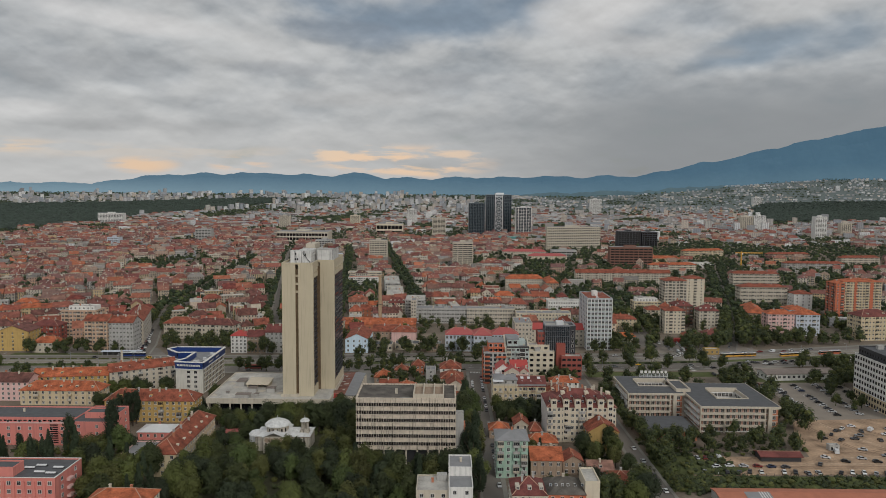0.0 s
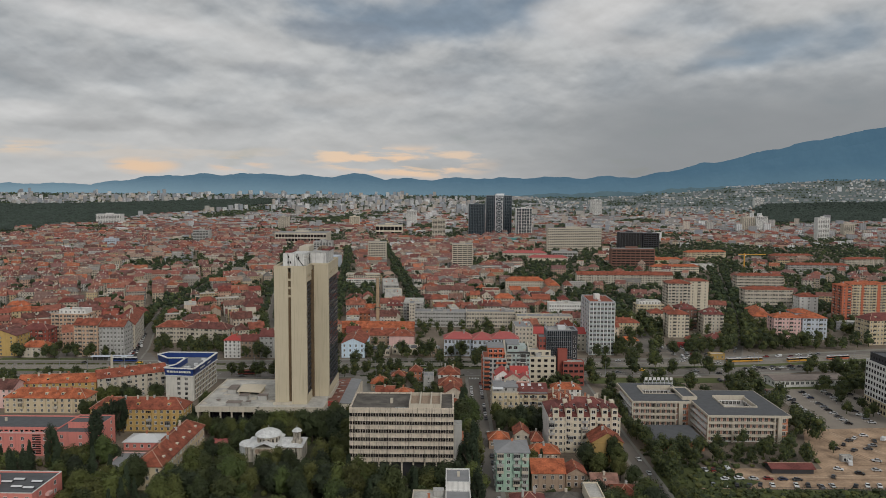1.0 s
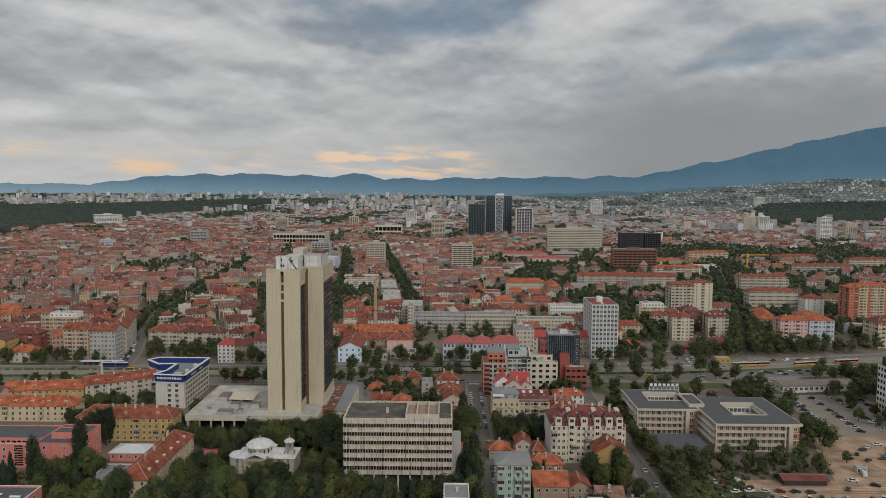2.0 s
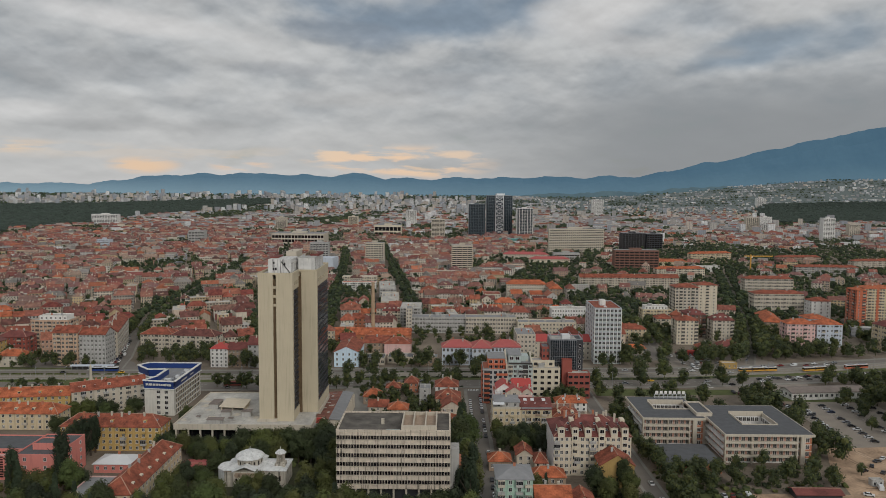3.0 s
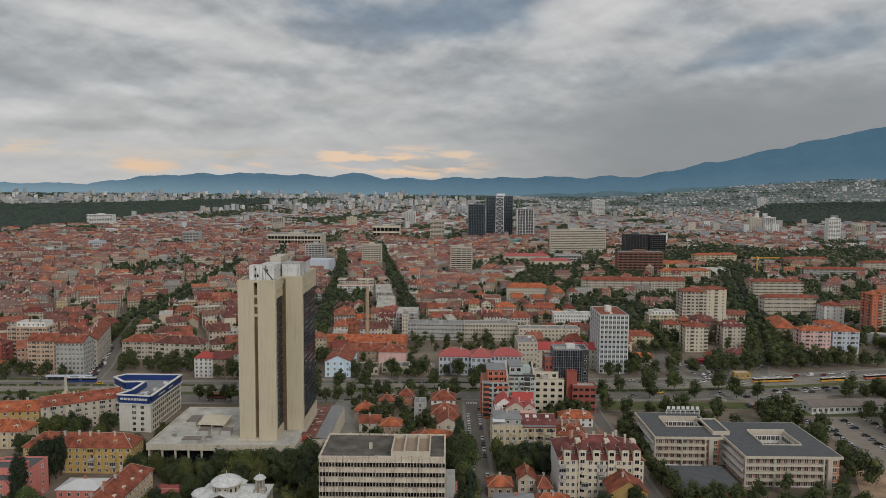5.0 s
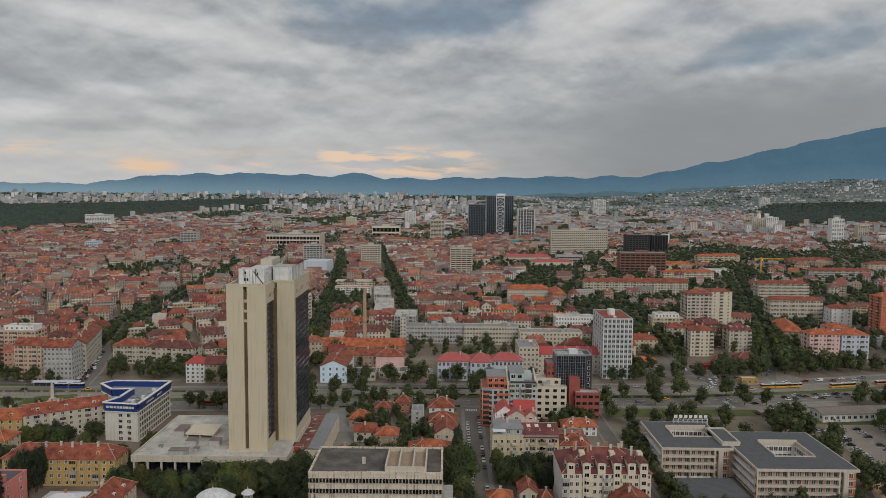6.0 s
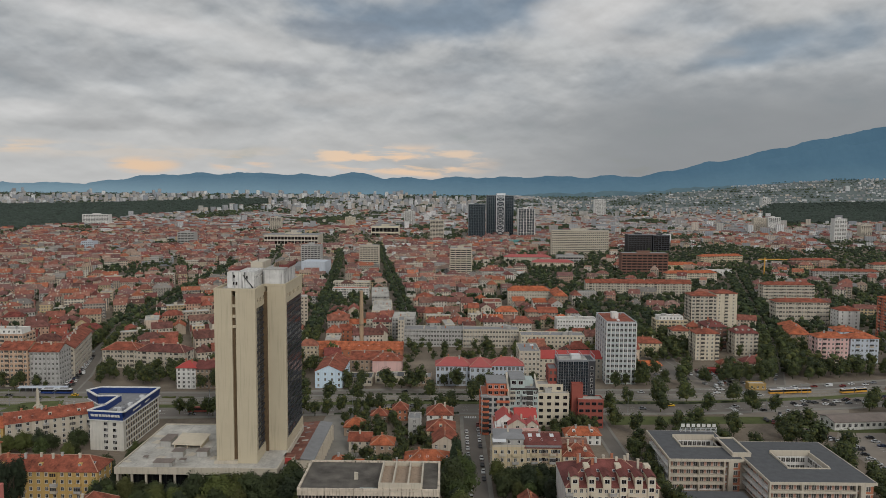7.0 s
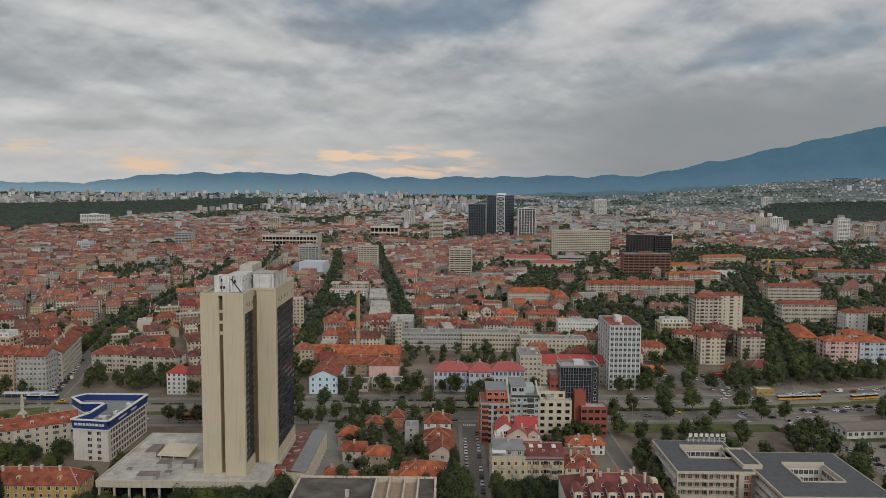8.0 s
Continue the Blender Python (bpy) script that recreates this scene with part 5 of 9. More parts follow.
H("row_house", "ochre yellow house row with a tiled hip roof", -186, -137, 389.5, 402.5, 12.2, "yellow", "hip", "tile_brown", rh=4.6, front=15, side=3, floors=4, chimneys=6, balconies=(1, 5, 9, 12), skylights=9, dormers=3)
H("row_house", "long cream house with a red tiled roof and dormers", -132, -119.2, 315, 369, 10.6, "pale_yellow", "hip", "tile_brown", rh=4.8, axis="y", front=3, side=16, floors=3, chimneys=7, sides=("front", "right"))
for i in range(6):
    ob = thing("dormer", "small white roof dormer with a dark window", "dormer", -121.6, 322 + 8 * i, 11.6)
    part("cheeks", Shape().box(-1.6, 0.9, -0.8, 0.8, -0.6, 1.1), "cream", ob)
    part("dormer_window", window_mesh(1.0, 0.8, "white_paint", "glass_dark", 0, False), (), ob, at=pose(0.9, 0, 0.1, 0, 0, 90))
H("shed", "low shed with a dull pink sheet roof", -117, -106, 356, 371, 3.0, "grey_plaster", "gable", "tile_pink", rh=1.4, chimneys=0, category="shed")
H("house", "house with a bright orange tiled hip roof", -137, -113, 266, 280, 9.2, "cream", "hip", "tile_orange", rh=3.6, front=6, side=3, floors=3, chimneys=2)
H("row_house", "pale house with a worn red roof at the street corner", -276, -249.5, 427, 441, 11.5, "pale_pink", "gable", "tile", rh=4, front=8, side=3, floors=4, chimneys=2)
H("row_house", "yellow house row with an orange tiled roof", -254, -210, 441, 453, 11.6, "yellow", "gable", "tile_orange", rh=4, rot=8, front=12, floors=4, chimneys=5, dormers=4, skylights=4)
H("row_house", "grey plastered house row with a deep red tiled roof", -213, -174, 451, 463, 14.0, "off_white", "gable", "tile_brown", rh=4, rot=31, front=10, side=2, floors=5, chimneys=7, balconies=(1, 4, 7, 9), dormers=3, skylights=5)
H("house", "low house with an orange tiled roof", -262, -244, 447, 458, 6.2, "yellow", "hip", "tile_orange", rh=3.4, rot=8, front=4, floors=2)
# centre foreground
H("apartment_house", "white modern apartment block with white rimmed grey flat roofs", 1.2, 10.2, 263.6, 276, 17.6, "white_paint", "flat", "roof_grey", front=2, side=3, floors=6, chimneys=0, category="apartments")
H("apartment_house", "white modern apartment tower with a grey flat roof", 1.2, 10.2, 276, 289, 20.6, "white_paint", "flat", "roof_grey", side=2, floors=7, chimneys=1, category="apartments")
H("apartment_house", "cream apartment block with a patched flat roof", -11, 1.2, 265, 280, 15.8, "off_white", "flat", "roof_white", front=3, floors=5, win=(1.3, 1.4), chimneys=1, category="apartments")
H("apartment_house", "mint green apartment house with a grey metal roof", 22.5, 36.5, 317, 332, 17.4, "mint", "hip", "roof_grey", rh=2.6, front=4, side=4, floors=6, chimneys=1, balconies=(0, 2, 3), category="apartments")
H("house", "old house with an orange tiled gable roof", 38, 52, 318, 331, 8.2, "brown_plaster", "gable", "tile_orange", rh=4, front=4, floors=2, chimneys=2)
H("house", "brown roofed house behind a yard", 53, 62, 322, 332, 6, "brown_plaster", "gable", "tile_brown", rh=3, front=3, floors=2, axis="y", chimneys=1)
H("apartment_house", "apartment house with a dark red mansard roof and dormers", 25.4, 39, 270, 286, 12.6, "off_white", "hip", "tile_dark", rh=4.4, front=5, side=4, floors=4, chimneys=2, dormers=3, category="apartments", over=0.2)
H("apartment_house", "apartment house with a brown metal roof and skylights", 39, 53.4, 270, 286, 13.0, "orange_paint", "hip", "bitumen_old", rh=4.2, front=4, floors=4, chimneys=1, skylights=6, category="apartments", over=0.2)
H("apartment_house", "cream apartment house with a blank gable wall", 53.4, 59.0, 272, 286, 17.0, "cream", "flat", "roof_white", chimneys=0, category="apartments")
H("house", "small red roofed house beside the lane", 70, 80, 300, 313, 5.4, "off_white", "hip", "tile_brown", rh=3, front=3, side=3, floors=2, chimneys=1)
H("house", "small red roofed house beside the lane", 63, 74, 314, 324, 5.0, "brown_plaster", "gable", "tile", rh=3, front=3, side=2, floors=2, chimneys=1, dormers=1)
H("apartment_house", "large cream apartment building with a dark red roof, dormers and skylights", 51.4, 86.2, 364, 388, 18.4, "cream", "hip", "tile_dark", rh=6.4, front=15, side=0, floors=6, chimneys=11, dormers=0, skylights=0, balconies=(0, 4, 7, 10), category="apartments", over=0.4)
big_roof = BUILT["large cream apartment building with a dark red roof, dormers and skylights"]
for i, u in enumerate((-14.2, -8.0, -2.2, 4.0, 9.6, 14.4)):
    bay = part("roof_bay", Shape().box(-1.5, 1.5, -12.5, -5.5, 0.4 if i % 2 else 17.6, 22.6), "cream", big_roof, at=pose(u, 0, 0))
    part("bay_roof", Shape().slab([(-1.7, -12.8, 22.6), (0, -12.8, 23.5), (0, -4.5, 23.5), (-1.7, -4.5, 22.6)], 0.15).slab([(0, -12.8, 23.5), (1.7, -12.8, 22.6), (1.7, -4.5, 22.6), (0, -4.5, 23.5)], 0.15), "tile_dark", bay)
    for k in range(7 if i % 2 else 1):
        part("bay_window", window_mesh(1.7, 1.5, "white_paint", "glass_dark", 1, False), (), bay, at=pose(0, -12.5, 20.0 - 3.05 * k))
for i, u in enumerate((-15.9, -11.2, -5.2, 0.9, 6.8, 12.0)):
    part("skylight", window_mesh(1.0, 1.2, "white_metal", "glass_blue", 0, False), (), big_roof, at=pose(u, -9.4, 20.05, -62, 0, 0))
    part("skylight", window_mesh(0.9, 1.1, "white_metal", "glass_blue", 0, False), (), big_roof, at=pose(u + 0.9, -5.9, 21.9, -62, 0, 0))
    if i % 2:
        part("dormer", Shape().box(-1.0, 1.0, -5.8, -2.0, 21.0, 24.2), "cream", big_roof, at=pose(u + 2.6, 0, 0))
part("side_wall", Shape().box(-17.6, -17.4, -12, 12, 0, 18.3), "white_paint", big_roof, "plain white rendered side wall")
H("house", "ochre gabled house with a slit window strip and brown roof", 69.6, 84.4, 350.5, 362.6, 10.2, "ochre", "gable", "tile_brown", rh=4.8, axis="y", chimneys=1, side=3, floors=3)
for k in range(5):
    ob = thing("slit_window", "narrow dark slit window in an ochre gable", "window", 77.0, 350.46, 1.0 + 2.3 * k)
    part("pane", window_mesh(0.7, 1.4, "brown_plaster", "glass_dark", 0, False), (), ob)
H("house", "small house with an orange tiled hip roof", 22.4, 32.6, 368.5, 378, 4.8, "brown_plaster", "hip", "tile_orange", rh=3.0, front=3, floors=1, chimneys=1)
H("house", "old house with a brown tiled roof", 35.5, 43, 373, 384, 6.0, "off_white", "gable", "tile_brown", rh=3.0, front=2, floors=2, axis="y", chimneys=1)
H("house", "old house with a brown tiled roof", 43.2, 49, 366, 378, 5.2, "off_white", "hip", "tile_brown", rh=3.0, front=2, floors=2, chimneys=1)
H("house", "low house with an orange brown roof", 40, 55, 352, 361, 4.2, "brown_plaster", "hip", "tile_orange", rh=3.2, front=4, floors=1, chimneys=1)
H("apartment_house", "beige apartment house with a set back grey roof storey", 26.8, 41.5, 414.5, 432, 14.6, "pale_yellow", "flat", "roof_white", front=5, side=5, floors=4, chimneys=0, balconies=(1, 3), category="apartments")
H("roof_storey", "set back grey roof storey over a terrace", 28, 41, 418, 431, 17.8, "grey_plaster", "hip", "roof_grey", rh=1.6, lower=14.6, floors=1, front=3, chimneys=1, category="roof storey", clear=False)
H("apartment_house", "beige apartment house with a dark red sheet roof", 41.5, 57.5, 414.5, 436, 15.0, "pale_yellow", "gable", "tile_dark", rh=3.4, front=6, side=5, floors=4, chimneys=1, balconies=(1, 4), skylights=3, category="apartments")
ob = BUILT["beige apartment house with a dark red sheet roof"]
part("roof_terrace", Shape().box(-7.8, 7.8, -10.9, -8.6, 14.9, 15.2).box(-7.8, 7.8, -11.0, -10.9, 15.2, 16.1), "roof_grey", ob)
for x in (-5.2, -1.4, 4.6):
    part("skylight", window_mesh(1.6, 2.2, "white_metal", "white_metal", 0, False), (), ob, at=pose(x, -3.4, 17.4, -72, 0, 0))
for x in (-4, 0.5, 5):
    for k in range(1, 4):
        part("loggia", Shape().box(-1.3, 1.3, -0.9, 0, -0.1, 0.9, 0).box(-1.2, 1.2, -0.05, 0, 0.9, 2.4, 1), ("brown_plaster", "glass_dark"), ob, at=pose(x, -10.75, 3.75 * k + 0.5))
ob = BUILT["beige apartment house with a set back grey roof storey"]
part("white_canopy", Shape().slab([(-7.2, -8.6, 17.4), (-1.2, -8.6, 17.4), (-1.2, -4.8, 17.9), (-7.2, -4.8, 17.9)], 0.2), "white_metal", ob)
part("terrace_rail", Shape().box(-7.3, 7.3, -8.8, -8.7, 15.2, 16.1), "off_white", ob)
ob = H("apartment_house", "stepped cream apartment house with bright red metal roofs and white gables", 29, 50.5, 440, 459, 14.6, "pale_pink", "flat", "terracotta", front=7, side=5, floors=5, chimneys=0, balconies=(1, 3, 5), category="apartments")
for n, (x, y, w, d, z, rh, ax, wall) in enumerate(((5.2, 3.4, 5.2, 5.6, 18.2, 3.2, "x", "cream"), (-4.8, 2.2, 4.2, 6.2, 17.0, 3.4, "y", "white_paint"), (0.6, -4.8, 4.4, 4.2, 16.6, 3.0, "y", "off_white"), (7.6, -5.2, 3.0, 3.8, 16.4, 2.6, "y", "off_white"))):
    blk = part("roof_block", Shape().box(-w, w, -d, d, 14.6, z), wall, ob, at=pose(x, y, 0))
    part("red_roof", roof_shape("gable", w, d, z, rh, 0.35, ax, 0.2), "metal_red" if n < 2 else "tile_pink", blk, "bright red metal roof")
    g = Shape()
    if ax == "y":
        g.face([(-w, -d, z), (w, -d, z), (0, -d, z + rh - 0.2)])
    else:
        g.face([(-w, d, z), (-w, -d, z), (-w, 0, z + rh - 0.2)])
    part("gable", g, wall, blk)
    part("gable_window", window_mesh(1.5, 1.3, "white_paint", "glass_dark", 1, False), (), blk, at=pose(0, -d, z - 1.9))
    part("chimney", Shape().box(w * 0.4, w * 0.4 + 0.8, -0.4, 0.4, z, z + rh + 1.0), "off_white", blk)
for x in (-9.8, -6.2, 4.2, 10.0):
    part("parapet_stub", Shape().box(x - 0.25, x + 0.25, -9.4, -3.0, 14.6, 16.4), "white_paint", ob)
for x, y in ((-8, -6), (-3.2, -7.6), (4.4, -7.8), (9.4, 1)):
    part("roof_vent", VENTS[1], (), ob, at=pose(x, y, 14.7))
part("lower_terrace", Shape().box(-10.6, -4.6, -13.2, -9.6, 0, 11.6).box(-10.8, -4.4, -13.4, -13.2, 11.6, 12.6), "pale_pink", ob)
part("lower_terrace", Shape().box(1.6, 8.8, -12.8, -9.6, 0, 13.2).box(1.4, 9.0, -13.0, -12.8, 13.2, 14.2), "off_white", ob)
ob = H("apartment_house", "grey and orange apartment block with a rounded glass corner", 24.6, 39.4, 474, 494, 20.4, "grey_plaster", "flat", "terracotta", front=5, side=6, floors=7, win=(1.6, 1.6), trim="dark_metal", glass="glass_blue", chimneys=0, category="apartments", sill=False)
part("glass_corner", Shape().rings([(2.6, 0), (2.6, 20.0)], 18, cx=-5.2, cy=-8.0), "glass_soft", ob, "rounded glass stair corner")
for k in range(8):
    part("corner_band", Shape().rings([(2.8, 2.9 * k + 0.2), (2.8, 2.9 * k + 1.3)], 18, cx=-5.2, cy=-8.0), "orange_paint", ob) if k < 7 else None
    if k < 7:
        part("balcony_band", Shape().box(-7.9, -7.4, -4, 9.6, 2.9 * k + 0.6, 2.9 * k + 1.7), "orange_paint", ob)
        part("balcony_band", Shape().box(0.4, 7.2, -11.0, -10.0, 2.9 * k + 0.1, 2.9 * k + 1.1).box(0.4, 7.2, -10.95, -10.0, 2.9 * k - 0.05, 2.9 * k + 0.1), "off_white" if k % 3 else "orange_paint", ob)
up = part("upper_storeys", Shape().box(-4.4, 5.6, -7.6, 8.6, 20.4, 27.0), "orange_paint", ob, "bright orange set back upper storeys")
part("upper_roof", Shape().box(-4.8, 6.0, -8.0, 9.0, 27.0, 27.3), "roof_grey", up)
for k in range(2):
    for i in range(3):
        part("upper_window", window_mesh(1.9, 1.6, "white_paint", "glass_dark", 1, False), (), up, at=pose(-2.8 + 3.2 * i, -7.6, 21.2 + 3.1 * k))
part("terrace_slab", Shape().box(-4.6, 6.4, -9.6, -7.6, 23.3, 23.6).box(-4.6, 6.4, -9.6, -9.45, 23.6, 24.5), "orange_paint", up)
part("gable_fin", Shape().slab([(6.2, -9.6, 23.0), (7.2, -9.6, 23.0), (7.2, 6.0, 29.6), (6.2, 6.0, 29.6)], 2.2), "off_white", ob, "sloping white party wall fin")
part("roof_drum", Shape().rings([(2.6, 20.0), (2.9, 20.1), (2.9, 20.5), (0.4, 21.2)], 18, cx=-5.2, cy=-8.0), "roof_grey", ob)
ob = H("apartment_house", "grey green apartment block with stepped glazed terraces", 39.6, 54.6, 477, 497, 23.4, "mint_grey", "flat", "roof_grey", front=5, side=5, floors=8, win=(1.5, 1.5), chimneys=0, balconies=(0, 2), category="apartments")
part("upper_storeys", Shape().box(-7.0, 0.6, -7.4, 9.2, 23.4, 28.4), "mint_grey", ob)
part("upper_roof", Shape().box(-7.3, 0.9, -7.8, 9.5, 28.4, 28.7), "roof_grey", ob)
part("stair_box", Shape().box(0.6, 5.6, -2.4, 6.4, 23.4, 26.8), "mint_grey", ob)
part("terrace_glass", Shape().box(-7.2, 7.2, -10.3, -10.1, 23.4, 24.5), "glass_soft", ob)
for k in range(8):
    part("glazed_bay", Shape().box(1.2, 4.6, -10.9, -10.0, 2.9 * k + 0.6, 2.9 * k + 2.7, 0).box(1.1, 4.7, -11.0, -10.0, 2.9 * k + 0.2, 2.9 * k + 0.6, 1), ("glass_soft", "white_paint"), ob)
for i in range(2):
    part("upper_window", window_mesh(2.2, 1.9, "white_paint", "glass_dark", 1, False), (), ob, at=pose(-5.2 + 3.6 * i, -7.4, 25.6))
part("sloping_fin", Shape().slab([(6.6, -10.0, 23.4), (7.4, -10.0, 23.4), (7.4, 4.0, 28.6), (6.6, 4.0, 28.6)], 1.8), "off_white", ob)
H("apartment_house", "cream apartment block with square dark windows", 55.4, 72.8, 488, 502, 18.0, "cream", "flat", "roof_white", front=4, side=4, floors=5, win=(2.0, 1.5), trim="dark_metal", glass="glass_dark", chimneys=0, category="apartments", sill=False)
H("roof_storey", "cream upper storey over a terrace", 56, 70, 493, 502, 21.6, "cream", "flat", "roof_white", lower=18, front=3, floors=1, win=(2.0, 1.5), trim="dark_metal", chimneys=0, category="roof storey", clear=False)
gt = thing("glass_office", "dark glass office tower in a steel grid", "office", 77.5, 500)
FOOT.append((66, 92, 486, 510))
part("body", Shape().box(-10, 10, -5.5, 7.5, 0, 34.6), "glass_blue", gt)
part("roof", Shape().box(-9, 9, -4.5, 6.5, 34.6, 34.8), "roof_white", gt)
part("parapet", Shape().box(-10.2, 10.2, -5.7, -5.0, 34.6, 35.6).box(-10.2, 10.2, 7.0, 7.7, 34.6, 35.6).box(-10.2, -9.5, -5, 7, 34.6, 35.6).box(9.5, 10.2, -5, 7, 34.6, 35.6), "steel", gt)
part("roof_plant", Shape().box(-2, 3, -1, 4, 34.8, 37.2), "white_metal", gt)
part("side_pier", Shape().box(6.6, 10.3, -6.0, 7.7, 0, 35.0), "dark_metal", gt)
for k in range(10):
    part("floor_band", Shape().box(-10.25, 6.6, -5.75, 7.6, 3.3 * k + 2.6, 3.3 * k + 3.2), "dark_metal", gt)
    if k > 2:
        part("window", window_mesh(1.2, 1.8, "white_paint", "glass_dark", 0, False), (), gt, at=pose(8.4, -6.0, 3.3 * k + 0.6))
for i in range(13):
    part("mullion", Shape().box(-0.08, 0.08, -5.95, -5.5, 0, 34.6), "steel", gt, at=pose(-9.9 + 1.36 * i, 0, 0))
    if i % 2:
        part("mullion", Shape().box(-10.45, -10.0, -0.08, 0.08, 0, 34.6), "steel", gt, at=pose(0, -5.4 + 1.06 * i, 0))
for k in range(10):
    part("transom", Shape().box(-10.3, 6.6, -5.9, -5.75, 3.3 * k + 1.3, 3.3 * k + 1.42), "steel", gt)
for a in (-9.8, -3.2, 3.4, 9.8):
    part("roof_frame", Shape().box(a - 0.12, a + 0.12, -5.6, -5.36, 34.6, 38.0).box(a - 0.12, a + 0.12, 7.2, 7.44, 34.6, 38.0).box(a - 0.12, a + 0.12, -5.6, 7.44, 37.8, 38.0), "steel", gt)
H("brick_block", "red brick office wing with dark windows", 77.4, 91, 486, 494.3, 15.4, "brick_red", "flat", "roof_white", front=4, side=2, floors=4, win=(2.2, 1.3), trim="dark_metal", glass="glass_dark", chimneys=0, category="office", clear=False)
H("brick_block", "red brick office wing", 74.5, 80.5, 490, 494.3, 22.8, "brick_red", "flat", "brick_red", chimneys=0, category="office", clear=False)
H("brick_block", "red brick office wing with small windows", 62.5, 67.3, 496, 508, 29.6, "brick_red", "flat", "roof_grey", front=2, side=3, floors=8, trim="dark_metal", chimneys=0, category="office", lower=0)
H("house", "white villa with an orange tiled roof", 66.5, 84.5, 460, 470, 5.2, "white_paint", "hip", "tile_orange", rh=3.0, front=5, side=3, floors=2, chimneys=2, dormers=2)
H("house", "row of low brown roofed houses", 56, 70, 398, 408, 4.8, "brown_plaster", "gable", "tile_brown", rh=2.6, front=4, floors=1, chimneys=2)
H("house", "cream house with a brown red tiled roof in a yard", 59, 73, 420, 434, 9.4, "cream", "hip", "tile_brown", rh=3.8, front=4, side=3, floors=3, chimneys=3, dormers=2)
H("house", "low house with a brown tiled roof in a yard", 61, 74, 441, 452, 5.4, "off_white", "gable", "tile", rh=3.2, front=4, side=2, floors=2, chimneys=2)
# small old houses between the slab and the boulevard
for x0, x1, y0, d, h, w, t, rf, rh in ((-47, -35.4, 470, 9, 5.0, "brown_plaster", "tile_orange", "hip", 3.6), (-41.5, -30.5, 447.5, 9, 5.6, "off_white", "tile_brown", "gable", 3.0),
                                       (-29.7, -18.8, 438, 10, 7.2, "brown_plaster", "tile_orange", "hip", 3.0), (-34.6, -23.4, 414, 9, 4.4, "brown_plaster", "tile_orange", "gable", 3.2),
                                       (-46.4, -40, 424, 8, 3.4, "brown_plaster", "tile_orange", "hip", 2.6), (-35.4, -26.3, 492, 8, 4.2, "brown_plaster", "tile_brown", "hip", 2.8),
                                       (-23.9, -15.4, 496, 8, 6.4, "brick_orange", "tile_brown", "hip", 3.4), (-22, -10, 421, 8, 2.8, "brown_plaster", "tile_orange", "gable", 2.2)):
    H("house", "small old house with a tiled roof in a garden", x0, x1, y0, y0 + d, h, w, rf, t, rh=rh, front=3, side=2, floors=2 if h > 5 else 1, chimneys=1, win=(0.95, 1.3))
H("house", "narrow grey house with a flat roof", -13.4, -7, 467, 477, 10.4, "grey_plaster", "flat", "roof_grey", front=1, side=2, floors=4, chimneys=1)
H("house", "white house with a red tiled hip roof", -4.2, 9.6, 480, 493, 8.6, "white_paint", "hip", "tile_brown", rh=4.2, front=3, side=3, floors=3, chimneys=2)
H("house", "beige house with a rounded dormer and tiled roof", -3.6, 10.5, 457, 471, 7.8, "pale_yellow", "hip", "tile_brown", rh=4.0, front=3, floors=3, chimneys=1, dormers=1)
H("house", "house with a worn red roof at the street", -0.5, 11.8, 437, 452, 8.2, "off_white", "gable", "tile_brown", rh=4.2, axis="y", front=3, side=3, floors=3, chimneys=1)
H("house", "wide house with a red roof and a row of skylights", -12.5, 9, 418, 433, 5.6, "brown_plaster", "hip", "tile_orange", rh=4.2, front=5, floors=2, chimneys=2, skylights=5)
H("apartment_house", "cream house with a yellow orange gable", -347, -323, 556, 574, 15.4, "yellow", "gable", "tile", rh=4.6, axis="y", front=3, side=4, floors=5, chimneys=2, category="apartments", loggia=False)
# beyond the boulevard, centre
H("school_building", "pale blue grey school with a pinkish red hip roof", -1, 22, 568, 582, 13.4, "grey_blue", "hip", "tile_pink", rh=4.4, front=8, floors=3, win=(1.5, 2.2), chimneys=2, category="school")
H("school_building", "projecting school bay with a pinkish red roof", 21, 35, 564, 584, 13.8, "grey_blue", "hip", "tile_pink", rh=4.6, front=4, side=4, floors=3, win=(1.5, 2.2), chimneys=1, category="school")
H("school_building", "pale blue grey school wing with a pinkish red roof", 35, 56.5, 570, 584, 13.4, "grey_blue", "hip", "tile_pink", rh=4.4, front=8, floors=3, win=(1.5, 2.2), chimneys=2, category="school")
H("hospital_wing", "long grey clinic wing with rows of windows", -29, 19, 685, 700, 14.0, "grey_plaster", "flat", "roof_grey", front=20, floors=4, win=(1.5, 1.5), chimneys=2, category="clinic")
H("hospital_wing", "long pale grey clinic wing with a white roof edge", 19, 64, 682, 697, 14.6, "off_white", "flat", "roof_grey", front=19, floors=4, win=(1.5, 1.5), chimneys=2, category="clinic")
H("hospital_wing", "cream clinic wing with small windows", 64, 114, 667, 682, 13.4, "cream", "flat", "roof_grey", front=17, floors=4, win=(1.3, 1.4), chimneys=2, category="clinic")
H("hospital_block", "pale clinic block at the street", 54.5, 68.5, 580, 606, 20.4, "off_white", "flat", "roof_grey", front=5, side=7, floors=6, win=(1.2, 1.5), chimneys=2, category="clinic")
H("hospital_block", "long cream building with a bright red metal roof", 68.5, 114, 588, 608, 14.2, "off_white", "gable", "metal_red", rh=3.6, front=14, floors=4, win=(1.1, 1.5), chimneys=0, category="clinic")
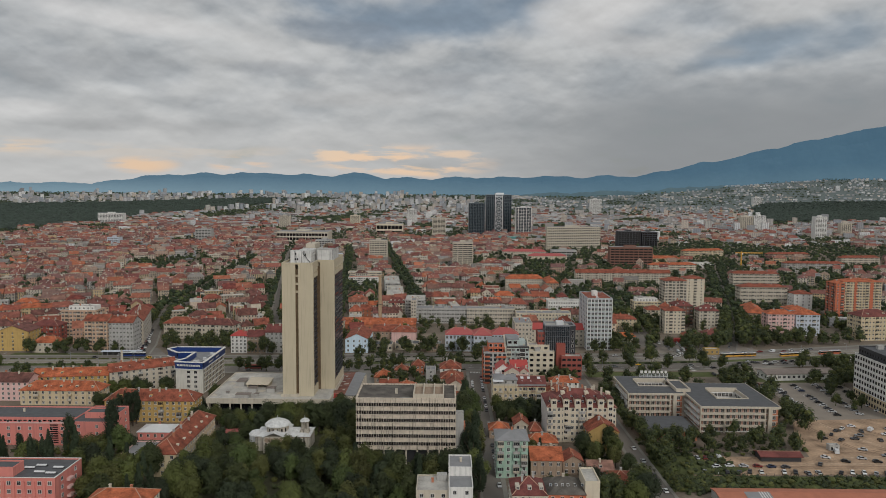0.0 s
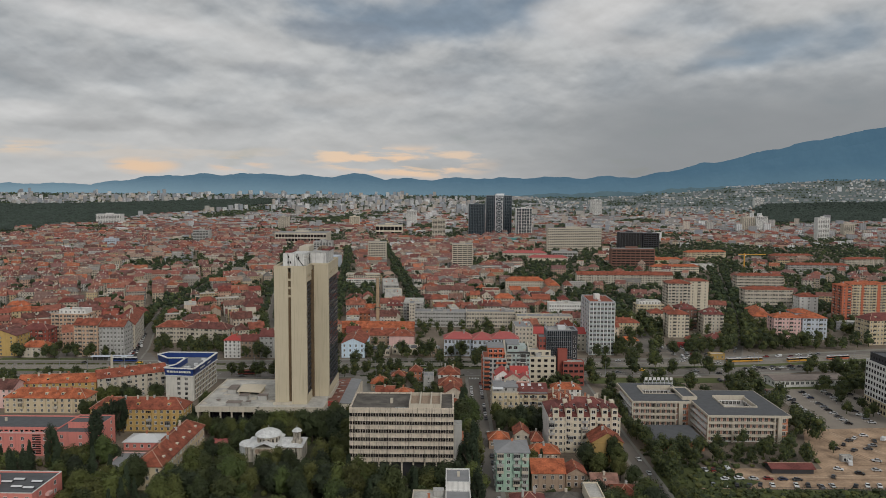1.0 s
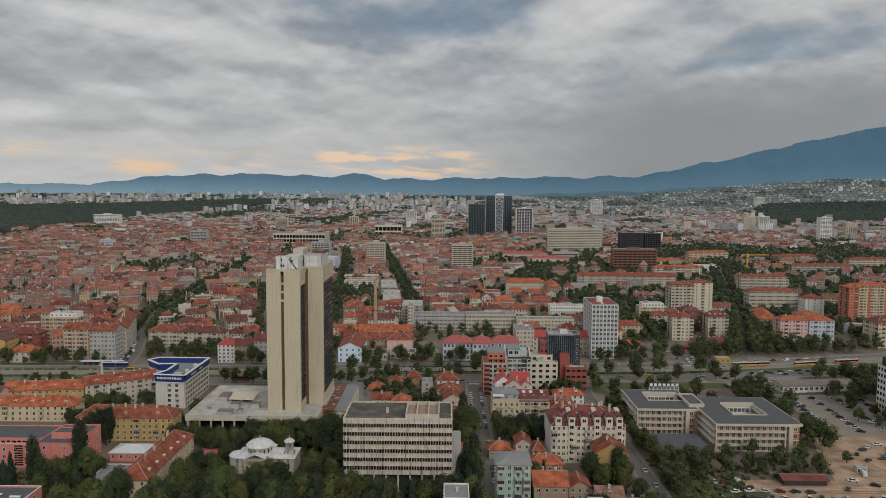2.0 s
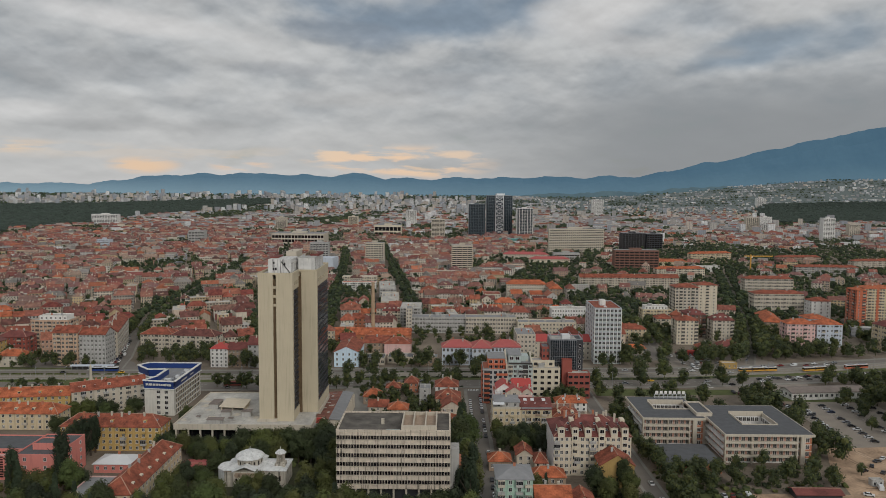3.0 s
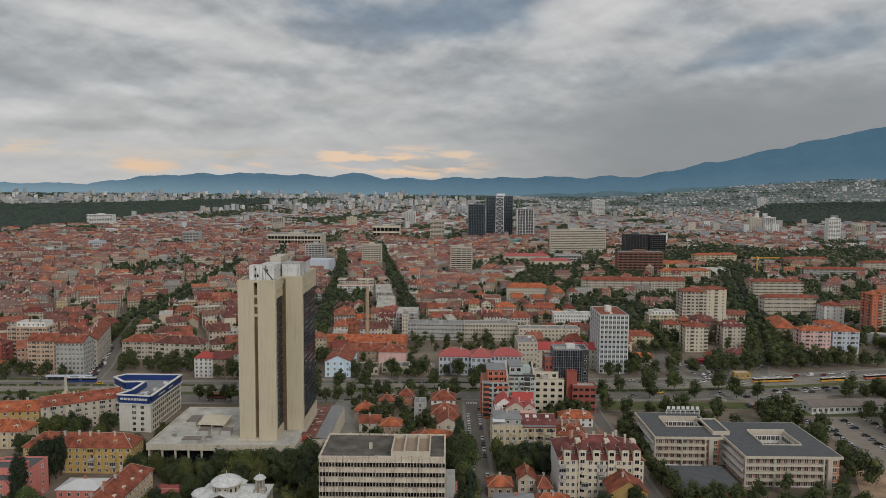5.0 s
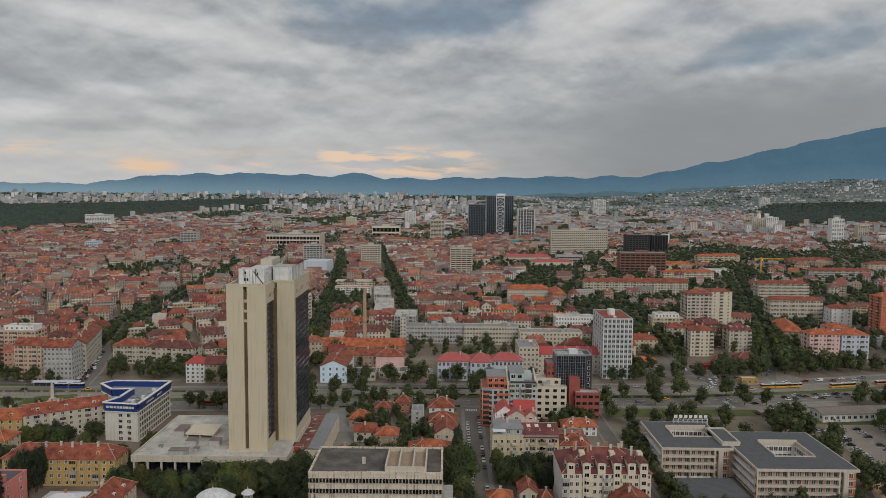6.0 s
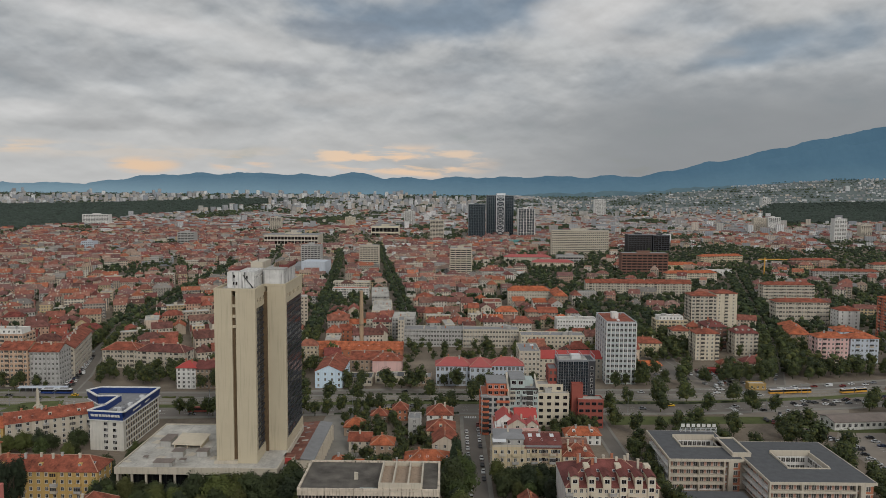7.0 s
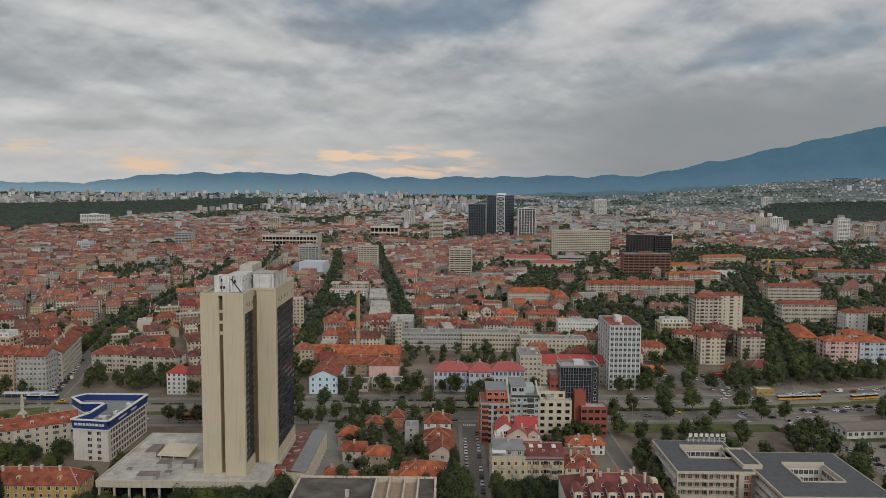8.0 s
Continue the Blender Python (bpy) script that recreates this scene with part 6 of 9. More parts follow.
H("clinic_tower", "tall pale clinic tower with a brown sheet roof", 111.5, 131, 576, 612, 41.4, "grey_white", "flat", "tile_brown", front=7, side=5, floors=12, win=(1.75, 1.75), trim="white_paint", glass="glass_soft", chimneys=0, category="tower block", sides=("front", "left"))
ob = BUILT["tall pale clinic tower with a brown sheet roof"]
for i in range(8):
    part("fin", Shape().box(-0.22, 0.22, -18.3, -18.0, 0, 41.2), "white_paint", ob, at=pose(-9.75 + 2.786 * i, 0, 0))
for i in range(6):
    part("fin", Shape().box(-10.05, -9.75, -0.25, 0.25, 0, 41.2), "white_paint", ob, at=pose(0, -17.7 + 7.08 * i, 0))
for k in range(12):
    part("spandrel", Shape().box(-9.75, 9.75, -18.08, -18.0, 3.45 * k + 0.1, 3.45 * k + 0.75), "mint_grey", ob)
H("roof_house", "white lift head on a tower roof", 118, 122, 590, 596, 45, "white_paint", "flat", "white_metal", lower=41.4, chimneys=0, category="lift head", clear=False)
H("hospital_block", "white clinic block with dark windows", 102, 137, 733, 748, 14.4, "white_paint", "flat", "roof_white", front=14, floors=4, chimneys=1, category="clinic")
H("townhouse", "pale blue gabled townhouse with a long tiled roof", -78.6, -61, 560, 596, 11.0, "pale_blue", "gable", "tile_brown", rh=4.2, axis="y", front=4, side=8, floors=3, win=(1.1, 1.7), chimneys=1)
H("workshop_hall", "long hall with an orange tiled roof and skylights", -95, -28, 646, 664, 6.0, "brick_orange", "gable", "tile_orange", rh=4.6, front=14, floors=1, chimneys=3, skylights=9, category="hall")
H("workshop_hall", "brown roofed hall beside a pink house", -62, -42, 606, 626, 8.0, "brown_plaster", "gable", "tile_brown", rh=4, front=6, floors=2, chimneys=1, category="hall")
H("house", "pink house with a brown tiled roof", -46, -25.5, 601, 616, 8.6, "pale_pink", "hip", "tile_brown", rh=4, front=0, floors=2, chimneys=2, skylights=3)
H("shop", "low white shop with a dark flat roof", -60.6, -42.8, 566, 580, 5.0, "off_white", "flat", "bitumen", front=6, floors=1, win=(1.9, 1.8), chimneys=0, category="shop")
H("shop", "low beige shop with a grey flat roof", -41, -22, 572, 586, 4.4, "cream", "flat", "bitumen", front=5, floors=1, win=(1.9, 1.8), chimneys=0, category="shop")
H("shop", "low tan shop row", -20.4, -4, 566, 580, 5.6, "brown_plaster", "flat", "roof_grey", front=5, floors=1, win=(1.9, 1.8), chimneys=1, category="shop")
chm = thing("brick_chimney", "tall tan brick factory chimney", "chimney", -62, 672)
part("shaft", Shape().rings([(2.1, 0), (1.9, 6), (1.3, 45.4), (1.5, 45.6), (1.5, 46.6), (1.25, 47.2)], 14), "chimney_tan", chm)
part("hoop", Shape().rings([(1.95, 20), (1.95, 20.4)], 14), "dark_metal", chm)
H("apartment_house", "cream apartment house with a red mansard roof", -57.5, -41, 715, 728, 14.6, "cream", "hip", "tile_dark", rh=5, front=6, side=4, floors=5, chimneys=2, dormers=4, category="apartments")
H("apartment_house", "grey terraced apartment house with balconies", -41, -22, 712, 745, 17.6, "grey_plaster", "flat", "roof_white", front=6, side=6, floors=6, chimneys=2, balconies=(1, 3, 5), category="apartments")
H("hospital_wing", "grey clinic head block with strip windows", -34, -29, 684, 702, 21.5, "off_white", "flat", "roof_grey", front=2, side=5, floors=7, chimneys=0, category="clinic")
H("house", "tan house with a brown tiled roof", -90, -71, 700, 714, 10, "brick_orange", "hip", "tile_brown", rh=4, front=5, floors=3, chimneys=4)
H("canopy_building", "low building with a bright orange canopy roof", 140.5, 157, 610, 621, 5.0, "off_white", "hip", "orange_sheet", rh=1.8, front=5, floors=1, chimneys=0, category="service station", over=2.0)
H("house", "cream house beside the clinic tower", 133, 146, 624, 640, 13, "cream", "gable", "tile_brown", rh=3, front=3, side=4, floors=4, chimneys=1)
H("apartment_row", "cream terraced apartment row with flat roofs", -134, -90, 985, 999, 12.5, "cream", "flat", "roof_white", front=14, side=3, floors=4, win=(1.6, 1.5), chimneys=4, category="apartments")
H("apartment_row", "white stepped apartment row with roof terraces", -128, -86, 940, 953, 11, "white_paint", "flat", "terracotta", front=13, side=3, floors=4, win=(1.6, 1.5), chimneys=3, category="apartments")
H("apartment_row", "long grey apartment block with loggias and a pale flat roof", -76, -58, 850, 915, 16, "grey_plaster", "flat", "roof_white", front=6, side=18, floors=5, win=(1.6, 1.5), chimneys=4, rot=6, category="apartments", sides=("front", "right"))
H("apartment_row", "cream apartment block stepping up beside an avenue", -66, -48, 765, 830, 15, "cream", "flat", "roof_white", front=6, side=18, floors=5, win=(1.6, 1.5), chimneys=5, rot=4, category="apartments", sides=("front", "right"))
H("apartment_row", "ochre villa with a brown tiled hip roof", -28, -10, 880, 896, 11, "ochre", "hip", "tile_brown", rh=4, front=5, side=4, floors=3, chimneys=2, category="apartments")
# right side
H("low_building", "long low building with a dull grey brown roof and white walls", 215, 264, 489, 502, 4.8, "white_paint", "gable", "roof_brown_grey", rh=1.6, rot=7, front=14, side=3, floors=1, win=(1.8, 1.7), chimneys=0, category="pavilion", over=1.0)
H("kiosk", "small ochre kiosk by the crossing", 201.5, 212.5, 564, 570, 4.0, "ochre", "flat", "roof_white", front=3, floors=1, chimneys=0, category="kiosk")
H("office_building", "white office building with regular square windows and a dark attic", 252, 288, 400, 447, 28.4, "white_paint", "flat", "bitumen", side=17, front=8, floors=8, win=(1.3, 1.7), trim="dark_metal", glass="glass_dark", chimneys=0, category="office", sill=False)
H("roof_storey", "dark glazed attic storey", 253.4, 287, 401.4, 445.6, 33.0, "dark_metal", "flat", "bitumen", lower=28.4, side=16, front=6, floors=1, glass="glass_dark", trim="dark_metal", chimneys=0, category="roof storey", clear=False)
# Closed near-black walls stand in for the shade inside the open shelter front.
H("shelter", "long lean-to shelter with a dark red tiled roof", 150, 169, 340, 347, 2.6, "dark_metal", "gable", "tile_dark", rh=1.3, chimneys=0, category="shelter", over=0.8)
H("garage_roof", "long low building with a rust red sheet roof", 112, 190, 288, 300, 3.4, "grey_plaster", "gable", "terracotta", rh=1.2, chimneys=0, category="garage")
H("hut", "small pale site hut on the dirt lot", 190, 195, 355, 358, 2.4, "grey_plaster", "flat", "roof_white", front=2, floors=1, chimneys=0, category="hut")
part("sheet_patch", Shape().slab([(-28, -6.4, 3.62), (-17.5, -6.4, 3.62), (-17.5, -0.15, 4.76), (-28, -0.15, 4.76)], 0.08), "roof_grey", BUILT["long low building with a rust red sheet roof"])
for i in range(4):
    part("sheet_rib", Shape().slab([(-22 + 1.1 * i, -6.4, 3.72), (-21.6 + 1.1 * i, -6.4, 3.72), (-21.6 + 1.1 * i, -0.15, 4.86), (-22 + 1.1 * i, -0.15, 4.86)], 0.08), "white_paint", BUILT["long low building with a rust red sheet roof"])
part("base_storeys", Shape().box(-18.02, -18.0, -23.5, 23.5, 0, 7.4), "pale_yellow", BUILT["white office building with regular square windows and a dark attic"], "beige stone lower storeys")
H("apartment_tower", "cream apartment tower with stacked loggias and a tiled cap", 219.5, 242, 735, 754, 36, "off_white", "hip", "tile_brown", rh=3, front=6, side=5, floors=12, win=(1.9, 1.5), chimneys=0, category="tower block")
H("apartment_tower", "cream apartment tower with blank end walls and a tiled cap", 242, 260.5, 738, 757, 38, "cream", "hip", "tile_brown", rh=2.4, front=3, floors=13, win=(1.1, 1.3), chimneys=1, category="tower block")
H("apartment_house", "beige apartment house with balconies and a curved gable", 194, 212, 646, 662, 20.5, "cream", "hip", "tile_brown", rh=3.2, front=5, side=4, floors=7, chimneys=2, balconies=(0, 1, 3), category="apartments")
H("apartment_house", "apartment house with a dark red mansard roof", 230, 248, 662, 677, 18.0, "off_white", "hip", "tile_dark", rh=5.0, front=5, side=4, floors=6, chimneys=2, dormers=4, balconies=(1, 3), category="apartments")
H("house", "small house with a dark red tiled roof near the crossing", 201, 214, 612, 623, 5.0, "cream", "hip", "tile_brown", rh=3.6, front=3, side=2, floors=2, chimneys=1)
H("house", "small house with a red tiled hip roof among trees", 219.5, 235, 616, 628, 5.4, "cream", "hip", "tile_dark", rh=4.2, front=4, side=2, floors=2, chimneys=2)
H("shop", "low kiosk with a red awning at the crossing", 190, 199, 604, 609, 3.2, "metal_red", "flat", "metal_red", front=3, floors=1, chimneys=0, category="shop")
H("apartment_house", "pale yellow apartment block with a white roof terrace storey", 187, 214, 727, 742, 15.4, "pale_yellow", "flat", "roof_white", front=8, side=4, floors=5, win=(1.5, 1.5), chimneys=3, category="apartments")
H("roof_storey", "white glazed roof storey with terraces", 190, 211, 730, 741, 18.2, "white_paint", "flat", "roof_white", lower=15.4, front=7, floors=1, chimneys=2, category="roof storey", clear=False)
H("apartment_house", "cream apartment house with a brown tiled roof beside the avenue", 191, 206, 693, 707, 13.2, "cream", "hip", "tile_brown", rh=3.6, front=4, side=4, floors=4, chimneys=2, balconies=(1,), category="apartments")
H("apartment_house", "red brown apartment house with white loggias and a mansard roof", 214, 230, 680, 700, 19.5, "brick_brown", "hip", "tile_dark", rh=4.6, front=5, side=5, floors=6, chimneys=3, dormers=3, category="apartments")
H("apartment_house", "white apartment house with an orange tiled hip roof", 308, 329, 641, 655, 19, "grey_blue", "hip", "tile_orange", rh=3.2, front=6, side=3, floors=5, chimneys=2, balconies=(1, 4), category="apartments")
H("apartment_block", "long panel apartment block with loggias", 352, 408, 898, 912, 25, "off_white", "hip", "tile_brown", rh=2.8, front=20, side=3, floors=7, win=(1.7, 1.5), chimneys=3, category="apartments")
H("apartment_block", "panel apartment block with loggias and a tiled roof", 316, 366, 785, 800, 23.6, "off_white", "hip", "tile_brown", rh=2.8, front=17, side=4, floors=6, win=(1.7, 1.5), chimneys=3, category="apartments")
H("house", "white house with a tiled hip roof", 362, 381, 760, 775, 20, "white_paint", "hip", "tile_brown", rh=3.4, front=3, side=3, floors=6, chimneys=1)
H("house", "long house with a tiled roof seen end on", 296, 313, 700, 750, 9.6, "brown_plaster", "hip", "tile_orange", rh=4.6, axis="y", rot=-14, front=4, side=10, floors=3, chimneys=3)
H("apartment_house", "pale pink apartment house with balconies", 283, 306, 640, 654, 19.4, "pale_pink", "hip", "tile_orange", rh=3.4, front=7, side=3, floors=6, chimneys=2, balconies=(3, 5), category="apartments")
H("apartment_house", "white apartment house with an orange tiled roof", 316, 334, 672, 690, 18, "grey_blue", "hip", "tile_orange", rh=3.4, front=3, side=3, floors=6, chimneys=1, category="apartments")
H("apartment_tower", "orange and cream apartment tower with loggias", 383, 392, 719, 738, 36.5, "orange_paint", "hip", "tile_orange", rh=2.4, front=2, side=6, floors=14, chimneys=1, category="tower block")
H("apartment_tower", "cream apartment tower with orange stripes and a tiled cap", 392, 430, 722, 740, 38, "pale_yellow", "hip", "tile_orange", rh=2.4, front=12, side=2, floors=14, win=(1.6, 1.4), chimneys=3, category="tower block", balconies=(2, 6))
ob = BUILT["cream apartment tower with orange stripes and a tiled cap"]
for u in (-6.5, 9.0):
    part("orange_stripe", Shape().box(u - 1.6, u + 1.6, -9.25, -9.0, 0, 37.4), "orange_paint", ob)
H("apartment_house", "yellow and white apartment house with red roof", 352, 382, 622, 640, 21, "pale_yellow", "hip", "tile_dark", rh=5.0, rot=8, front=9, side=5, floors=6, chimneys=2, balconies=(1, 3), dormers=2, category="apartments")
H("house", "cream house with a tiled gable roof", 146, 171, 654, 668, 11.2, "pale_yellow", "hip", "tile_brown", rh=3.6, front=7, side=3, floors=4, chimneys=3)
H("apartment_row", "long grey apartment row with a brown tiled roof", 169, 293, 958, 971, 17.6, "off_white", "gable", "tile_brown", rh=4, front=34, floors=6, win=(1.5, 1.5), chimneys=6, category="apartments")
H("apartment_row", "old institute with an orange tiled roof", 72, 118, 893, 906, 17, "off_white", "hip", "tile_orange", rh=4.6, front=16, floors=5, chimneys=3, category="institute")
H("apartment_row", "institute wing with an orange tiled roof", 118, 132, 862, 905, 16, "brown_plaster", "hip", "tile_orange", rh=4.6, axis="y", front=4, side=12, floors=5, chimneys=3, category="institute")
H("school_hall", "grey hall with a flat brown roof", 42, 61, 838, 862, 12.5, "off_white", "flat", "tile_brown", front=6, side=8, floors=4, chimneys=0, category="hall")
for x0, x1, y, h, wall, tile in ((300, 372, 1088, 15, "cream", "tile_orange"), (520, 610, 1125, 15, "grey_plaster", "tile_brown"), (425, 505, 1330, 16, "pale_yellow", "tile_orange"), (565, 640, 1292, 14, "brown_plaster", "tile_brown"), (650, 720, 1215, 16, "off_white", "tile_brown")):
    H("apartment_row", "long apartment row with loggias among trees", x0, x1, y, y + 13, h, wall, "hip", tile, rh=3.2, front=int((x1 - x0) / 3.2), side=3, floors=round(h / 3), win=(1.6, 1.5), chimneys=4, category="apartments", rot=(int(x0 * 7) % 31) - 15)
# left, beyond the boulevard
H("apartment_house", "peach apartment house with stepped glazed loggias and a flat roof", -327, -297, 612, 628, 22, "peach", "flat", "roof_white", front=9, side=4, floors=7, win=(1.9, 1.5), chimneys=3, category="apartments")
H("roof_storey", "set back white roof storey with terraces", -322, -300, 616, 627, 25, "white_paint", "flat", "roof_white", lower=22, front=6, floors=1, chimneys=2, category="roof storey", clear=False)
H("apartment_house", "dark red brick house with a worn tiled roof", -339, -317, 588, 602, 14, "brick_red", "hip", "tile_dark", rh=4, front=6, side=3, floors=4, chimneys=3, category="apartments")
H("apartment_house", "peach corner apartment house with a red tiled roof", -280, -262.2, 557, 572, 24, "peach", "gable", "tile_brown", rh=4.2, front=6, side=4, floors=8, win=(1.5, 1.4), chimneys=4, category="apartments")
H("apartment_house", "grey corner apartment house with shops and a red roof", -262, -243, 559, 574, 22.5, "grey_plaster", "gable", "tile_brown", rh=4.2, front=7, side=5, floors=7, chimneys=4, category="apartments", loggia=False)
H("apartment_house", "long grey apartment row along a tree lined avenue", -265.7, -252.7, 577, 640.6, 20, "off_white", "gable", "tile_brown", rh=4.4, axis="y", rot=16.6, side=20, front=4, floors=6, chimneys=8, category="apartments", sides=("front", "right"), loggia=False)
H("apartment_house", "beige apartment house with a brown tiled roof", -238, -213, 607, 622, 13.2, "off_white", "hip", "tile_brown", rh=4.2, front=9, side=4, floors=4, chimneys=3, category="apartments")
H("apartment_house", "white apartment house with a brown tiled roof", -212, -176, 602, 616, 13.2, "off_white", "hip", "tile", rh=4.2, rot=-8, front=9, side=3, floors=4, chimneys=3, category="apartments")
H("townhouse", "white townhouse with a bright red tiled roof", -166.4, -154, 556, 568, 13.6, "white_paint", "hip", "metal_red", rh=3.4, front=4, floors=5, chimneys=2)
H("townhouse", "grey townhouse with a brown tiled roof", -154, -140, 556, 570, 13.0, "brown_plaster", "gable", "tile_dark", rh=4, front=5, side=3, floors=4, chimneys=2)
H("townhouse", "grey townhouse with balconies and a tiled gable", -139.6, -126, 556, 574, 16.6, "grey_plaster", "gable", "tile_dark", rh=4.6, front=4, side=5, floors=5, chimneys=2, balconies=(1, 2))
H("house", "house with an orange tiled roof among trees", -318, -298, 552, 563, 8, "off_white", "hip", "tile_orange", rh=4, front=5, floors=2, chimneys=2)
obel = thing("obelisk", "slender pale stone obelisk on a stepped base", "monument", -232, 514)
part("base", Shape().box(-2, 2, -2, 2, 0, 0.8).box(-1.4, 1.4, -1.4, 1.4, 0.8, 1.8), "off_white", obel)
part("shaft", Shape().rings([(1.2, 1.8), (0.75, 10.6), (0.08, 12)], 4), "off_white", obel)


# ---- the far landmarks ----
def landmark(name, label, x0, x1, y, depth, h, wall, floors, cols, glass="glass", band=0.5, roofm="roof_grey", cat="tower block", side_cols=0):
    """A far tall building: piers and storey bands over recessed glass."""
    FOOT.append((x0 - 8, x1 + 8, y - 10, y + depth + 8))
    hx, g = (x1 - x0) / 2, gz((x0 + x1) / 2, y)
    ob = thing(name, label, cat, (x0 + x1) / 2, y + depth / 2, g)
    hy = depth / 2
    part("core", Shape().box(-hx + 0.6, hx - 0.6, -hy + 0.6, hy - 0.6, -3, h - 0.5), glass, ob)
    fh = h / floors
    bands, piers = Shape(), Shape()
    for k in range(floors + 1):
        q = (-hx, hx, -hy, hy, max(0, fh * k - fh * band), fh * k if k < floors else h + 0.8)
        if y < 1300:
            part("storey_band", Shape().box(*q), wall, ob)
        else:
            bands.box(*q)
    for i in range(cols + 1):
        x = -hx + 2 * hx * i / cols
        q = (max(-hx, x - 0.45) - 0.05, min(hx, x + 0.45) + 0.05, -hy - 0.06, -hy + 0.8, 0, h)
        if y < 1300:
            part("pier", Shape().box(*q), wall, ob)
        else:
            piers.box(*q)
    if y >= 1300:
        part("storey_grid", bands, wall, ob, kind="stuff")
        part("pier_grid", piers, wall, ob, kind="stuff")
    for x in (-hx, hx - 1.0):
        part("end_wall", Shape().box(x - 0.07, x + 1.07, -hy - 0.07, hy + 0.07, 0, h + 0.3), wall, ob)
    part("roof", Shape().box(-hx + 0.5, hx - 0.5, -hy + 0.5, hy - 0.5, h + 0.8, h + 0.9), roofm, ob)
    part("lift_head", Shape().box(-hx * 0.3, hx * 0.25, -hy * 0.4, hy * 0.4, h + 0.9, h + 3.6), wall, ob)
    return ob


mk("tower_blue", (0.085, 0.105, 0.118), vary=0.1, rough=0.35, bump=0)
landmark("apartment_tower", "cream panel apartment tower with balconies", -130.5, -100.6, 1219, 16, 38, "off_white", 13, 7)
landmark("apartment_tower", "cream panel apartment tower with balconies", 8.2, 39.5, 1126, 16, 42.5, "off_white", 14, 4)
landmark("apartment_tower", "grey apartment tower behind a glass hall", -220, -190, 1216, 20, 38, "grey_plaster", 13, 6)
landmark("office_slab", "broad white panel office slab", 204, 313, 1502, 18, 47, "off_white", 14, 28, band=0.55)
landmark("office_block", "brown banded office block", 261.6, 330, 1175, 18, 33, "brick_brown", 8, 9, glass="glass_dark", band=0.45)
landmark("office_block", "dark unfinished concrete frame block", 359, 405, 1536, 30, 37, "dark_metal", 9, 8, glass="glass_dark", band=0.3)
landmark("office_block", "dark unfinished concrete frame block", 408, 440, 1536, 30, 36, "dark_metal", 9, 6, glass="glass_dark", band=0.3)
landmark("office_tower", "dark glass clad office tower", 54, 95, 1880, 30, 86, "tower_blue", 22, 10, glass="glass_blue", band=0.2)
ob = landmark("office_tower", "tall dark glass office tower with a white lattice", 101, 168, 1935, 32, 107, "tower_blue", 28, 14, glass="glass_blue", band=0.2)
for k in range(8):
    z = 8 + 12 * k
    lat = Shape()
    for p, q in (((-9.3, -16.8, z), (10.1, -16.8, z + 11)), ((10.1, -16.8, z), (-9.3, -16.8, z + 11))):
        beam(lat, p, q, 0.5, 1.1)
    part("lattice", lat, "white_metal", ob)
    part("lattice_bar", Shape().box(-9, 10.5, -17, -16.3, z, z + 0.9), "white_metal", ob)
part("lattice_post", Shape().box(-10, -8.6, -17, -16.2, 2, 110), "white_metal", ob)
part("lattice_post", Shape().box(9.4, 10.8, -17, -16.2, 2, 110), "white_metal", ob)
part("lattice_crown", Shape().slab([(-10, -17, 104), (11, -17, 104), (14, -6, 113), (-6, -6, 113)], 1), "white_metal", ob)
landmark("office_tower", "slim white framed office tower", 175.5, 216, 1888, 28, 76, "white_paint", 20, 6, glass="glass_blue", band=0.15)
landmark("congress_hall", "large white congress hall with dark slits", -375, -263, 1604, 60, 27, "off_white", 3, 16, glass="glass_dark", band=0.35, cat="hall")
landmark("hall", "white curved hall block", -190, -120, 1950, 40, 28, "cream", 2, 7, glass="glass_dark", band=0.3, cat="hall")
landmark("apartment_tower", "pale distant apartment tower block", -136, -102, 2440, 20, 50, "white_paint", 16, 6)
landmark("apartment_tower", "grey banded apartment tower", -37, -5, 1780, 22, 52, "off_white", 17, 5)
landmark("apartment_tower", "tall white apartment tower", 936, 965, 1870, 20, 58, "white_paint", 18, 5)
landmark("apartment_tower", "pale panel apartment tower", 858, 892, 2150, 18, 47, "off_white", 16, 6)
landmark("apartment_tower", "pale panel apartment tower", 897, 931, 2150, 18, 49, "white_paint", 16, 6)
landmark("apartment_tower", "pale panel apartment tower", 1050, 1078, 1960, 18, 38, "off_white", 13, 5)
landmark("apartment_tower", "pale distant apartment tower block", -488, -458, 2120, 20, 40, "off_white", 13, 5)
landmark("apartment_tower", "pale distant apartment tower block", -310, -280, 2330, 20, 34, "cream", 11, 5)
landmark("apartment_tower", "grey framed apartment tower", -560, -525, 1620, 20, 30, "grey_plaster", 9, 5)
landmark("office_slab", "broad white hospital slab at the wood's edge", -1115, -1035, 2330, 24, 36, "white_paint", 9, 16)
landmark("apartment_block", "blue grey apartment block", -683, -659, 1463, 16, 22, "grey_blue", 7, 6)
landmark("office_block", "low white strip building", 190, 235, 1330, 20, 14, "grey_plaster", 3, 10, glass="glass_dark")
landmark("apartment_tower", "tall white tower on the far slope", 640, 690, 3300, 30, 70, "white_paint", 20, 5)
landmark("apartment_tower", "white tower before the hills", 1620, 1665, 3900, 30, 42, "white_paint", 14, 4)
conc = thing("glass_hall", "angular hall clad in pale blue grey glass", "hall", -187, 1158)
FOOT.append((-240, -160, 1130, 1190))
part("prism", Shape().prism([(-18, -14), (16, -16), (20, 14), (-14, 16)], 0, 21), "grey_blue", conc)
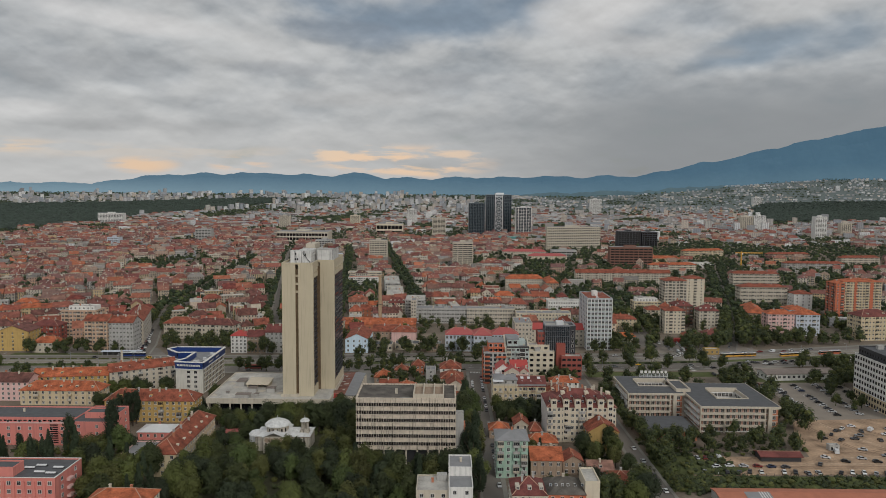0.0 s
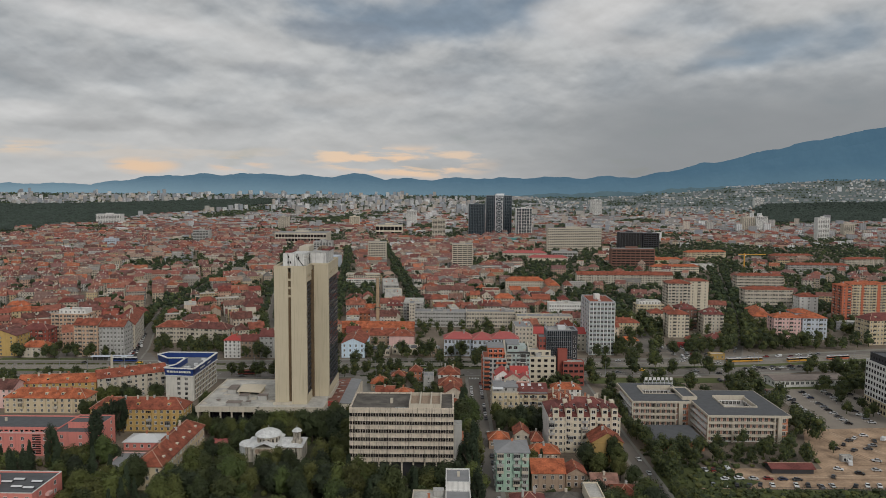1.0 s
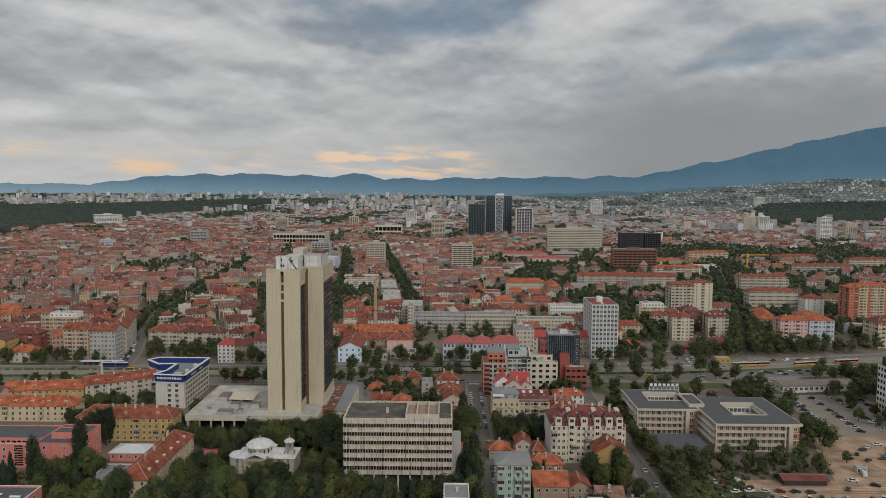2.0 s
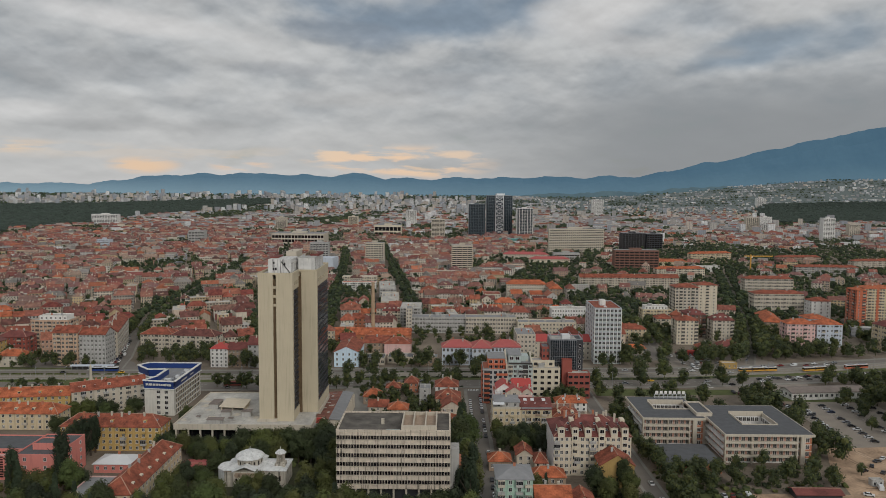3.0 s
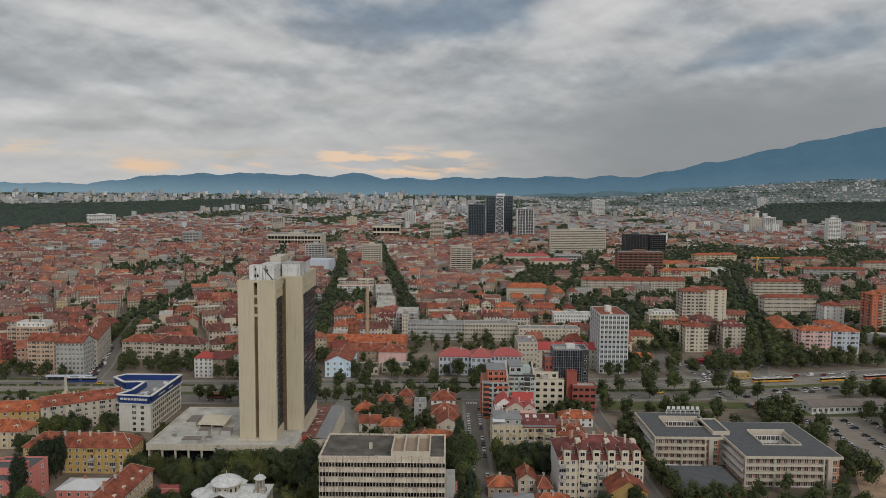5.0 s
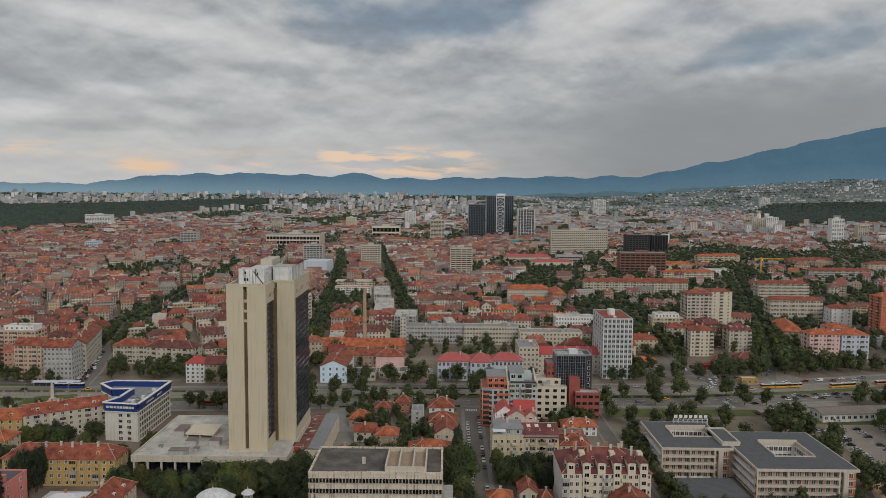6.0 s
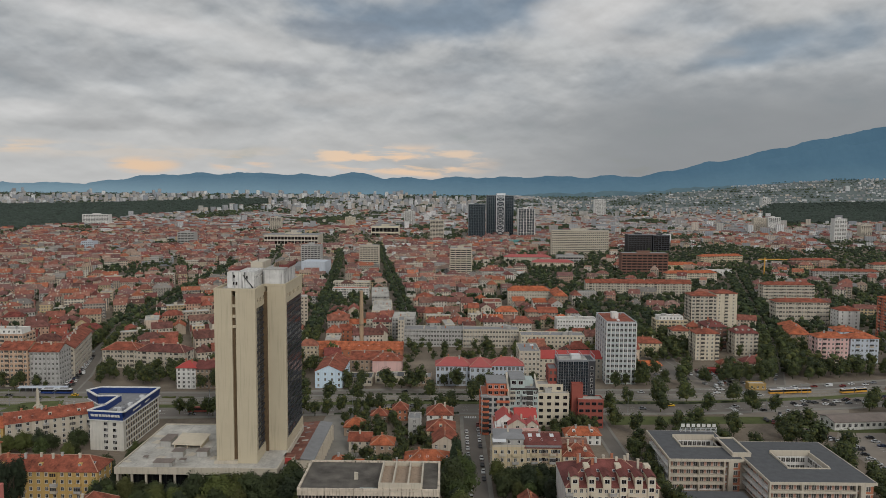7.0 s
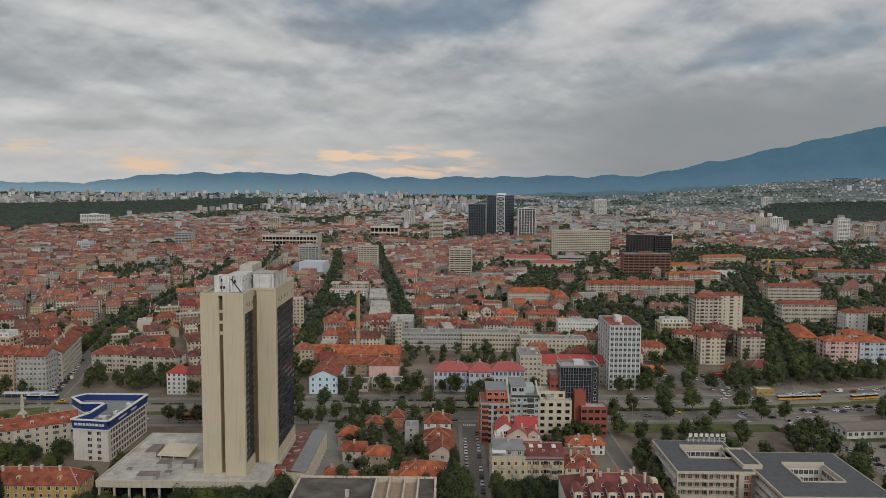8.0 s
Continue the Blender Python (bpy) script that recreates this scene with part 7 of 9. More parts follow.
part("wedge", Shape().slab([(-30, -12, 14), (-18, -14, 14), (-14, 16, 18), (-28, 14, 18)], 14), "roof_grey", conc)

H("institute", "long institute with a dull red roof", 100, 178, 1318, 1336, 13, "off_white", "hip", "tile_pink", rh=4, front=24, floors=4, chimneys=3, category="institute")
H("institute", "cream institute wing with a red roof", 140, 205, 1255, 1272, 11, "cream", "hip", "tile_pink", rh=4, front=20, floors=3, chimneys=3, category="institute")
H("market_hall", "low teal clad market hall", 120, 172, 1700, 1725, 12, "teal", "flat", "teal", front=0, floors=2, chimneys=0, category="hall")
H("warehouse", "long white flat roofed warehouse", 395, 430, 1180, 1198, 8, "white_paint", "flat", "roof_white", front=8, floors=2, chimneys=0, category="warehouse")
H("warehouse", "long depot with an orange tiled roof", 330, 400, 1250, 1268, 9, "pale_yellow", "hip", "tile_orange", rh=4, front=18, floors=2, chimneys=2, category="depot")
crane = thing("tower_crane", "yellow tower crane on a building site", "crane", 478, 1190)
FOOT.append((470, 486, 1182, 1198))
part("mast", Shape().box(-0.8, 0.8, -0.8, 0.8, 0, 27), "tram_yellow", crane)
part("jib", Shape().box(-10, 34, -0.6, 0.6, 24, 25.4), "tram_yellow", crane)
part("counterweight", Shape().box(-10, -6.5, -1, 1, 22, 24), "grey_plaster", crane)
part("cab", Shape().box(0.8, 2.6, -0.9, 0.9, 22, 24), "white_paint", crane)


# ---- trees ----
def leaf_crown(seed, height, spread, lobes, cards, size, cone=0.0, low=0.25):
    """A crown of many small bent leaf sprays on uneven lobes, with gaps, round darker inner masses."""
    rng = random.Random(seed)
    s = Shape()
    centres = []
    for i in range(lobes):
        if cone:
            f = (i + 0.5) / lobes
            z, w, a = height * (low + (0.93 - low) * f), spread * (1 - cone * f), rng.uniform(0, 2 * math.pi)
            r = w * rng.uniform(0.1, 0.35)
            centres.append((r * math.cos(a), r * math.sin(a), z, w * rng.uniform(0.5, 0.72), height * rng.uniform(0.09, 0.14)))
            continue
        while True:
            p = Vector((rng.uniform(-1, 1), rng.uniform(-1, 1), rng.uniform(-0.8, 1)))
            if p.length < 1:
                break
        p *= 0.75 + 0.25 / max(p.length, 0.3)
        mid, rad = height * (0.5 + low * 0.45), height * (0.5 - low * 0.6)
        rr = spread * rng.uniform(0.34, 0.52)
        centres.append((p.x * spread * 0.62, p.y * spread * 0.62, mid + p.z * rad * 0.8, rr, min(rr * 0.85, height * 0.16) if spread > 3 else height * 0.12))
    for x, y, z, rr, rz in centres:
        n = len(s.v)
        ring = 6
        for lat in (-0.8, -0.1, 0.6):
            q = math.sqrt(1 - lat * lat) * rr * 0.62
            for i in range(ring):
                a = 2 * math.pi * i / ring + rng.uniform(-0.3, 0.3)
                k = rng.uniform(0.75, 1.1)
                s.v.append((x + q * k * math.cos(a), y + q * k * math.sin(a), z + lat * rz * 0.8))
        for j in range(2):
            for i in range(ring):
                k = (i + 1) % ring
                s.f.append((n + j * ring + i, n + j * ring + k, n + (j + 1) * ring + k, n + (j + 1) * ring + i))
                s.mi.append(0)
        s.f.append(tuple(n + 2 * ring + i for i in range(ring)))
        s.mi.append(0)
    for i in range(cards):
        x, y, z, rr, rz = centres[rng.randrange(lobes)]
        a, c = rng.uniform(0, 2 * math.pi), rng.uniform(-0.7, 1)
        q = math.sqrt(max(0.0, 1 - c * c))
        k = rng.uniform(0.72, 1.12)
        p = Vector((x + rr * k * q * math.cos(a), y + rr * k * q * math.sin(a), z + rz * k * c * 1.25))
        nrm = Vector((q * math.cos(a), q * math.sin(a), c + 0.35)) + Vector((rng.uniform(-0.5, 0.5), rng.uniform(-0.5, 0.5), rng.uniform(-0.4, 0.5)))
        nrm.normalize()
        u = nrm.orthogonal().normalized()
        v = nrm.cross(u)
        t = rng.uniform(0, math.pi)
        u, v = u * math.cos(t) + v * math.sin(t), v * math.cos(t) - u * math.sin(t)
        e = size * rng.uniform(0.6, 1.3)
        s.face([p - u * e - v * e * 0.3, p + u * e * 0.9 - v * e * 0.4 + nrm * e * 0.15, p + v * e * 0.8])
    return s


def tree_trunk(seed, height, r):
    rng = random.Random(seed)
    s = Shape().rings([(r * 1.3, -0.3), (r, 0.6), (r * 0.8, height * 0.35), (r * 0.35, height * 0.72)], 7)
    for i in range(4):
        a = rng.uniform(0, 2 * math.pi)
        limb = Shape().rings([(r * 0.45, 0), (r * 0.15, height * 0.38)], 5)
        limb.moved(Matrix.Translation((0, 0, height * rng.uniform(0.25, 0.4))) @ Matrix.Rotation(a, 4, "Z") @ Matrix.Rotation(radians(rng.uniform(28, 48)), 4, "X"))
        n = len(s.v)
        s.v += limb.v
        s.f += [tuple(n + i for i in q) for q in limb.f]
        s.mi += limb.mi
    return s


KINDS = {}
for key, nvar, args in (("broad", 5, (11.5, 5.6, 22, 3000, 0.44)), ("tall", 3, (14.5, 4.6, 24, 2800, 0.44)), ("poplar", 2, (18.0, 2.5, 22, 2400, 0.38)), ("conifer", 2, (13.0, 3.4, 16, 2000, 0.42)), ("small", 3, (6.5, 2.8, 11, 1000, 0.33))):
    KINDS[key] = []
    for i in range(nvar):
        h, sp, lo, ca, sz = args
        c = leaf_crown(hash_seed := 11 * i + 7 * len(key) + ord(key[0]), h, sp, lo, ca, sz, 0.85 if key == "conifer" else 0.0, 0.08 if key in ("conifer", "poplar") else 0.14)
        KINDS[key].append((tree_trunk(hash_seed, h, h * 0.022).mesh("trunk", ("bark",)), c.mesh("crown", ("leaf_dark" if key in ("conifer", "poplar") else "leaf",))))
TREE_WORDS = {"broad": "leafy broad crowned green tree", "tall": "tall leafy green street tree", "poplar": "tall narrow poplar with dense leaves", "conifer": "dark green conical fir tree", "small": "small round leafy garden tree"}
TREES, FARTREES, MADE = [], [], []


def tree(kind, x, y, sc, group):
    rng = random.Random(int(x * 97 + y * 13))
    if y > 548 or len(MADE) >= 300:
        FARTREES.append((x, y, sc * {"broad": 1.1, "tall": 1.25, "poplar": 1.3, "conifer": 1.1, "small": 0.6}[kind]))
        return
    MADE.append(1)
    tm, cm = rng.choice(KINDS[kind])
    ob = new("tree")
    ob.matrix_basis = pose(x, y, gz(x, y), 0, 0, rng.uniform(0, 360)) @ Matrix.Scale(sc, 4)
    tagged(ob, TREE_WORDS[kind], "tree", group)
    part("trunk", tm, (), ob)
    part("crown", cm, (), ob)


def dist_line(pts, x, y):
    best = 1e9
    for (ax, ay), (bx, by) in zip(pts, pts[1:]):
        L2 = (bx - ax) ** 2 + (by - ay) ** 2
        t = max(0, min(1, ((x - ax) * (bx - ax) + (y - ay) * (by - ay)) / L2))
        best = min(best, math.hypot(x - ax - t * (bx - ax), y - ay - t * (by - ay)))
    return best


def blocked(x, y, r, roads=True):
    for a, b, c, d in FOOT:
        if a - r < x < b + r and c - r < y < d + r:
            return True
    return roads and any(dist_line(p, x, y) < w + r for p, w in ROADS)


def grove(x0, x1, y0, y1, n, kinds, smin, smax, group, gap=3.2, seed=1, clear=2.2, roads=True):
    rng = random.Random(seed)
    done = 0
    for _ in range(n * 6):
        x, y = rng.uniform(x0, x1), rng.uniform(y0, y1)
        if blocked(x, y, clear, roads) or any((x - a) ** 2 + (y - b) ** 2 < gap * gap for a, b in TREES):
            continue
        TREES.append((x, y))
        tree(rng.choice(kinds), x, y, rng.uniform(smin, smax), group)
        done += 1
        if done >= n:
            return


B, T, P, C, S = "broad", "tall", "poplar", "conifer", "small"
grove(-116, -44, 282, 338, 50, (B, B, T), 0.85, 1.15, "trees in the park", 5.2, 1)
grove(-114, -46, 338, 376, 18, (B, B, T), 0.7, 0.95, "trees in the park", 5, 2, 4)
grove(-60, -44, 350, 400, 9, (B, T), 0.9, 1.15, "trees in the park", 5, 3)
grove(-42, 6, 297, 312, 16, (B, C, T), 1.1, 1.4, "trees before the office slab", 4, 46, 0.5)
grove(-44, 12, 268, 314, 28, (B, T, B, C), 0.85, 1.2, "trees before the office slab", 5, 4)
grove(-165, -122, 285, 345, 26, (B, B, T, C), 0.85, 1.2, "trees by the school", 5, 5)
grove(-215, -165, 303, 343, 17, (P, T, C, B), 0.85, 1.15, "trees by the school", 5, 6)
for kind, x, y, sc in ((P, -176.7, 334, 1.25), (C, -172, 331, 1.3), (P, -160, 343, 1.5), (C, -150, 318, 1.35), (C, -142.5, 318, 1.1), (T, -154, 338, 1.15), (C, -183, 318, 0.95)):
    TREES.append((x, y))
    tree(kind, x, y, sc, "trees by the school")
grove(-178, -160, 372, 388, 5, (P, T), 0.95, 1.2, "trees by the school", 4, 7)
grove(-140, -132, 385, 440, 6, (B, T), 0.6, 0.85, "trees beside the podium", 4, 8)
grove(-134, -98, 374, 391.5, 16, (B, B, T), 0.62, 0.92, "trees before the podium", 5, 9, 0.8)
grove(-98, -46, 374, 392, 14, (B, B, T), 0.9, 1.25, "trees before the podium", 5, 53, 0.8)
grove(-200, -165, 404, 445, 10, (B, T), 0.6, 0.9, "trees between the house rows", 4.5, 10)
for kind, x, y, sc in ((B, -204, 438, 0.85), (B, -197, 441, 0.95), (T, -192, 443, 0.8), (B, -186, 444, 0.8), (B, -174, 447, 0.9), (B, -143, 409, 1.0), (B, -139, 403, 0.85), (P, -176, 386, 0.95), (B, -190, 412, 0.6)):
    TREES.append((x, y))
    tree(kind, x, y, sc, "trees between the house rows")
grove(-330, -256, 494, 509, 9, (S, B, S), 0.5, 0.8, "trees by the junction", 6, 52, 0.5, False)
grove(-240, -190, 433, 446, 7, (B, S), 0.6, 0.9, "trees between the house rows", 4.5, 11)
grove(8.5, 14.3, 292, 418, 20, (T, P, T), 1.0, 1.4, "street trees", 5, 12, 0.2, False)
grove(26, 60, 384, 412, 16, (B, T, B), 0.65, 0.95, "trees in the courtyards", 4.5, 13, 1.5)
grove(26, 48, 333, 366, 9, (B, C, S), 0.6, 0.95, "trees in the courtyards", 4.5, 14, 1.5)
grove(57, 84, 325, 349, 9, (B, T), 0.7, 1.0, "trees in the courtyards", 4.5, 15, 1.5)
grove(62, 84, 286, 312, 10, (B, B), 0.8, 1.15, "trees in the courtyards", 5, 16, 1.5)
grove(96.5, 101, 330, 445, 16, (B, T, B), 0.7, 0.95, "trees beside the campus", 5, 17, 0.2, False)
grove(96.8, 104, 300, 345, 8, (B, T), 0.6, 0.95, "trees beside the lane", 4.5, 45, 0.8, False)
grove(97, 133, 346, 368, 12, (B, B, T), 0.65, 0.9, "trees beside the campus", 5, 18, 1.0)
grove(134, 176, 348, 377, 14, (B, B, T), 0.55, 0.85, "trees beside the campus", 5, 19, 1.2)
grove(179, 197, 376, 432, 11, (B, T, P), 0.85, 1.2, "trees beside the campus", 5.5, 20, 1.0)
grove(182, 203, 432, 480, 8, (P, T, B), 0.85, 1.15, "trees by the car park", 5, 21, 1.0)
grove(96, 182, 446, 488, 18, (B, B, T, C), 0.85, 1.2, "trees beyond the campus", 6, 22, 1.2)
grove(-150, -60, 496, 503, 16, (B, T), 0.75, 1.1, "boulevard trees", 5, 41, 0.2, False)
grove(96, 205, 510, 515, 6, (C, T, B), 1.0, 1.3, "boulevard trees", 14, 23, 0.2, False)
grove(-60, 10, 503, 510, 14, (B, T, S), 0.7, 1.1, "boulevard trees", 5, 24, 0.4, False)
grove(-120, 190, 527.5, 532, 11, (T, B), 0.95, 1.25, "boulevard trees", 16, 25, 0.2, False)
grove(-60, -2, 555, 561, 10, (T, B, S), 0.9, 1.3, "boulevard trees", 5, 26, 0.4, False)
grove(-26, 60, 590, 680, 42, (B, T, B), 0.6, 0.9, "trees in the school yard", 5, 27, 2)
grove(-20, 58, 558, 566, 8, (C, T, B), 0.6, 1.1, "trees before the school", 6, 28, 0.6, False)
TREES.append((192, 367))
tree(B, 192, 367, 0.5, "trees by the car park")
grove(230, 246, 395, 470, 4, (B, C), 0.6, 0.8, "trees by the car park", 6, 29)
grove(236, 300, 450, 486, 22, (B, T, C), 0.7, 1.0, "trees by the white office", 4.5, 30, 1)
grove(258, 330, 490, 530, 18, (B, T), 0.7, 1.05, "trees by the white office", 5, 31, 1)
grove(240, 286, 586, 640, 26, (B, B, T), 0.85, 1.2, "trees of the residential park", 5.5, 32, 1.5)
grove(288, 350, 590, 622, 22, (B, T, C), 0.7, 1.05, "trees of the residential park", 5.5, 51, 1.5)
grove(192, 230, 576, 606, 18, (B, B), 0.8, 1.15, "trees at the crossing", 5, 33, 1.2)
grove(130, 240, 578, 600, 5, (B, T, C), 0.9, 1.2, "trees at the crossing", 6, 43, 1.0)
grove(252, 340, 512, 534, 14, (B, T, C), 0.8, 1.1, "boulevard trees", 6, 44, 1.0, False)
grove(-330, -244, 546, 560, 15, (B, T, S), 0.7, 0.95, "boulevard trees", 5, 34, 0.6, False)
grove(-230, -166, 562, 600, 27, (B, T, B), 0.75, 1.0, "boulevard trees", 5, 35, 1)
grove(-150, -95, 548, 556, 8, (B, T), 0.8, 1.1, "boulevard trees", 6, 36, 0.6, False)
grove(-290, -200, 465, 492, 14, (B, S, T), 0.7, 1.0, "trees by the junction", 5, 37, 1, False)
grove(130, 176, 690, 760, 26, (B, T), 0.8, 1.1, "trees by the clinic", 5, 38, 1.5)
grove(-34, 12, 383, 416, 10, (B, S), 0.6, 0.85, "garden trees", 5, 39, 1.2)
grove(57, 66, 438, 484, 9, (B, S, T), 0.6, 0.9, "garden trees", 4, 47, 0.6)
grove(66, 88, 472, 485, 9, (B, T), 0.6, 0.95, "garden trees", 4, 48, 0.6)
grove(172, 236, 556, 598, 4, (T, B, C), 0.9, 1.2, "trees at the crossing", 7, 49, 0.8)
grove(100, 170, 556, 574, 4, (B, T), 0.9, 1.2, "trees before the clinic", 6, 50, 0.6)
grove(-52, 10, 412, 503, 46, (B, S, C, T), 0.5, 0.95, "garden trees", 4.5, 40, 1.2)


FOOT += [(135, 240, 574, 606), (-28, 62, 578, 684), (196, 345, 583, 650), (-236, -168, 562, 602)]


# ---- the town fabric: street blocks of gabled houses ----
def hull_ok(x, y):
    return abs(x - 4) < 0.645 * y + 45


def region_of(x, y):
    """Which street grid a place belongs to: an angle in degrees and a block size."""
    if x < -150 - 0.18 * (y - 600):
        return 22.0 if y < 1300 else 34.0
    if x < 30 + 0.1 * (y - 600):
        return 8.0
    return -16.0 if x > 200 else 4.0


WALLQ, ROOFQ, FLATQ, BLOCKQ, WINQ, DORMQ = Shape(), Shape(), Shape(), Shape(), Shape(), Shape()
NEAR = []
rng = random.Random(77)


def quick_house(x, y, w, d, h, rh, ang, kind, g):
    """One house of the far fabric, four walls and a pitched roof, in the joined meshes."""
    c, s_ = math.cos(ang), math.sin(ang)

    def q(px, py, z):
        return (x + px * c - py * s_, y + px * s_ + py * c, g + z)
    hx, hy = w / 2, d / 2
    W = WALLQ
    n = len(W.v)
    W.v += [q(-hx, -hy, -1), q(hx, -hy, -1), q(hx, hy, -1), q(-hx, hy, -1), q(-hx, -hy, h), q(hx, -hy, h), q(hx, hy, h), q(-hx, hy, h)]
    W.f += [(n, n + 1, n + 5, n + 4), (n + 1, n + 2, n + 6, n + 5), (n + 2, n + 3, n + 7, n + 6), (n + 3, n, n + 4, n + 7)]
    W.mi += [0] * 4
    R = ROOFQ
    n = len(R.v)
    X, Y = hx + 0.4, hy + 0.4
    e = h - 0.1
    r = X if kind == "gable" else max(0.2, X - Y * 0.95)
    R.v += [q(-X, -Y, e), q(X, -Y, e), q(X, Y, e), q(-X, Y, e), q(-r, 0, h + rh), q(r, 0, h + rh)]
    R.f += [(n, n + 1, n + 5, n + 4), (n + 2, n + 3, n + 4, n + 5), (n + 1, n + 2, n + 5), (n + 3, n, n + 4)]
    R.mi += [0] * 4
    for i in range(rng.randint(1, 3) if y < 2000 else 0):
        px, f = rng.uniform(-hx * 0.85, hx * 0.85), rng.uniform(0.25, 0.8)
        a, dz = rng.uniform(0.35, 0.9), rng.uniform(0.5, 1.1)
        zz = h + rh * (1 - f)
        DORMQ.box(-a, a, -0.6, 0.9, -0.4, dz, 0, low=False)
        DORMQ.v[-8:] = [q(px + vx, -hy * f + vy, zz + vz) for vx, vy, vz in DORMQ.v[-8:]]
    if y < 1250:
        fl = max(2, round(h / 3.1))
        for face, half, off in ((0, hx, hy), (1, hy, hx)):
            k = max(2, int(2 * half / 2.6))
            for i in range(k):
                u = -half + 2 * half * (i + 0.5) / k
                for j in range(fl):
                    z0 = j * h / fl + 1.0
                    if face == 0:
                        p = [(u - 0.55, -off - 0.05), (u + 0.55, -off - 0.05)]
                    elif x < 0:
                        p = [(off + 0.05, u - 0.55), (off + 0.05, u + 0.55)]
                    else:
                        p = [(-off - 0.05, u + 0.55), (-off - 0.05, u - 0.55)]
                    WINQ.face([q(*p[0], z0), q(*p[1], z0), q(*p[1], z0 + 1.4), q(*p[0], z0 + 1.4)])
        for i in range(rng.randint(1, 3)):
            px = rng.uniform(-hx * 0.8, hx * 0.8)
            n = len(W.v)
            W.v += [q(px + a, b, z) for z in (h, h + rh + 0.9) for a, b in ((-0.4, -0.35), (0.4, -0.35), (0.4, 0.35), (-0.4, 0.35))]
            W.f += [(n + 4, n + 5, n + 6, n + 7), (n, n + 1, n + 5, n + 4), (n + 1, n + 2, n + 6, n + 5), (n + 2, n + 3, n + 7, n + 6), (n + 3, n, n + 4, n + 7)]
            W.mi += [0] * 5


def plain_house(x, y, w, d, h, rh, ang_d, kind):
    """A house of the near street rows: walls with their windows, a roof with its chimneys."""
    ob = thing("house", f"{'gabled' if kind == 'gable' else 'hipped'} plastered house of {max(2, round(h / 3.1))} storeys with a tiled roof", "house", x, y, 0, ang_d, "town houses")
    hx, hy = w / 2, d / 2
    s = Shape().box(-hx, hx, -hy, hy, -0.5, h)
    if kind == "gable":
        for sx in (-hx, hx):
            t = [(sx, -hy, h), (sx, hy, h), (sx, 0, h + rh - 0.25)]
            s.face(t if sx > 0 else t[::-1])
    fl = max(2, round(h / 3.1))
    for k in range(fl):
        z = k * h / fl + 0.95
        n = max(2, int(w / 2.6))
        for i in range(n):
            u = -hx + w * (i + 0.5) / n
            s.box(u - 0.55, u + 0.55, -hy - 0.06, -hy, z, z + 1.4, 1)
        for i in range(3):
            v = -hy + d * (i + 0.5) / 3
            sx = hx if x < 0 else -hx - 0.06
            s.box(sx, sx + 0.06, v - 0.5, v + 0.5, z, z + 1.4, 1)
    part("wall", s, ("plaster", "glass_soft"), ob)
    part("roof", roof_shape(kind, hx, hy, h, rh, 0.5), "tile", ob)
    for px in (rng.uniform(-0.3, 0.3) * w,):
        part("chimney", Shape().box(px - 0.4, px + 0.4, -0.35, 0.35, h, h + rh + 0.9), rng.choice(("brick_orange", "off_white", "grey_plaster")), ob)


PLAIN_BLOCKS = []


def quick_block(x, y, w, d, h, ang, g):
    if y < 1300 and len(PLAIN_BLOCKS) < 70:
        PLAIN_BLOCKS.append(1)
        ob = thing("apartment_block", f"pale flat roofed apartment block of {max(2, round(h / 3))} storeys", "apartments", x, y, g, math.degrees(ang), "town apartment blocks")
        s = Shape().box(-w / 2, w / 2, -d / 2, d / 2, -1, h)
        fl = max(2, round(h / 3))
        for k in range(fl):
            z = k * h / fl + 0.9
            n = max(2, int(w / 2.8))
            for i in range(n):
                u = -w / 2 + w * (i + 0.5) / n
                s.box(u - 0.75, u + 0.75, -d / 2 - 0.06, -d / 2, z, z + 1.4, 1)
            sx = w / 2 if x < 0 else -w / 2 - 0.06
            for v in (-d / 4, d / 4):
                s.box(sx, sx + 0.06, v - 0.6, v + 0.6, z, z + 1.4, 1)
        part("wall", s, ("plaster", "glass_soft"), ob)
        part("roof", Shape().box(-w / 2 + 0.3, w / 2 - 0.3, -d / 2 + 0.3, d / 2 - 0.3, h, h + 0.12), "roof_white", ob)
        part("stair_head", Shape().box(-1.6, 1.6, -1.4, 1.4, h + 0.12, h + 2.4), "off_white", ob)
        return
    c, s_ = math.cos(ang), math.sin(ang)
    hx, hy = w / 2, d / 2
    q = [(x + px * c - py * s_, y + px * s_ + py * c) for px, py in ((-hx, -hy), (hx, -hy), (hx, hy), (-hx, hy))]
    BLOCKQ.prism(q, g - 2, g + h, 0)
    FLATQ.face([(px, py, g + h + 0.08) for px, py in q])


def whiteness(x, y):
    """How far the town turns from tiled houses to pale flat roofed blocks."""
    v = smooth(1500, 3000, y + (0.7 * x if x > 0 else 0.1 * x))
    return min(1.0, 0.10 + 0.70 * v + 0.25 * smooth(3600, 3900, y))


def wooded(x, y):
    """Woods and parks: a great wood beyond the left quarters, a park belt on the right."""
    if 1950 < y < 3750 + 560 * smooth(-2300, -950, x):
        edge = -1150 - 0.20 * (min(y, 2600) - 2080) + 0.14 * max(0, min(y, 3300) - 2600) + 0.27 * max(0, y - 3300) + 60 * noise.noise(Vector((y / 150, 1.5, 0)))
        if x < edge:
            return True
    return x > 0.425 * y + 90 * noise.noise(Vector((y / 120, 8.5, 0))) and 2800 < y < 3930


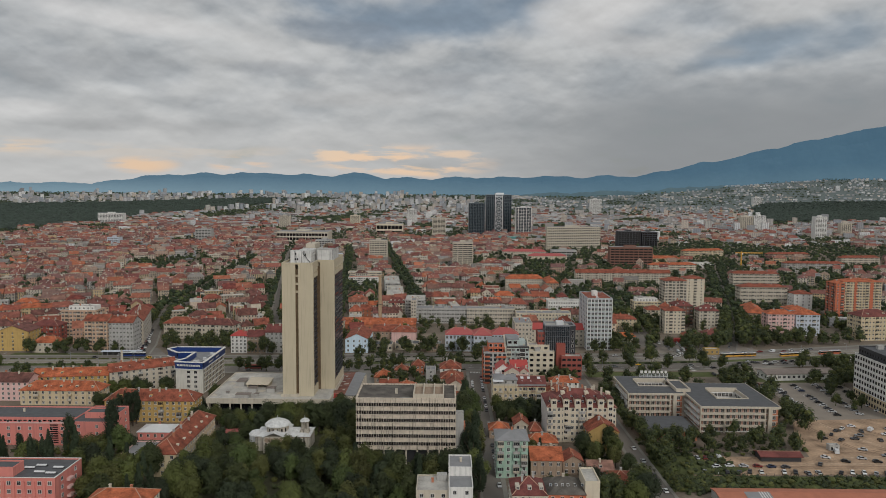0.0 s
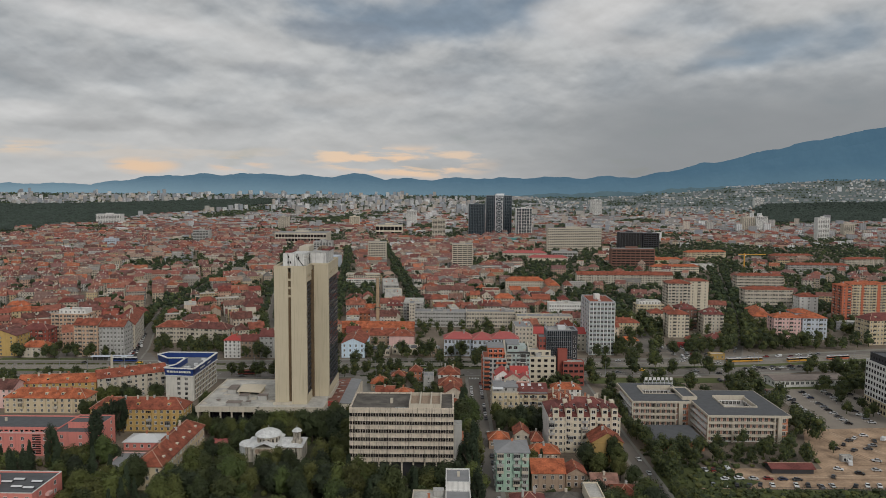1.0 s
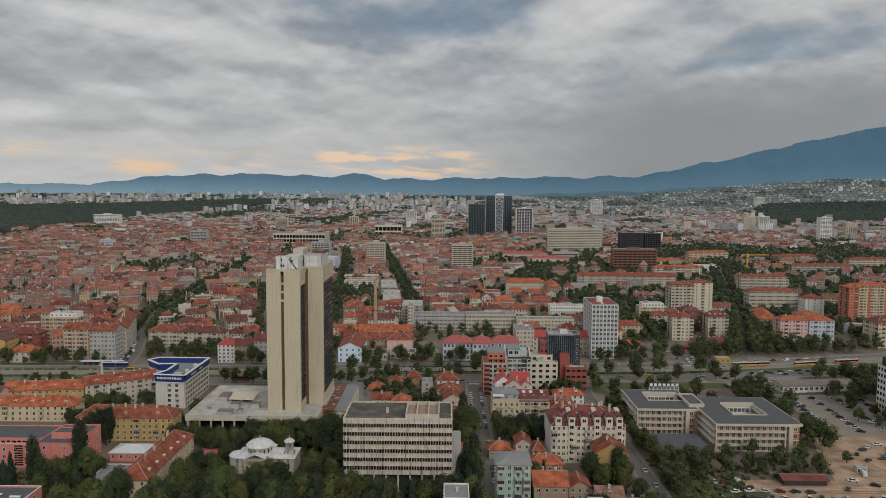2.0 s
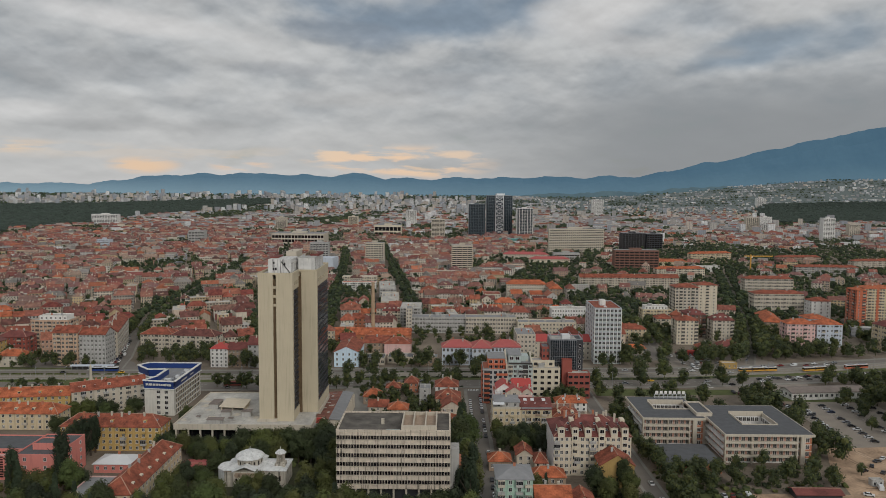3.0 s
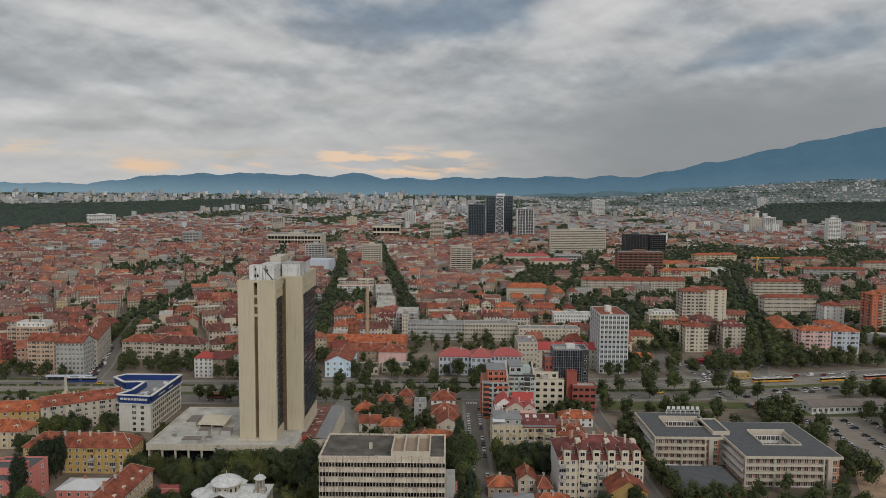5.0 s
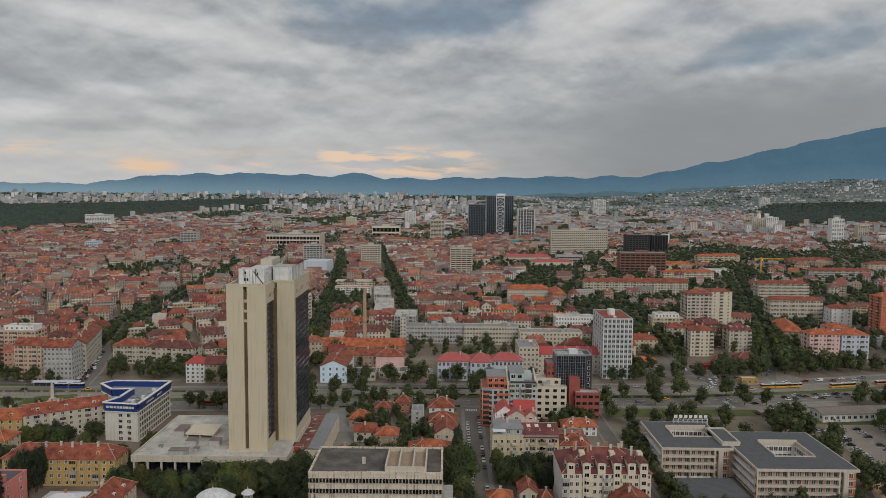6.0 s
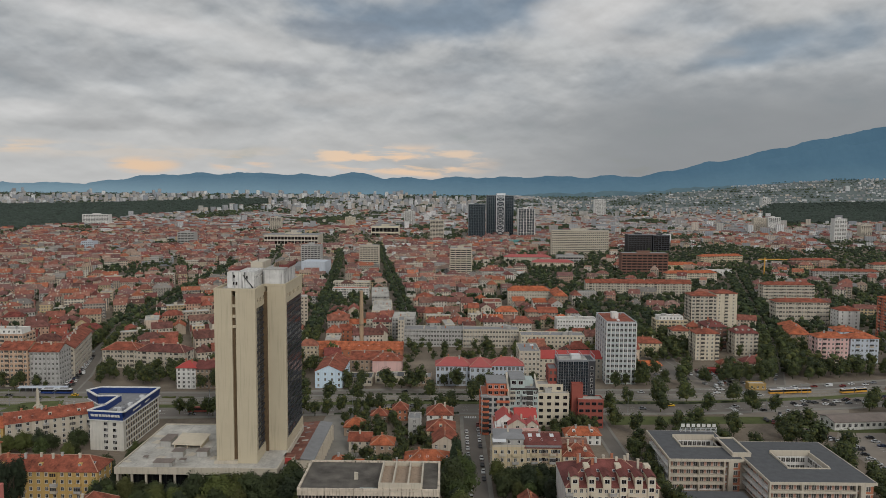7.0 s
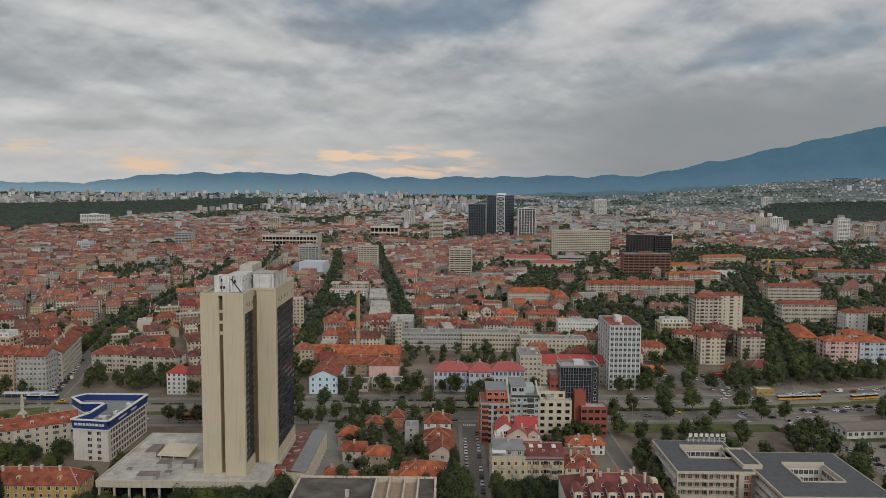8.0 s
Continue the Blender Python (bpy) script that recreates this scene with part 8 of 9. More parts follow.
def belt(x, y):
    """Green belts across the town."""
    b = math.exp(-((y - 1890) / 70) ** 2) if -300 < x < 100 else 0.0
    b = max(b, math.exp(-((y - 2850) / 110) ** 2) if -650 < x < -40 else 0.0)
    return max(b, math.exp(-((y - 1540 + 0.1 * x) / 130) ** 2) if 320 < x < 1000 else 0.0)


def parky(x, y):
    return 0.6 * belt(x, y) + noise.noise(Vector((x / 210, y / 260, 4.2))) + 0.55 * noise.noise(Vector((x / 70, y / 90, 9.1))) + (0.18 if x > 120 and y < 1750 else 0.02) - (0.09 if x < 60 and y < 1700 else 0)


for ring, (ya, yb, step) in enumerate(((560, 1250, 1.0), (1250, 2100, 1.12), (2100, 3100, 1.35), (3100, 4690, 1.9))):
    for ang_d in (22.0, 34.0, 8.0, -16.0, 4.0):
        c, s_ = math.cos(radians(ang_d)), math.sin(radians(ang_d))
        BW, BD = 66 * step, 43 * step
        for iu in range(-70, 71):
            for iv in range(-30, 125):
                u0, v0 = iu * BW, iv * BD
                bx, by = u0 * c - v0 * s_, u0 * s_ + v0 * c
                if not (ya - 60 < by < yb + 60) or not hull_ok(bx * 0.93, by):
                    continue
                for row in (0, 1):
                    row_h = rng.choice((7, 9, 10, 11, 12, 13, 14)) * (1 if by < 2100 else 0.8)
                    u = u0 + 4
                    while u < u0 + BW - 10:
                        w = rng.uniform(9, 21) * (1 if step < 1.3 else 1.2)
                        d = rng.uniform(9.0, 12.0) * (1 if step < 1.3 else 1.25)
                        v = v0 + 4.5 + d / 2 if row == 0 else v0 + BD - 4.5 - d / 2 + rng.uniform(-1, 1)
                        um = u + w / 2
                        u += w + (0.4 if rng.random() < 0.72 else rng.uniform(4, 12))
                        x, y = um * c - v * s_, um * s_ + v * c
                        if not (ya <= y < yb) or region_of(x, y) != ang_d or not hull_ok(x, y):
                            continue
                        if wooded(x, y) or blocked(x, y, max(w, d) * 0.55):
                            continue
                        pk = parky(x, y)
                        if y > 3450 and x > 500 and rng.random() < 0.4:
                            if rng.random() < 0.5:
                                FARTREES.append((x, y, 0.4))
                            continue
                        if x > 130 and y < 1500 and rng.random() < 0.74:
                            pk = 0.5
                        if pk > (0.40 if y < 1700 else 0.20) or (pk > 0.02 and rng.random() < 0.30):
                            if rng.random() < 0.95:
                                for _ in range(4 if y < 1700 else 2):
                                    FARTREES.append((x + rng.uniform(-w, w) * 0.5, y + rng.uniform(-d, d) * 0.6, rng.uniform(0.7, 1.15)))
                            continue
                        g = gz(x, y)
                        if y > 3450 and x > 500:
                            w, d = w * 0.55, d * 0.6
                        ang = radians(ang_d + rng.uniform(-5, 5) + (90 if rng.random() < 0.18 else 0))
                        if rng.random() < whiteness(x, y):
                            if rng.random() < (0.03 if y < 1600 else 0.045 if y < 3300 else 0.22) * (0.35 if x < -150 and y < 3300 else 0.02 if x > 150 and y > 3300 else 1):
                                quick_block(x, y, rng.uniform(14, 24), rng.uniform(12, 16), rng.uniform(18, 34), ang, g)
                            else:
                                quick_block(x, y, w * rng.uniform(0.8, 1.7), d * rng.uniform(0.7, 1.1), rng.uniform(6, 14.5) * (0.6 if y > 3250 else 1), ang, g)
                        else:
                            h = max(4.5, row_h + (rng.uniform(-1.2, 1.2) if rng.random() < 0.75 else rng.uniform(-5, 3)))
                            rh = rng.uniform(3.4, 5.2)
                            kind = "gable" if rng.random() < 0.55 else "hip"
                            if y < 900:
                                NEAR.append((y + abs(x) * 0.4, x, y, w, d, h, rh, math.degrees(ang), kind))
                            else:
                                quick_house(x, y, w, d, h, rh, ang, kind, g)
                # trees in the courtyard and along the street
                for _ in range(rng.randint(9, 17) if step < 1.3 else rng.randint(8, 14)):
                    if rng.random() < 0.6:
                        u, v = u0 + rng.uniform(5, BW - 5), v0 + BD / 2 + rng.uniform(-6, 6)
                    else:
                        u, v = u0 + rng.uniform(0, BW), v0 + rng.choice((1.5, 3.5))
                    x, y = u * c - v * s_, u * s_ + v * c
                    if ya <= y < yb and region_of(x, y) == ang_d and hull_ok(x, y) and not wooded(x, y) and not (y > 3450 and x > 300) and not blocked(x, y, 2.5, y < 1300):
                        FARTREES.append((x, y, rng.uniform(0.6, 1.2)))

NEAR.sort()
for i, (_, x, y, w, d, h, rh, ang_d, kind) in enumerate(NEAR):
    if i < 56:
        ob = thing("house", "plastered town house with a red tiled roof in a street row", "house", x, y, 0, ang_d, "town houses")
        s = Shape().box(-w / 2, w / 2, -d / 2, d / 2, -0.5, h)
        if kind == "gable":
            for sx in (-w / 2, w / 2):
                t = [(sx, -d / 2, h), (sx, d / 2, h), (sx, 0, h + rh - 0.25)]
                s.face(t if sx > 0 else t[::-1])
        part("wall", s, "plaster", ob)
        part("roof", roof_shape(kind, w / 2, d / 2, h, rh, 0.5), "tile", ob)
        fl = max(2, round(h / 3.1))
        cols = max(2, int(w / 2.5))
        wins = Shape()
        for sd, half, k in (("front", w / 2, cols), ("right" if x < 0 else "left", d / 2, max(2, int(d / 3)))):
            for a in range(k):
                for b in range(fl):
                    m = side_pose(sd, w / 2, d / 2, -half + 2 * half * (a + 0.5) / k, b * h / fl + 0.95)
                    for bx in ((-0.55, 0.55, -0.04, 0.0, 0, 1.4, 0),):
                        piece = Shape().box(*bx).box(-0.68, 0.68, -0.14, 0, -0.1, 0, 1).box(-0.04, 0.04, -0.07, 0, 0, 1.4, 1).moved(m)
                        n = len(wins.v)
                        wins.v += piece.v
                        wins.f += [tuple(n + j for j in qq) for qq in piece.f]
                        wins.mi += piece.mi
        part("glazing", wins, ("glass_dark", "white_paint"), ob, kind="stuff")
        rr = random.Random(i)
        for j in range(rr.randint(1, 3)):
            px = rr.uniform(-0.4, 0.4) * w
            part("chimney", Shape().box(px - 0.4, px + 0.4, -0.35, 0.35, h, h + rh + 0.9).box(px - 0.5, px + 0.5, -0.45, 0.45, h + rh + 0.9, h + rh + 1.05), rr.choice(("brick_orange", "off_white", "grey_plaster")), ob)
    elif i < 190:
        plain_house(x, y, w, d, h, rh, ang_d, kind)
    else:
        quick_house(x, y, w, d, h, rh, radians(ang_d), kind, 0.0)


def stuff(name, shape, mat, label, category):
    return tagged(new(name, shape.mesh(name, (mat,))), label, category, kind="stuff")


stuff("distant_house_walls", WALLQ, "plaster_far_windows", "plastered walls of countless town houses", "houses")
stuff("distant_house_roofs", ROOFQ, "tile_far", "red and brown tiled roofs of countless town houses", "roofs")
stuff("distant_dormers", DORMQ, "plaster_far", "small pale dormers, vents and stacks on the town roofs", "dormers")
stuff("distant_house_windows", WINQ, "glass_soft", "small dark windows of the town houses", "windows")
stuff("distant_blocks", BLOCKQ, "block_far_windows", "pale flat roofed apartment blocks of the far quarters", "apartment blocks")
mk("roof_far", (0.3, 0.3, 0.3), palette=[(0.30, 0.29, 0.28), (0.22, 0.21, 0.20), (0.40, 0.39, 0.37), (0.30, 0.17, 0.12), (0.34, 0.15, 0.10)], by="island", bump=0, vary=0.15)
stuff("distant_flat_roofs", FLATQ, "roof_far", "grey and rust flat roofs of the far quarters", "roofs")

# far trees: small uneven clumps with loose sprays
FT, FN, WF = Shape(), Shape(), Shape()
rng = random.Random(5)
ICO = [(0, 0, 1)] + [(0.89 * math.cos(2 * math.pi * i / 5), 0.89 * math.sin(2 * math.pi * i / 5), 0.45) for i in range(5)] + [(0.89 * math.cos(2 * math.pi * (i + 0.5) / 5), 0.89 * math.sin(2 * math.pi * (i + 0.5) / 5), -0.45) for i in range(5)]
ICOF = [(0, 1 + i, 1 + (i + 1) % 5) for i in range(5)] + [(1 + i, 6 + i, 1 + (i + 1) % 5) for i in range(5)] + [(6 + i, 6 + (i + 1) % 5, 1 + (i + 1) % 5) for i in range(5)]


def clump(s, x, y, z, r, k, low=True):
    n = len(s.v)
    faces = ICOF if low else ICOF[:10]
    for a, b, c in ICO:
        f = rng.uniform(0.65, 1.25)
        s.v.append((x + a * r * f, y + b * r * f, z + c * r * k * f))
    s.f += [tuple(n + i for i in q) for q in faces]
    s.mi += [0] * len(faces)


def spray(s, x, y, z, r, count, e):
    for _ in range(count):
        a, c = rng.uniform(0, 6.283), rng.uniform(-0.3, 1)
        q = math.sqrt(1 - c * c)
        k = rng.uniform(0.8, 1.15) * r
        px, py, pz = x + k * q * math.cos(a), y + k * q * math.sin(a), z + k * c
        ux, uy, uz = rng.uniform(-e, e), rng.uniform(-e, e), rng.uniform(-e, e)
        vx, vy, vz = rng.uniform(-e, e), rng.uniform(-e, e), rng.uniform(-e, e)
        n = len(s.v)
        s.v += [(px - ux, py - uy, pz - uz), (px + vx, py + vy, pz + vz), (px + ux, py + uy, pz + uz)]
        s.f.append((n, n + 1, n + 2))
        s.mi.append(0)


def avenue(pts, off, gap, y0, y1):
    for (ax, ay), (bx, by) in zip(pts, pts[1:]):
        L = math.hypot(bx - ax, by - ay)
        dx, dy = (bx - ax) / L, (by - ay) / L
        for i in range(int(L / gap)):
            x, y = ax + dx * gap * i, ay + dy * gap * i
            for sgn in (-1, 1):
                px, py = x - dy * off * sgn + rng.uniform(-1, 1), y + dx * off * sgn + rng.uniform(-1, 1)
                if y0 < py < y1:
                    FARTREES.append((px, py, rng.uniform(0.75, 1.15)))


avenue([(-122, 548), (-172, 722), (-282, 1288), (-330, 1560)], 6.5, 7.5, 590, 1600)
avenue([(-26, 745), (-36, 835), (-138, 1620)], 4.0, 5.5, 700, 1600)
avenue([(-104, 600), (-104, 668), (-138, 995), (-202, 1517)], 3.6, 4.6, 600, 1520)
avenue([(-259, 640), (-286, 742), (-291, 830), (-307, 957), (-330, 1300)], 6.8, 5, 640, 1300)
avenue([(228, 578), (262, 660), (362, 965), (420, 1150)], 4.6, 5.0, 600, 1150)
avenue([(228, 578), (262, 660), (362, 965), (420, 1150)], 11, 6, 620, 1150)
avenue([(185, 565), (174, 640), (186, 740), (196, 830)], 5.0, 6.0, 640, 830)
avenue([(185, 565), (174, 640), (186, 740), (196, 830)], 11, 7.0, 660, 830)
for _ in range(1150):
    x, y = rng.uniform(110, 640), rng.uniform(640, 1450)
    if x < 0.46 * y and not blocked(x, y, 2.5) and parky(x * 0.8, y) > -0.4:
        FARTREES.append((x, y, rng.uniform(0.8, 1.2)))
MIDS = [leaf_crown(300 + i, 11.0, 4.5, 14, 520, 0.52, 0.0, 0.14) for i in range(6)]
for x, y, sc in FARTREES:
    g = gz(x, y)
    h = 11 * sc
    if y < 600:
        mid = MIDS[int(x * 7 + y * 3) % 6]
        a = rng.uniform(0, 6.283)
        ca, sa, n = math.cos(a) * sc, math.sin(a) * sc, len(FN.v)
        FN.v += [(x + p[0] * ca - p[1] * sa, y + p[0] * sa + p[1] * ca, g + p[2] * sc) for p in mid.v]
        FN.f += [tuple(n + i for i in q) for q in mid.f]
        FN.mi += mid.mi
        clump(FN, x, y, g + h * 0.15, 0.3, 5)
    elif y < 720:
        for _ in range(9):
            a, q = rng.uniform(0, 6.283), rng.uniform(0.2, 2.9) * sc
            pz = g + h * rng.uniform(0.22, 0.88)
            q *= 1.2 - 0.5 * (pz - g) / h
            px, py, r = x + q * math.cos(a), y + q * math.sin(a), rng.uniform(1.6, 2.5) * sc
            clump(FN, px, py, pz, r * 0.8, 0.9)
            spray(FN, px, py, pz, r * 1.1, 34, 0.46)
        clump(FN, x, y, g + h * 0.2, 0.35, 5)
    elif y < 1300:
        for _ in range(3 if y < 1000 else 2):
            px, py, pz, r = x + rng.uniform(-2, 2) * sc, y + rng.uniform(-2, 2) * sc, g + h * rng.uniform(0.45, 0.8), rng.uniform(1.7, 2.8) * sc
            clump(FT, px, py, pz, r, 0.9)
            spray(FT, px, py, pz, r * 1.1, 7, 0.9)
    elif y < 2200:
        for _ in range(2):
            clump(FT, x + rng.uniform(-2.2, 2.2), y + rng.uniform(-2.2, 2.2), g + h * rng.uniform(0.4, 0.8), rng.uniform(2.0, 3.2) * sc, 0.9, False)
    else:
        clump(FT, x, y, g + h * 0.4, 5.2 * sc, 0.9, False)
for x0, x1, y0, y1, count in ((-118, -44, 280, 392, 420), (-215, -120, 284, 346, 260), (-44, 14, 268, 314, 170), (96, 134, 300, 348, 150), (97, 178, 346, 378, 120), (-52, 10, 408, 505, 170), (26, 86, 286, 352, 90), (-28, 62, 580, 684, 110)):
    for _ in range(count):
        x, y = rng.uniform(x0, x1), rng.uniform(y0, y1)
        if not blocked(x, y, 0.8):
            r = rng.uniform(0.8, 1.9)
            clump(FN, x, y, r * 0.5, r, 0.7)
            spray(FN, x, y, r * 0.5, r * 1.1, 7, 0.5)
stuff("street_trees", FN, "leaf_mid", "leafy green trees of the streets and yards", "trees")
stuff("distant_trees", FT, "leaf_far", "green street and courtyard trees of the far quarters", "trees")
for j in range(170):
    for i in range(420):
        x, y = -2900 + 5800 * i / 420 + rng.uniform(-6, 6), 1940 + 2420 * j / 170 + rng.uniform(-6, 6)
        if wooded(x, y) and hull_ok(x, y):
            clump(WF, x, y, gz(x, y) + rng.uniform(4, 8), rng.uniform(6.5, 10), 0.8, False)
stuff("distant_wood", WF, "wood_far", "dark green wood beyond the town", "wood")


# ---- vehicles ----
def side_prism(profile, half):
    """A form drawn from the side (x, z), as wide as two halves, a little narrower at the top."""
    s = Shape()
    k = len(profile)
    top = max(z for _, z in profile)
    for sgn in (-1, 1):
        s.v += [(x, sgn * half * (1 - 0.16 * max(0, z - 0.8) / max(top, 1)), z) for x, z in profile]
    s.f += [tuple(range(k)), tuple(2 * k - 1 - i for i in range(k))]
    for i in range(k):
        j = (i + 1) % k
        s.f.append((j, i, k + i, k + j))
    s.mi += [0] * len(s.f)
    return s


CAR_BODY = side_prism([(-2.15, 0.35), (2.1, 0.35), (2.15, 0.7), (1.9, 0.86), (0.95, 0.95), (-1.75, 0.98), (-2.1, 0.9)], 0.88)
CAR_TOP = side_prism([(1.0, 0.93), (0.35, 1.42), (-1.05, 1.44), (-1.75, 0.96)], 0.8)
CAR_ROOF = side_prism([(0.36, 1.40), (0.2, 1.48), (-0.95, 1.50), (-1.08, 1.42)], 0.72)
VAN_BODY = side_prism([(-2.5, 0.4), (2.4, 0.4), (2.45, 1.0), (1.7, 1.2), (1.2, 2.0), (-2.45, 2.1)], 0.95)
VAN_TOP = side_prism([(1.72, 1.22), (1.3, 1.9), (0.6, 1.92), (0.6, 1.22)], 0.97)
WHEEL = Shape().rings([(0.1, -0.12), (0.32, -0.1), (0.34, 0.0), (0.32, 0.1), (0.1, 0.12)], 10).moved(Matrix.Rotation(radians(90), 4, "X"))
FAR_BODY = Shape()
for form, wx, wy, mi in [(CAR_BODY, 0, 0, 0), (CAR_ROOF, 0, 0, 0)] + [(WHEEL, wx, wy, 1) for wx in (-1.35, 1.35) for wy in (-0.82, 0.82)]:
    n = len(FAR_BODY.v)
    FAR_BODY.v += [(a + wx, b + wy, c + (0.34 if mi else 0)) for a, b, c in form.v]
    FAR_BODY.f += [tuple(n + i for i in q) for q in form.f]
    FAR_BODY.mi += [mi] * len(form.f)
CAR_PAINTS = []
for key, tint in CARS.items():
    mk(key, tint, vary=0.03, rough=0.3, bump=0, spec=0.5)
    CAR_PAINTS.append((key.split("_")[1], CAR_BODY.mesh("car", (key,)), FAR_BODY.mesh("car", (key, "tyre")), CAR_TOP.mesh("greenhouse", ("glass_dark",)), CAR_ROOF.mesh("roof", (key,))))
CAR_MESH = {"taxi": (CAR_BODY.mesh("taxi", ("car_yellow",)), CAR_TOP.mesh("greenhouse", ("glass_dark",)), CAR_ROOF.mesh("roof", ("car_yellow",))),
            "van": (VAN_BODY.mesh("van", ("white_metal",)), VAN_TOP.mesh("windscreen", ("glass_dark",)), None)}
wheel_mesh = WHEEL.mesh("wheel", ("tyre",))
CAR_WORDS = {"car": "parked saloon car with dark windows", "taxi": "yellow taxi with dark windows on asphalt", "van": "white delivery van with dark windscreen"}


def car(x, y, ang, kind="car", group="parked cars", z=0.05):
    words = CAR_WORDS[kind]
    if kind == "car":
        tone, near_body, far_body, top, roof = CAR_PAINTS[random.Random(int(x * 53 + y * 29)).choice((0, 0, 0, 0, 1, 1, 1, 2, 2, 3, 3, 3, 4, 5, 5, 5, 6))]
        body = near_body if y < 400 else far_body
        words = f"parked {tone} saloon car with dark windows"
    else:
        body, top, roof = CAR_MESH[kind]
    ob = new(kind, body)
    ob.matrix_basis = pose(x, y, z, 0, 0, ang)
    tagged(ob, words, kind, group)
    part("windscreen" if roof is None else "greenhouse", top, (), ob)
    if roof is not None and (y < 400 or kind != "car"):
        part("roof_panel", roof, (), ob)
    for wx in (-1.35, 1.35):
        for wy in (-0.82, 0.82) if y < 400 or kind != "car" else ():
            part("wheel", wheel_mesh, (), ob, at=pose(wx, wy, 0.34))


rng = random.Random(21)
for i in range(17):
    if i not in (6, 11):
        car(118 + 5.2 * i, 325.5 + rng.uniform(-0.6, 0.6), rng.choice((60, 75, 90, 250)) + rng.uniform(-6, 6))
for i in range(6):
    car(126 + 6.4 * i, 332.5 + rng.uniform(-0.7, 0.7), rng.uniform(-8, 8))
for i in range(4):
    car(120.5 + 3.4 * i, 343.0, 90 + rng.uniform(-6, 6), "van" if i == 3 else "car")
for x, y in ((176, 336), (183, 345), (192, 352), (190, 340), (200, 344), (207, 356), (214, 348), (205, 340), (223, 352), (231, 345), (196, 372), (203, 378), (209, 384),
             (204, 370), (212, 372), (217, 377), (214, 388), (221, 392), (222, 384), (228, 386), (232, 379), (224, 370), (238, 388), (229, 365), (240, 370)):
    car(x, y, rng.uniform(-25, 25) + rng.choice((0, 0, 180, 60)), "van" if rng.random() < 0.03 else "car")
for xa, ya, xb, yb, n in ((209, 412, 213, 468, 10), (224, 412, 228, 474, 11), (238, 414, 243, 476, 10), (252, 420, 256, 470, 6)):
    for i in range(n):
        if rng.random() < 0.84:
            f = i / (n - 1)
            car(xa + (xb - xa) * f, ya + (yb - ya) * f, rng.choice((-12, 168)) + rng.uniform(-4, 4), group="cars in the car park")
for i in range(24):
    y = 305 + 8.2 * i
    if rng.random() < 0.75:
        car(17.0, y, 90, group="cars along the side street")
    if rng.random() < 0.6:
        car(23.3, y + 3, 270, group="cars along the side street")
for i in range(6):
    car(94.6 - 0.3 * i, 270 + 17 * i, 90 + rng.uniform(-3, 3), group="cars along the lane")


def on_boulevard(x, off):
    for (ax, ay), (bx, by) in zip(BLVD, BLVD[1:]):
        if ax <= x <= bx:
            L = math.hypot(bx - ax, by - ay)
            f = (x - ax) / (bx - ax)
            return (x - (by - ay) / L * off, ay + (by - ay) * f + (bx - ax) / L * off, math.degrees(math.atan2(by - ay, bx - ax)))


for x, off, k in ((-250, -20, "car"), (-205, -12, "car"), (-160, -17, "car"), (-140, -22, "car"), (-118, -12, "van"), (-30, -21, "taxi"), (-14, -13, "car"), (38, -12, "car"), (60, -20, "car"),
                  (104, -13, "car"), (121, -18, "car"), (140, -12, "taxi"), (176, -17, "car"), (205, -13, "car"), (214, -20, "car"), (226, -13, "car"), (236, -20, "car"), (249, -13, "car"),
                  (258, -19, "car"), (268, -13, "car"), (281, -20, "car"), (294, -14, "car"), (-20, 17, "car"), (70, 17, "car"), (130, 16, "car"), (214, 17, "car"), (262, 17, "van"),
                  (228, 15, "car"), (236, 18, "car"), (243, 15, "car"), (252, 18, "car"), (271, 15, "car"), (280, 18, "car"), (288, 15, "car"), (297, 18, "car"), (160, 15, "car"), (186, 18, "car"), (241, -15, "car"), (262, -16, "car"), (275, -17, "car"), (-190, 17, "car"), (-222, 16, "taxi"), (-80, 16, "car")):
    x, y, a = on_boulevard(x, off)
    car(x, y, a + (180 if off > 0 else 0), k, "cars on the boulevard")
for x, y, a in ((-246, 575, 108), (-243, 590, 108), (-249, 600, 108), (-256, 615, 110), (-241, 568, 108), (-252, 588, 288), (-262, 640, 110), (-236, 556, 100), (178, 578, 95),
                (182, 590, 95), (176, 602, 95), (188, 575, 275), (184, 612, 275), (230, 590, 68), (236, 602, 68), (243, 618, 68), (250, 634, 68), (192, 520, 20), (199, 514, 60),
                (206, 519, 60), (210, 511, 60), (196, 506, 30), (141, 600, 10), (146, 608, 10), (152, 600, 10), (158, 612, 90), (160, 622, 90), (150, 630, 15),
                (172, 552, 10), (178, 556, 12), (196, 556, 15), (203, 551, 12), (214, 556, 14), (222, 562, 60), (170, 590, 95), (196, 582, 100), (200, 590, 100), (204, 580, 100), (-240, 530, 100), (-262, 536, 20), (-248, 545, 100), (-259, 622, 110), (-268, 655, 110), (-266, 630, 290), (-272, 645, 290), (-253, 606, 288), (-245, 582, 288)):
    car(x, y, a, "van" if rng.random() < 0.04 else "car", "cars at the crossings")


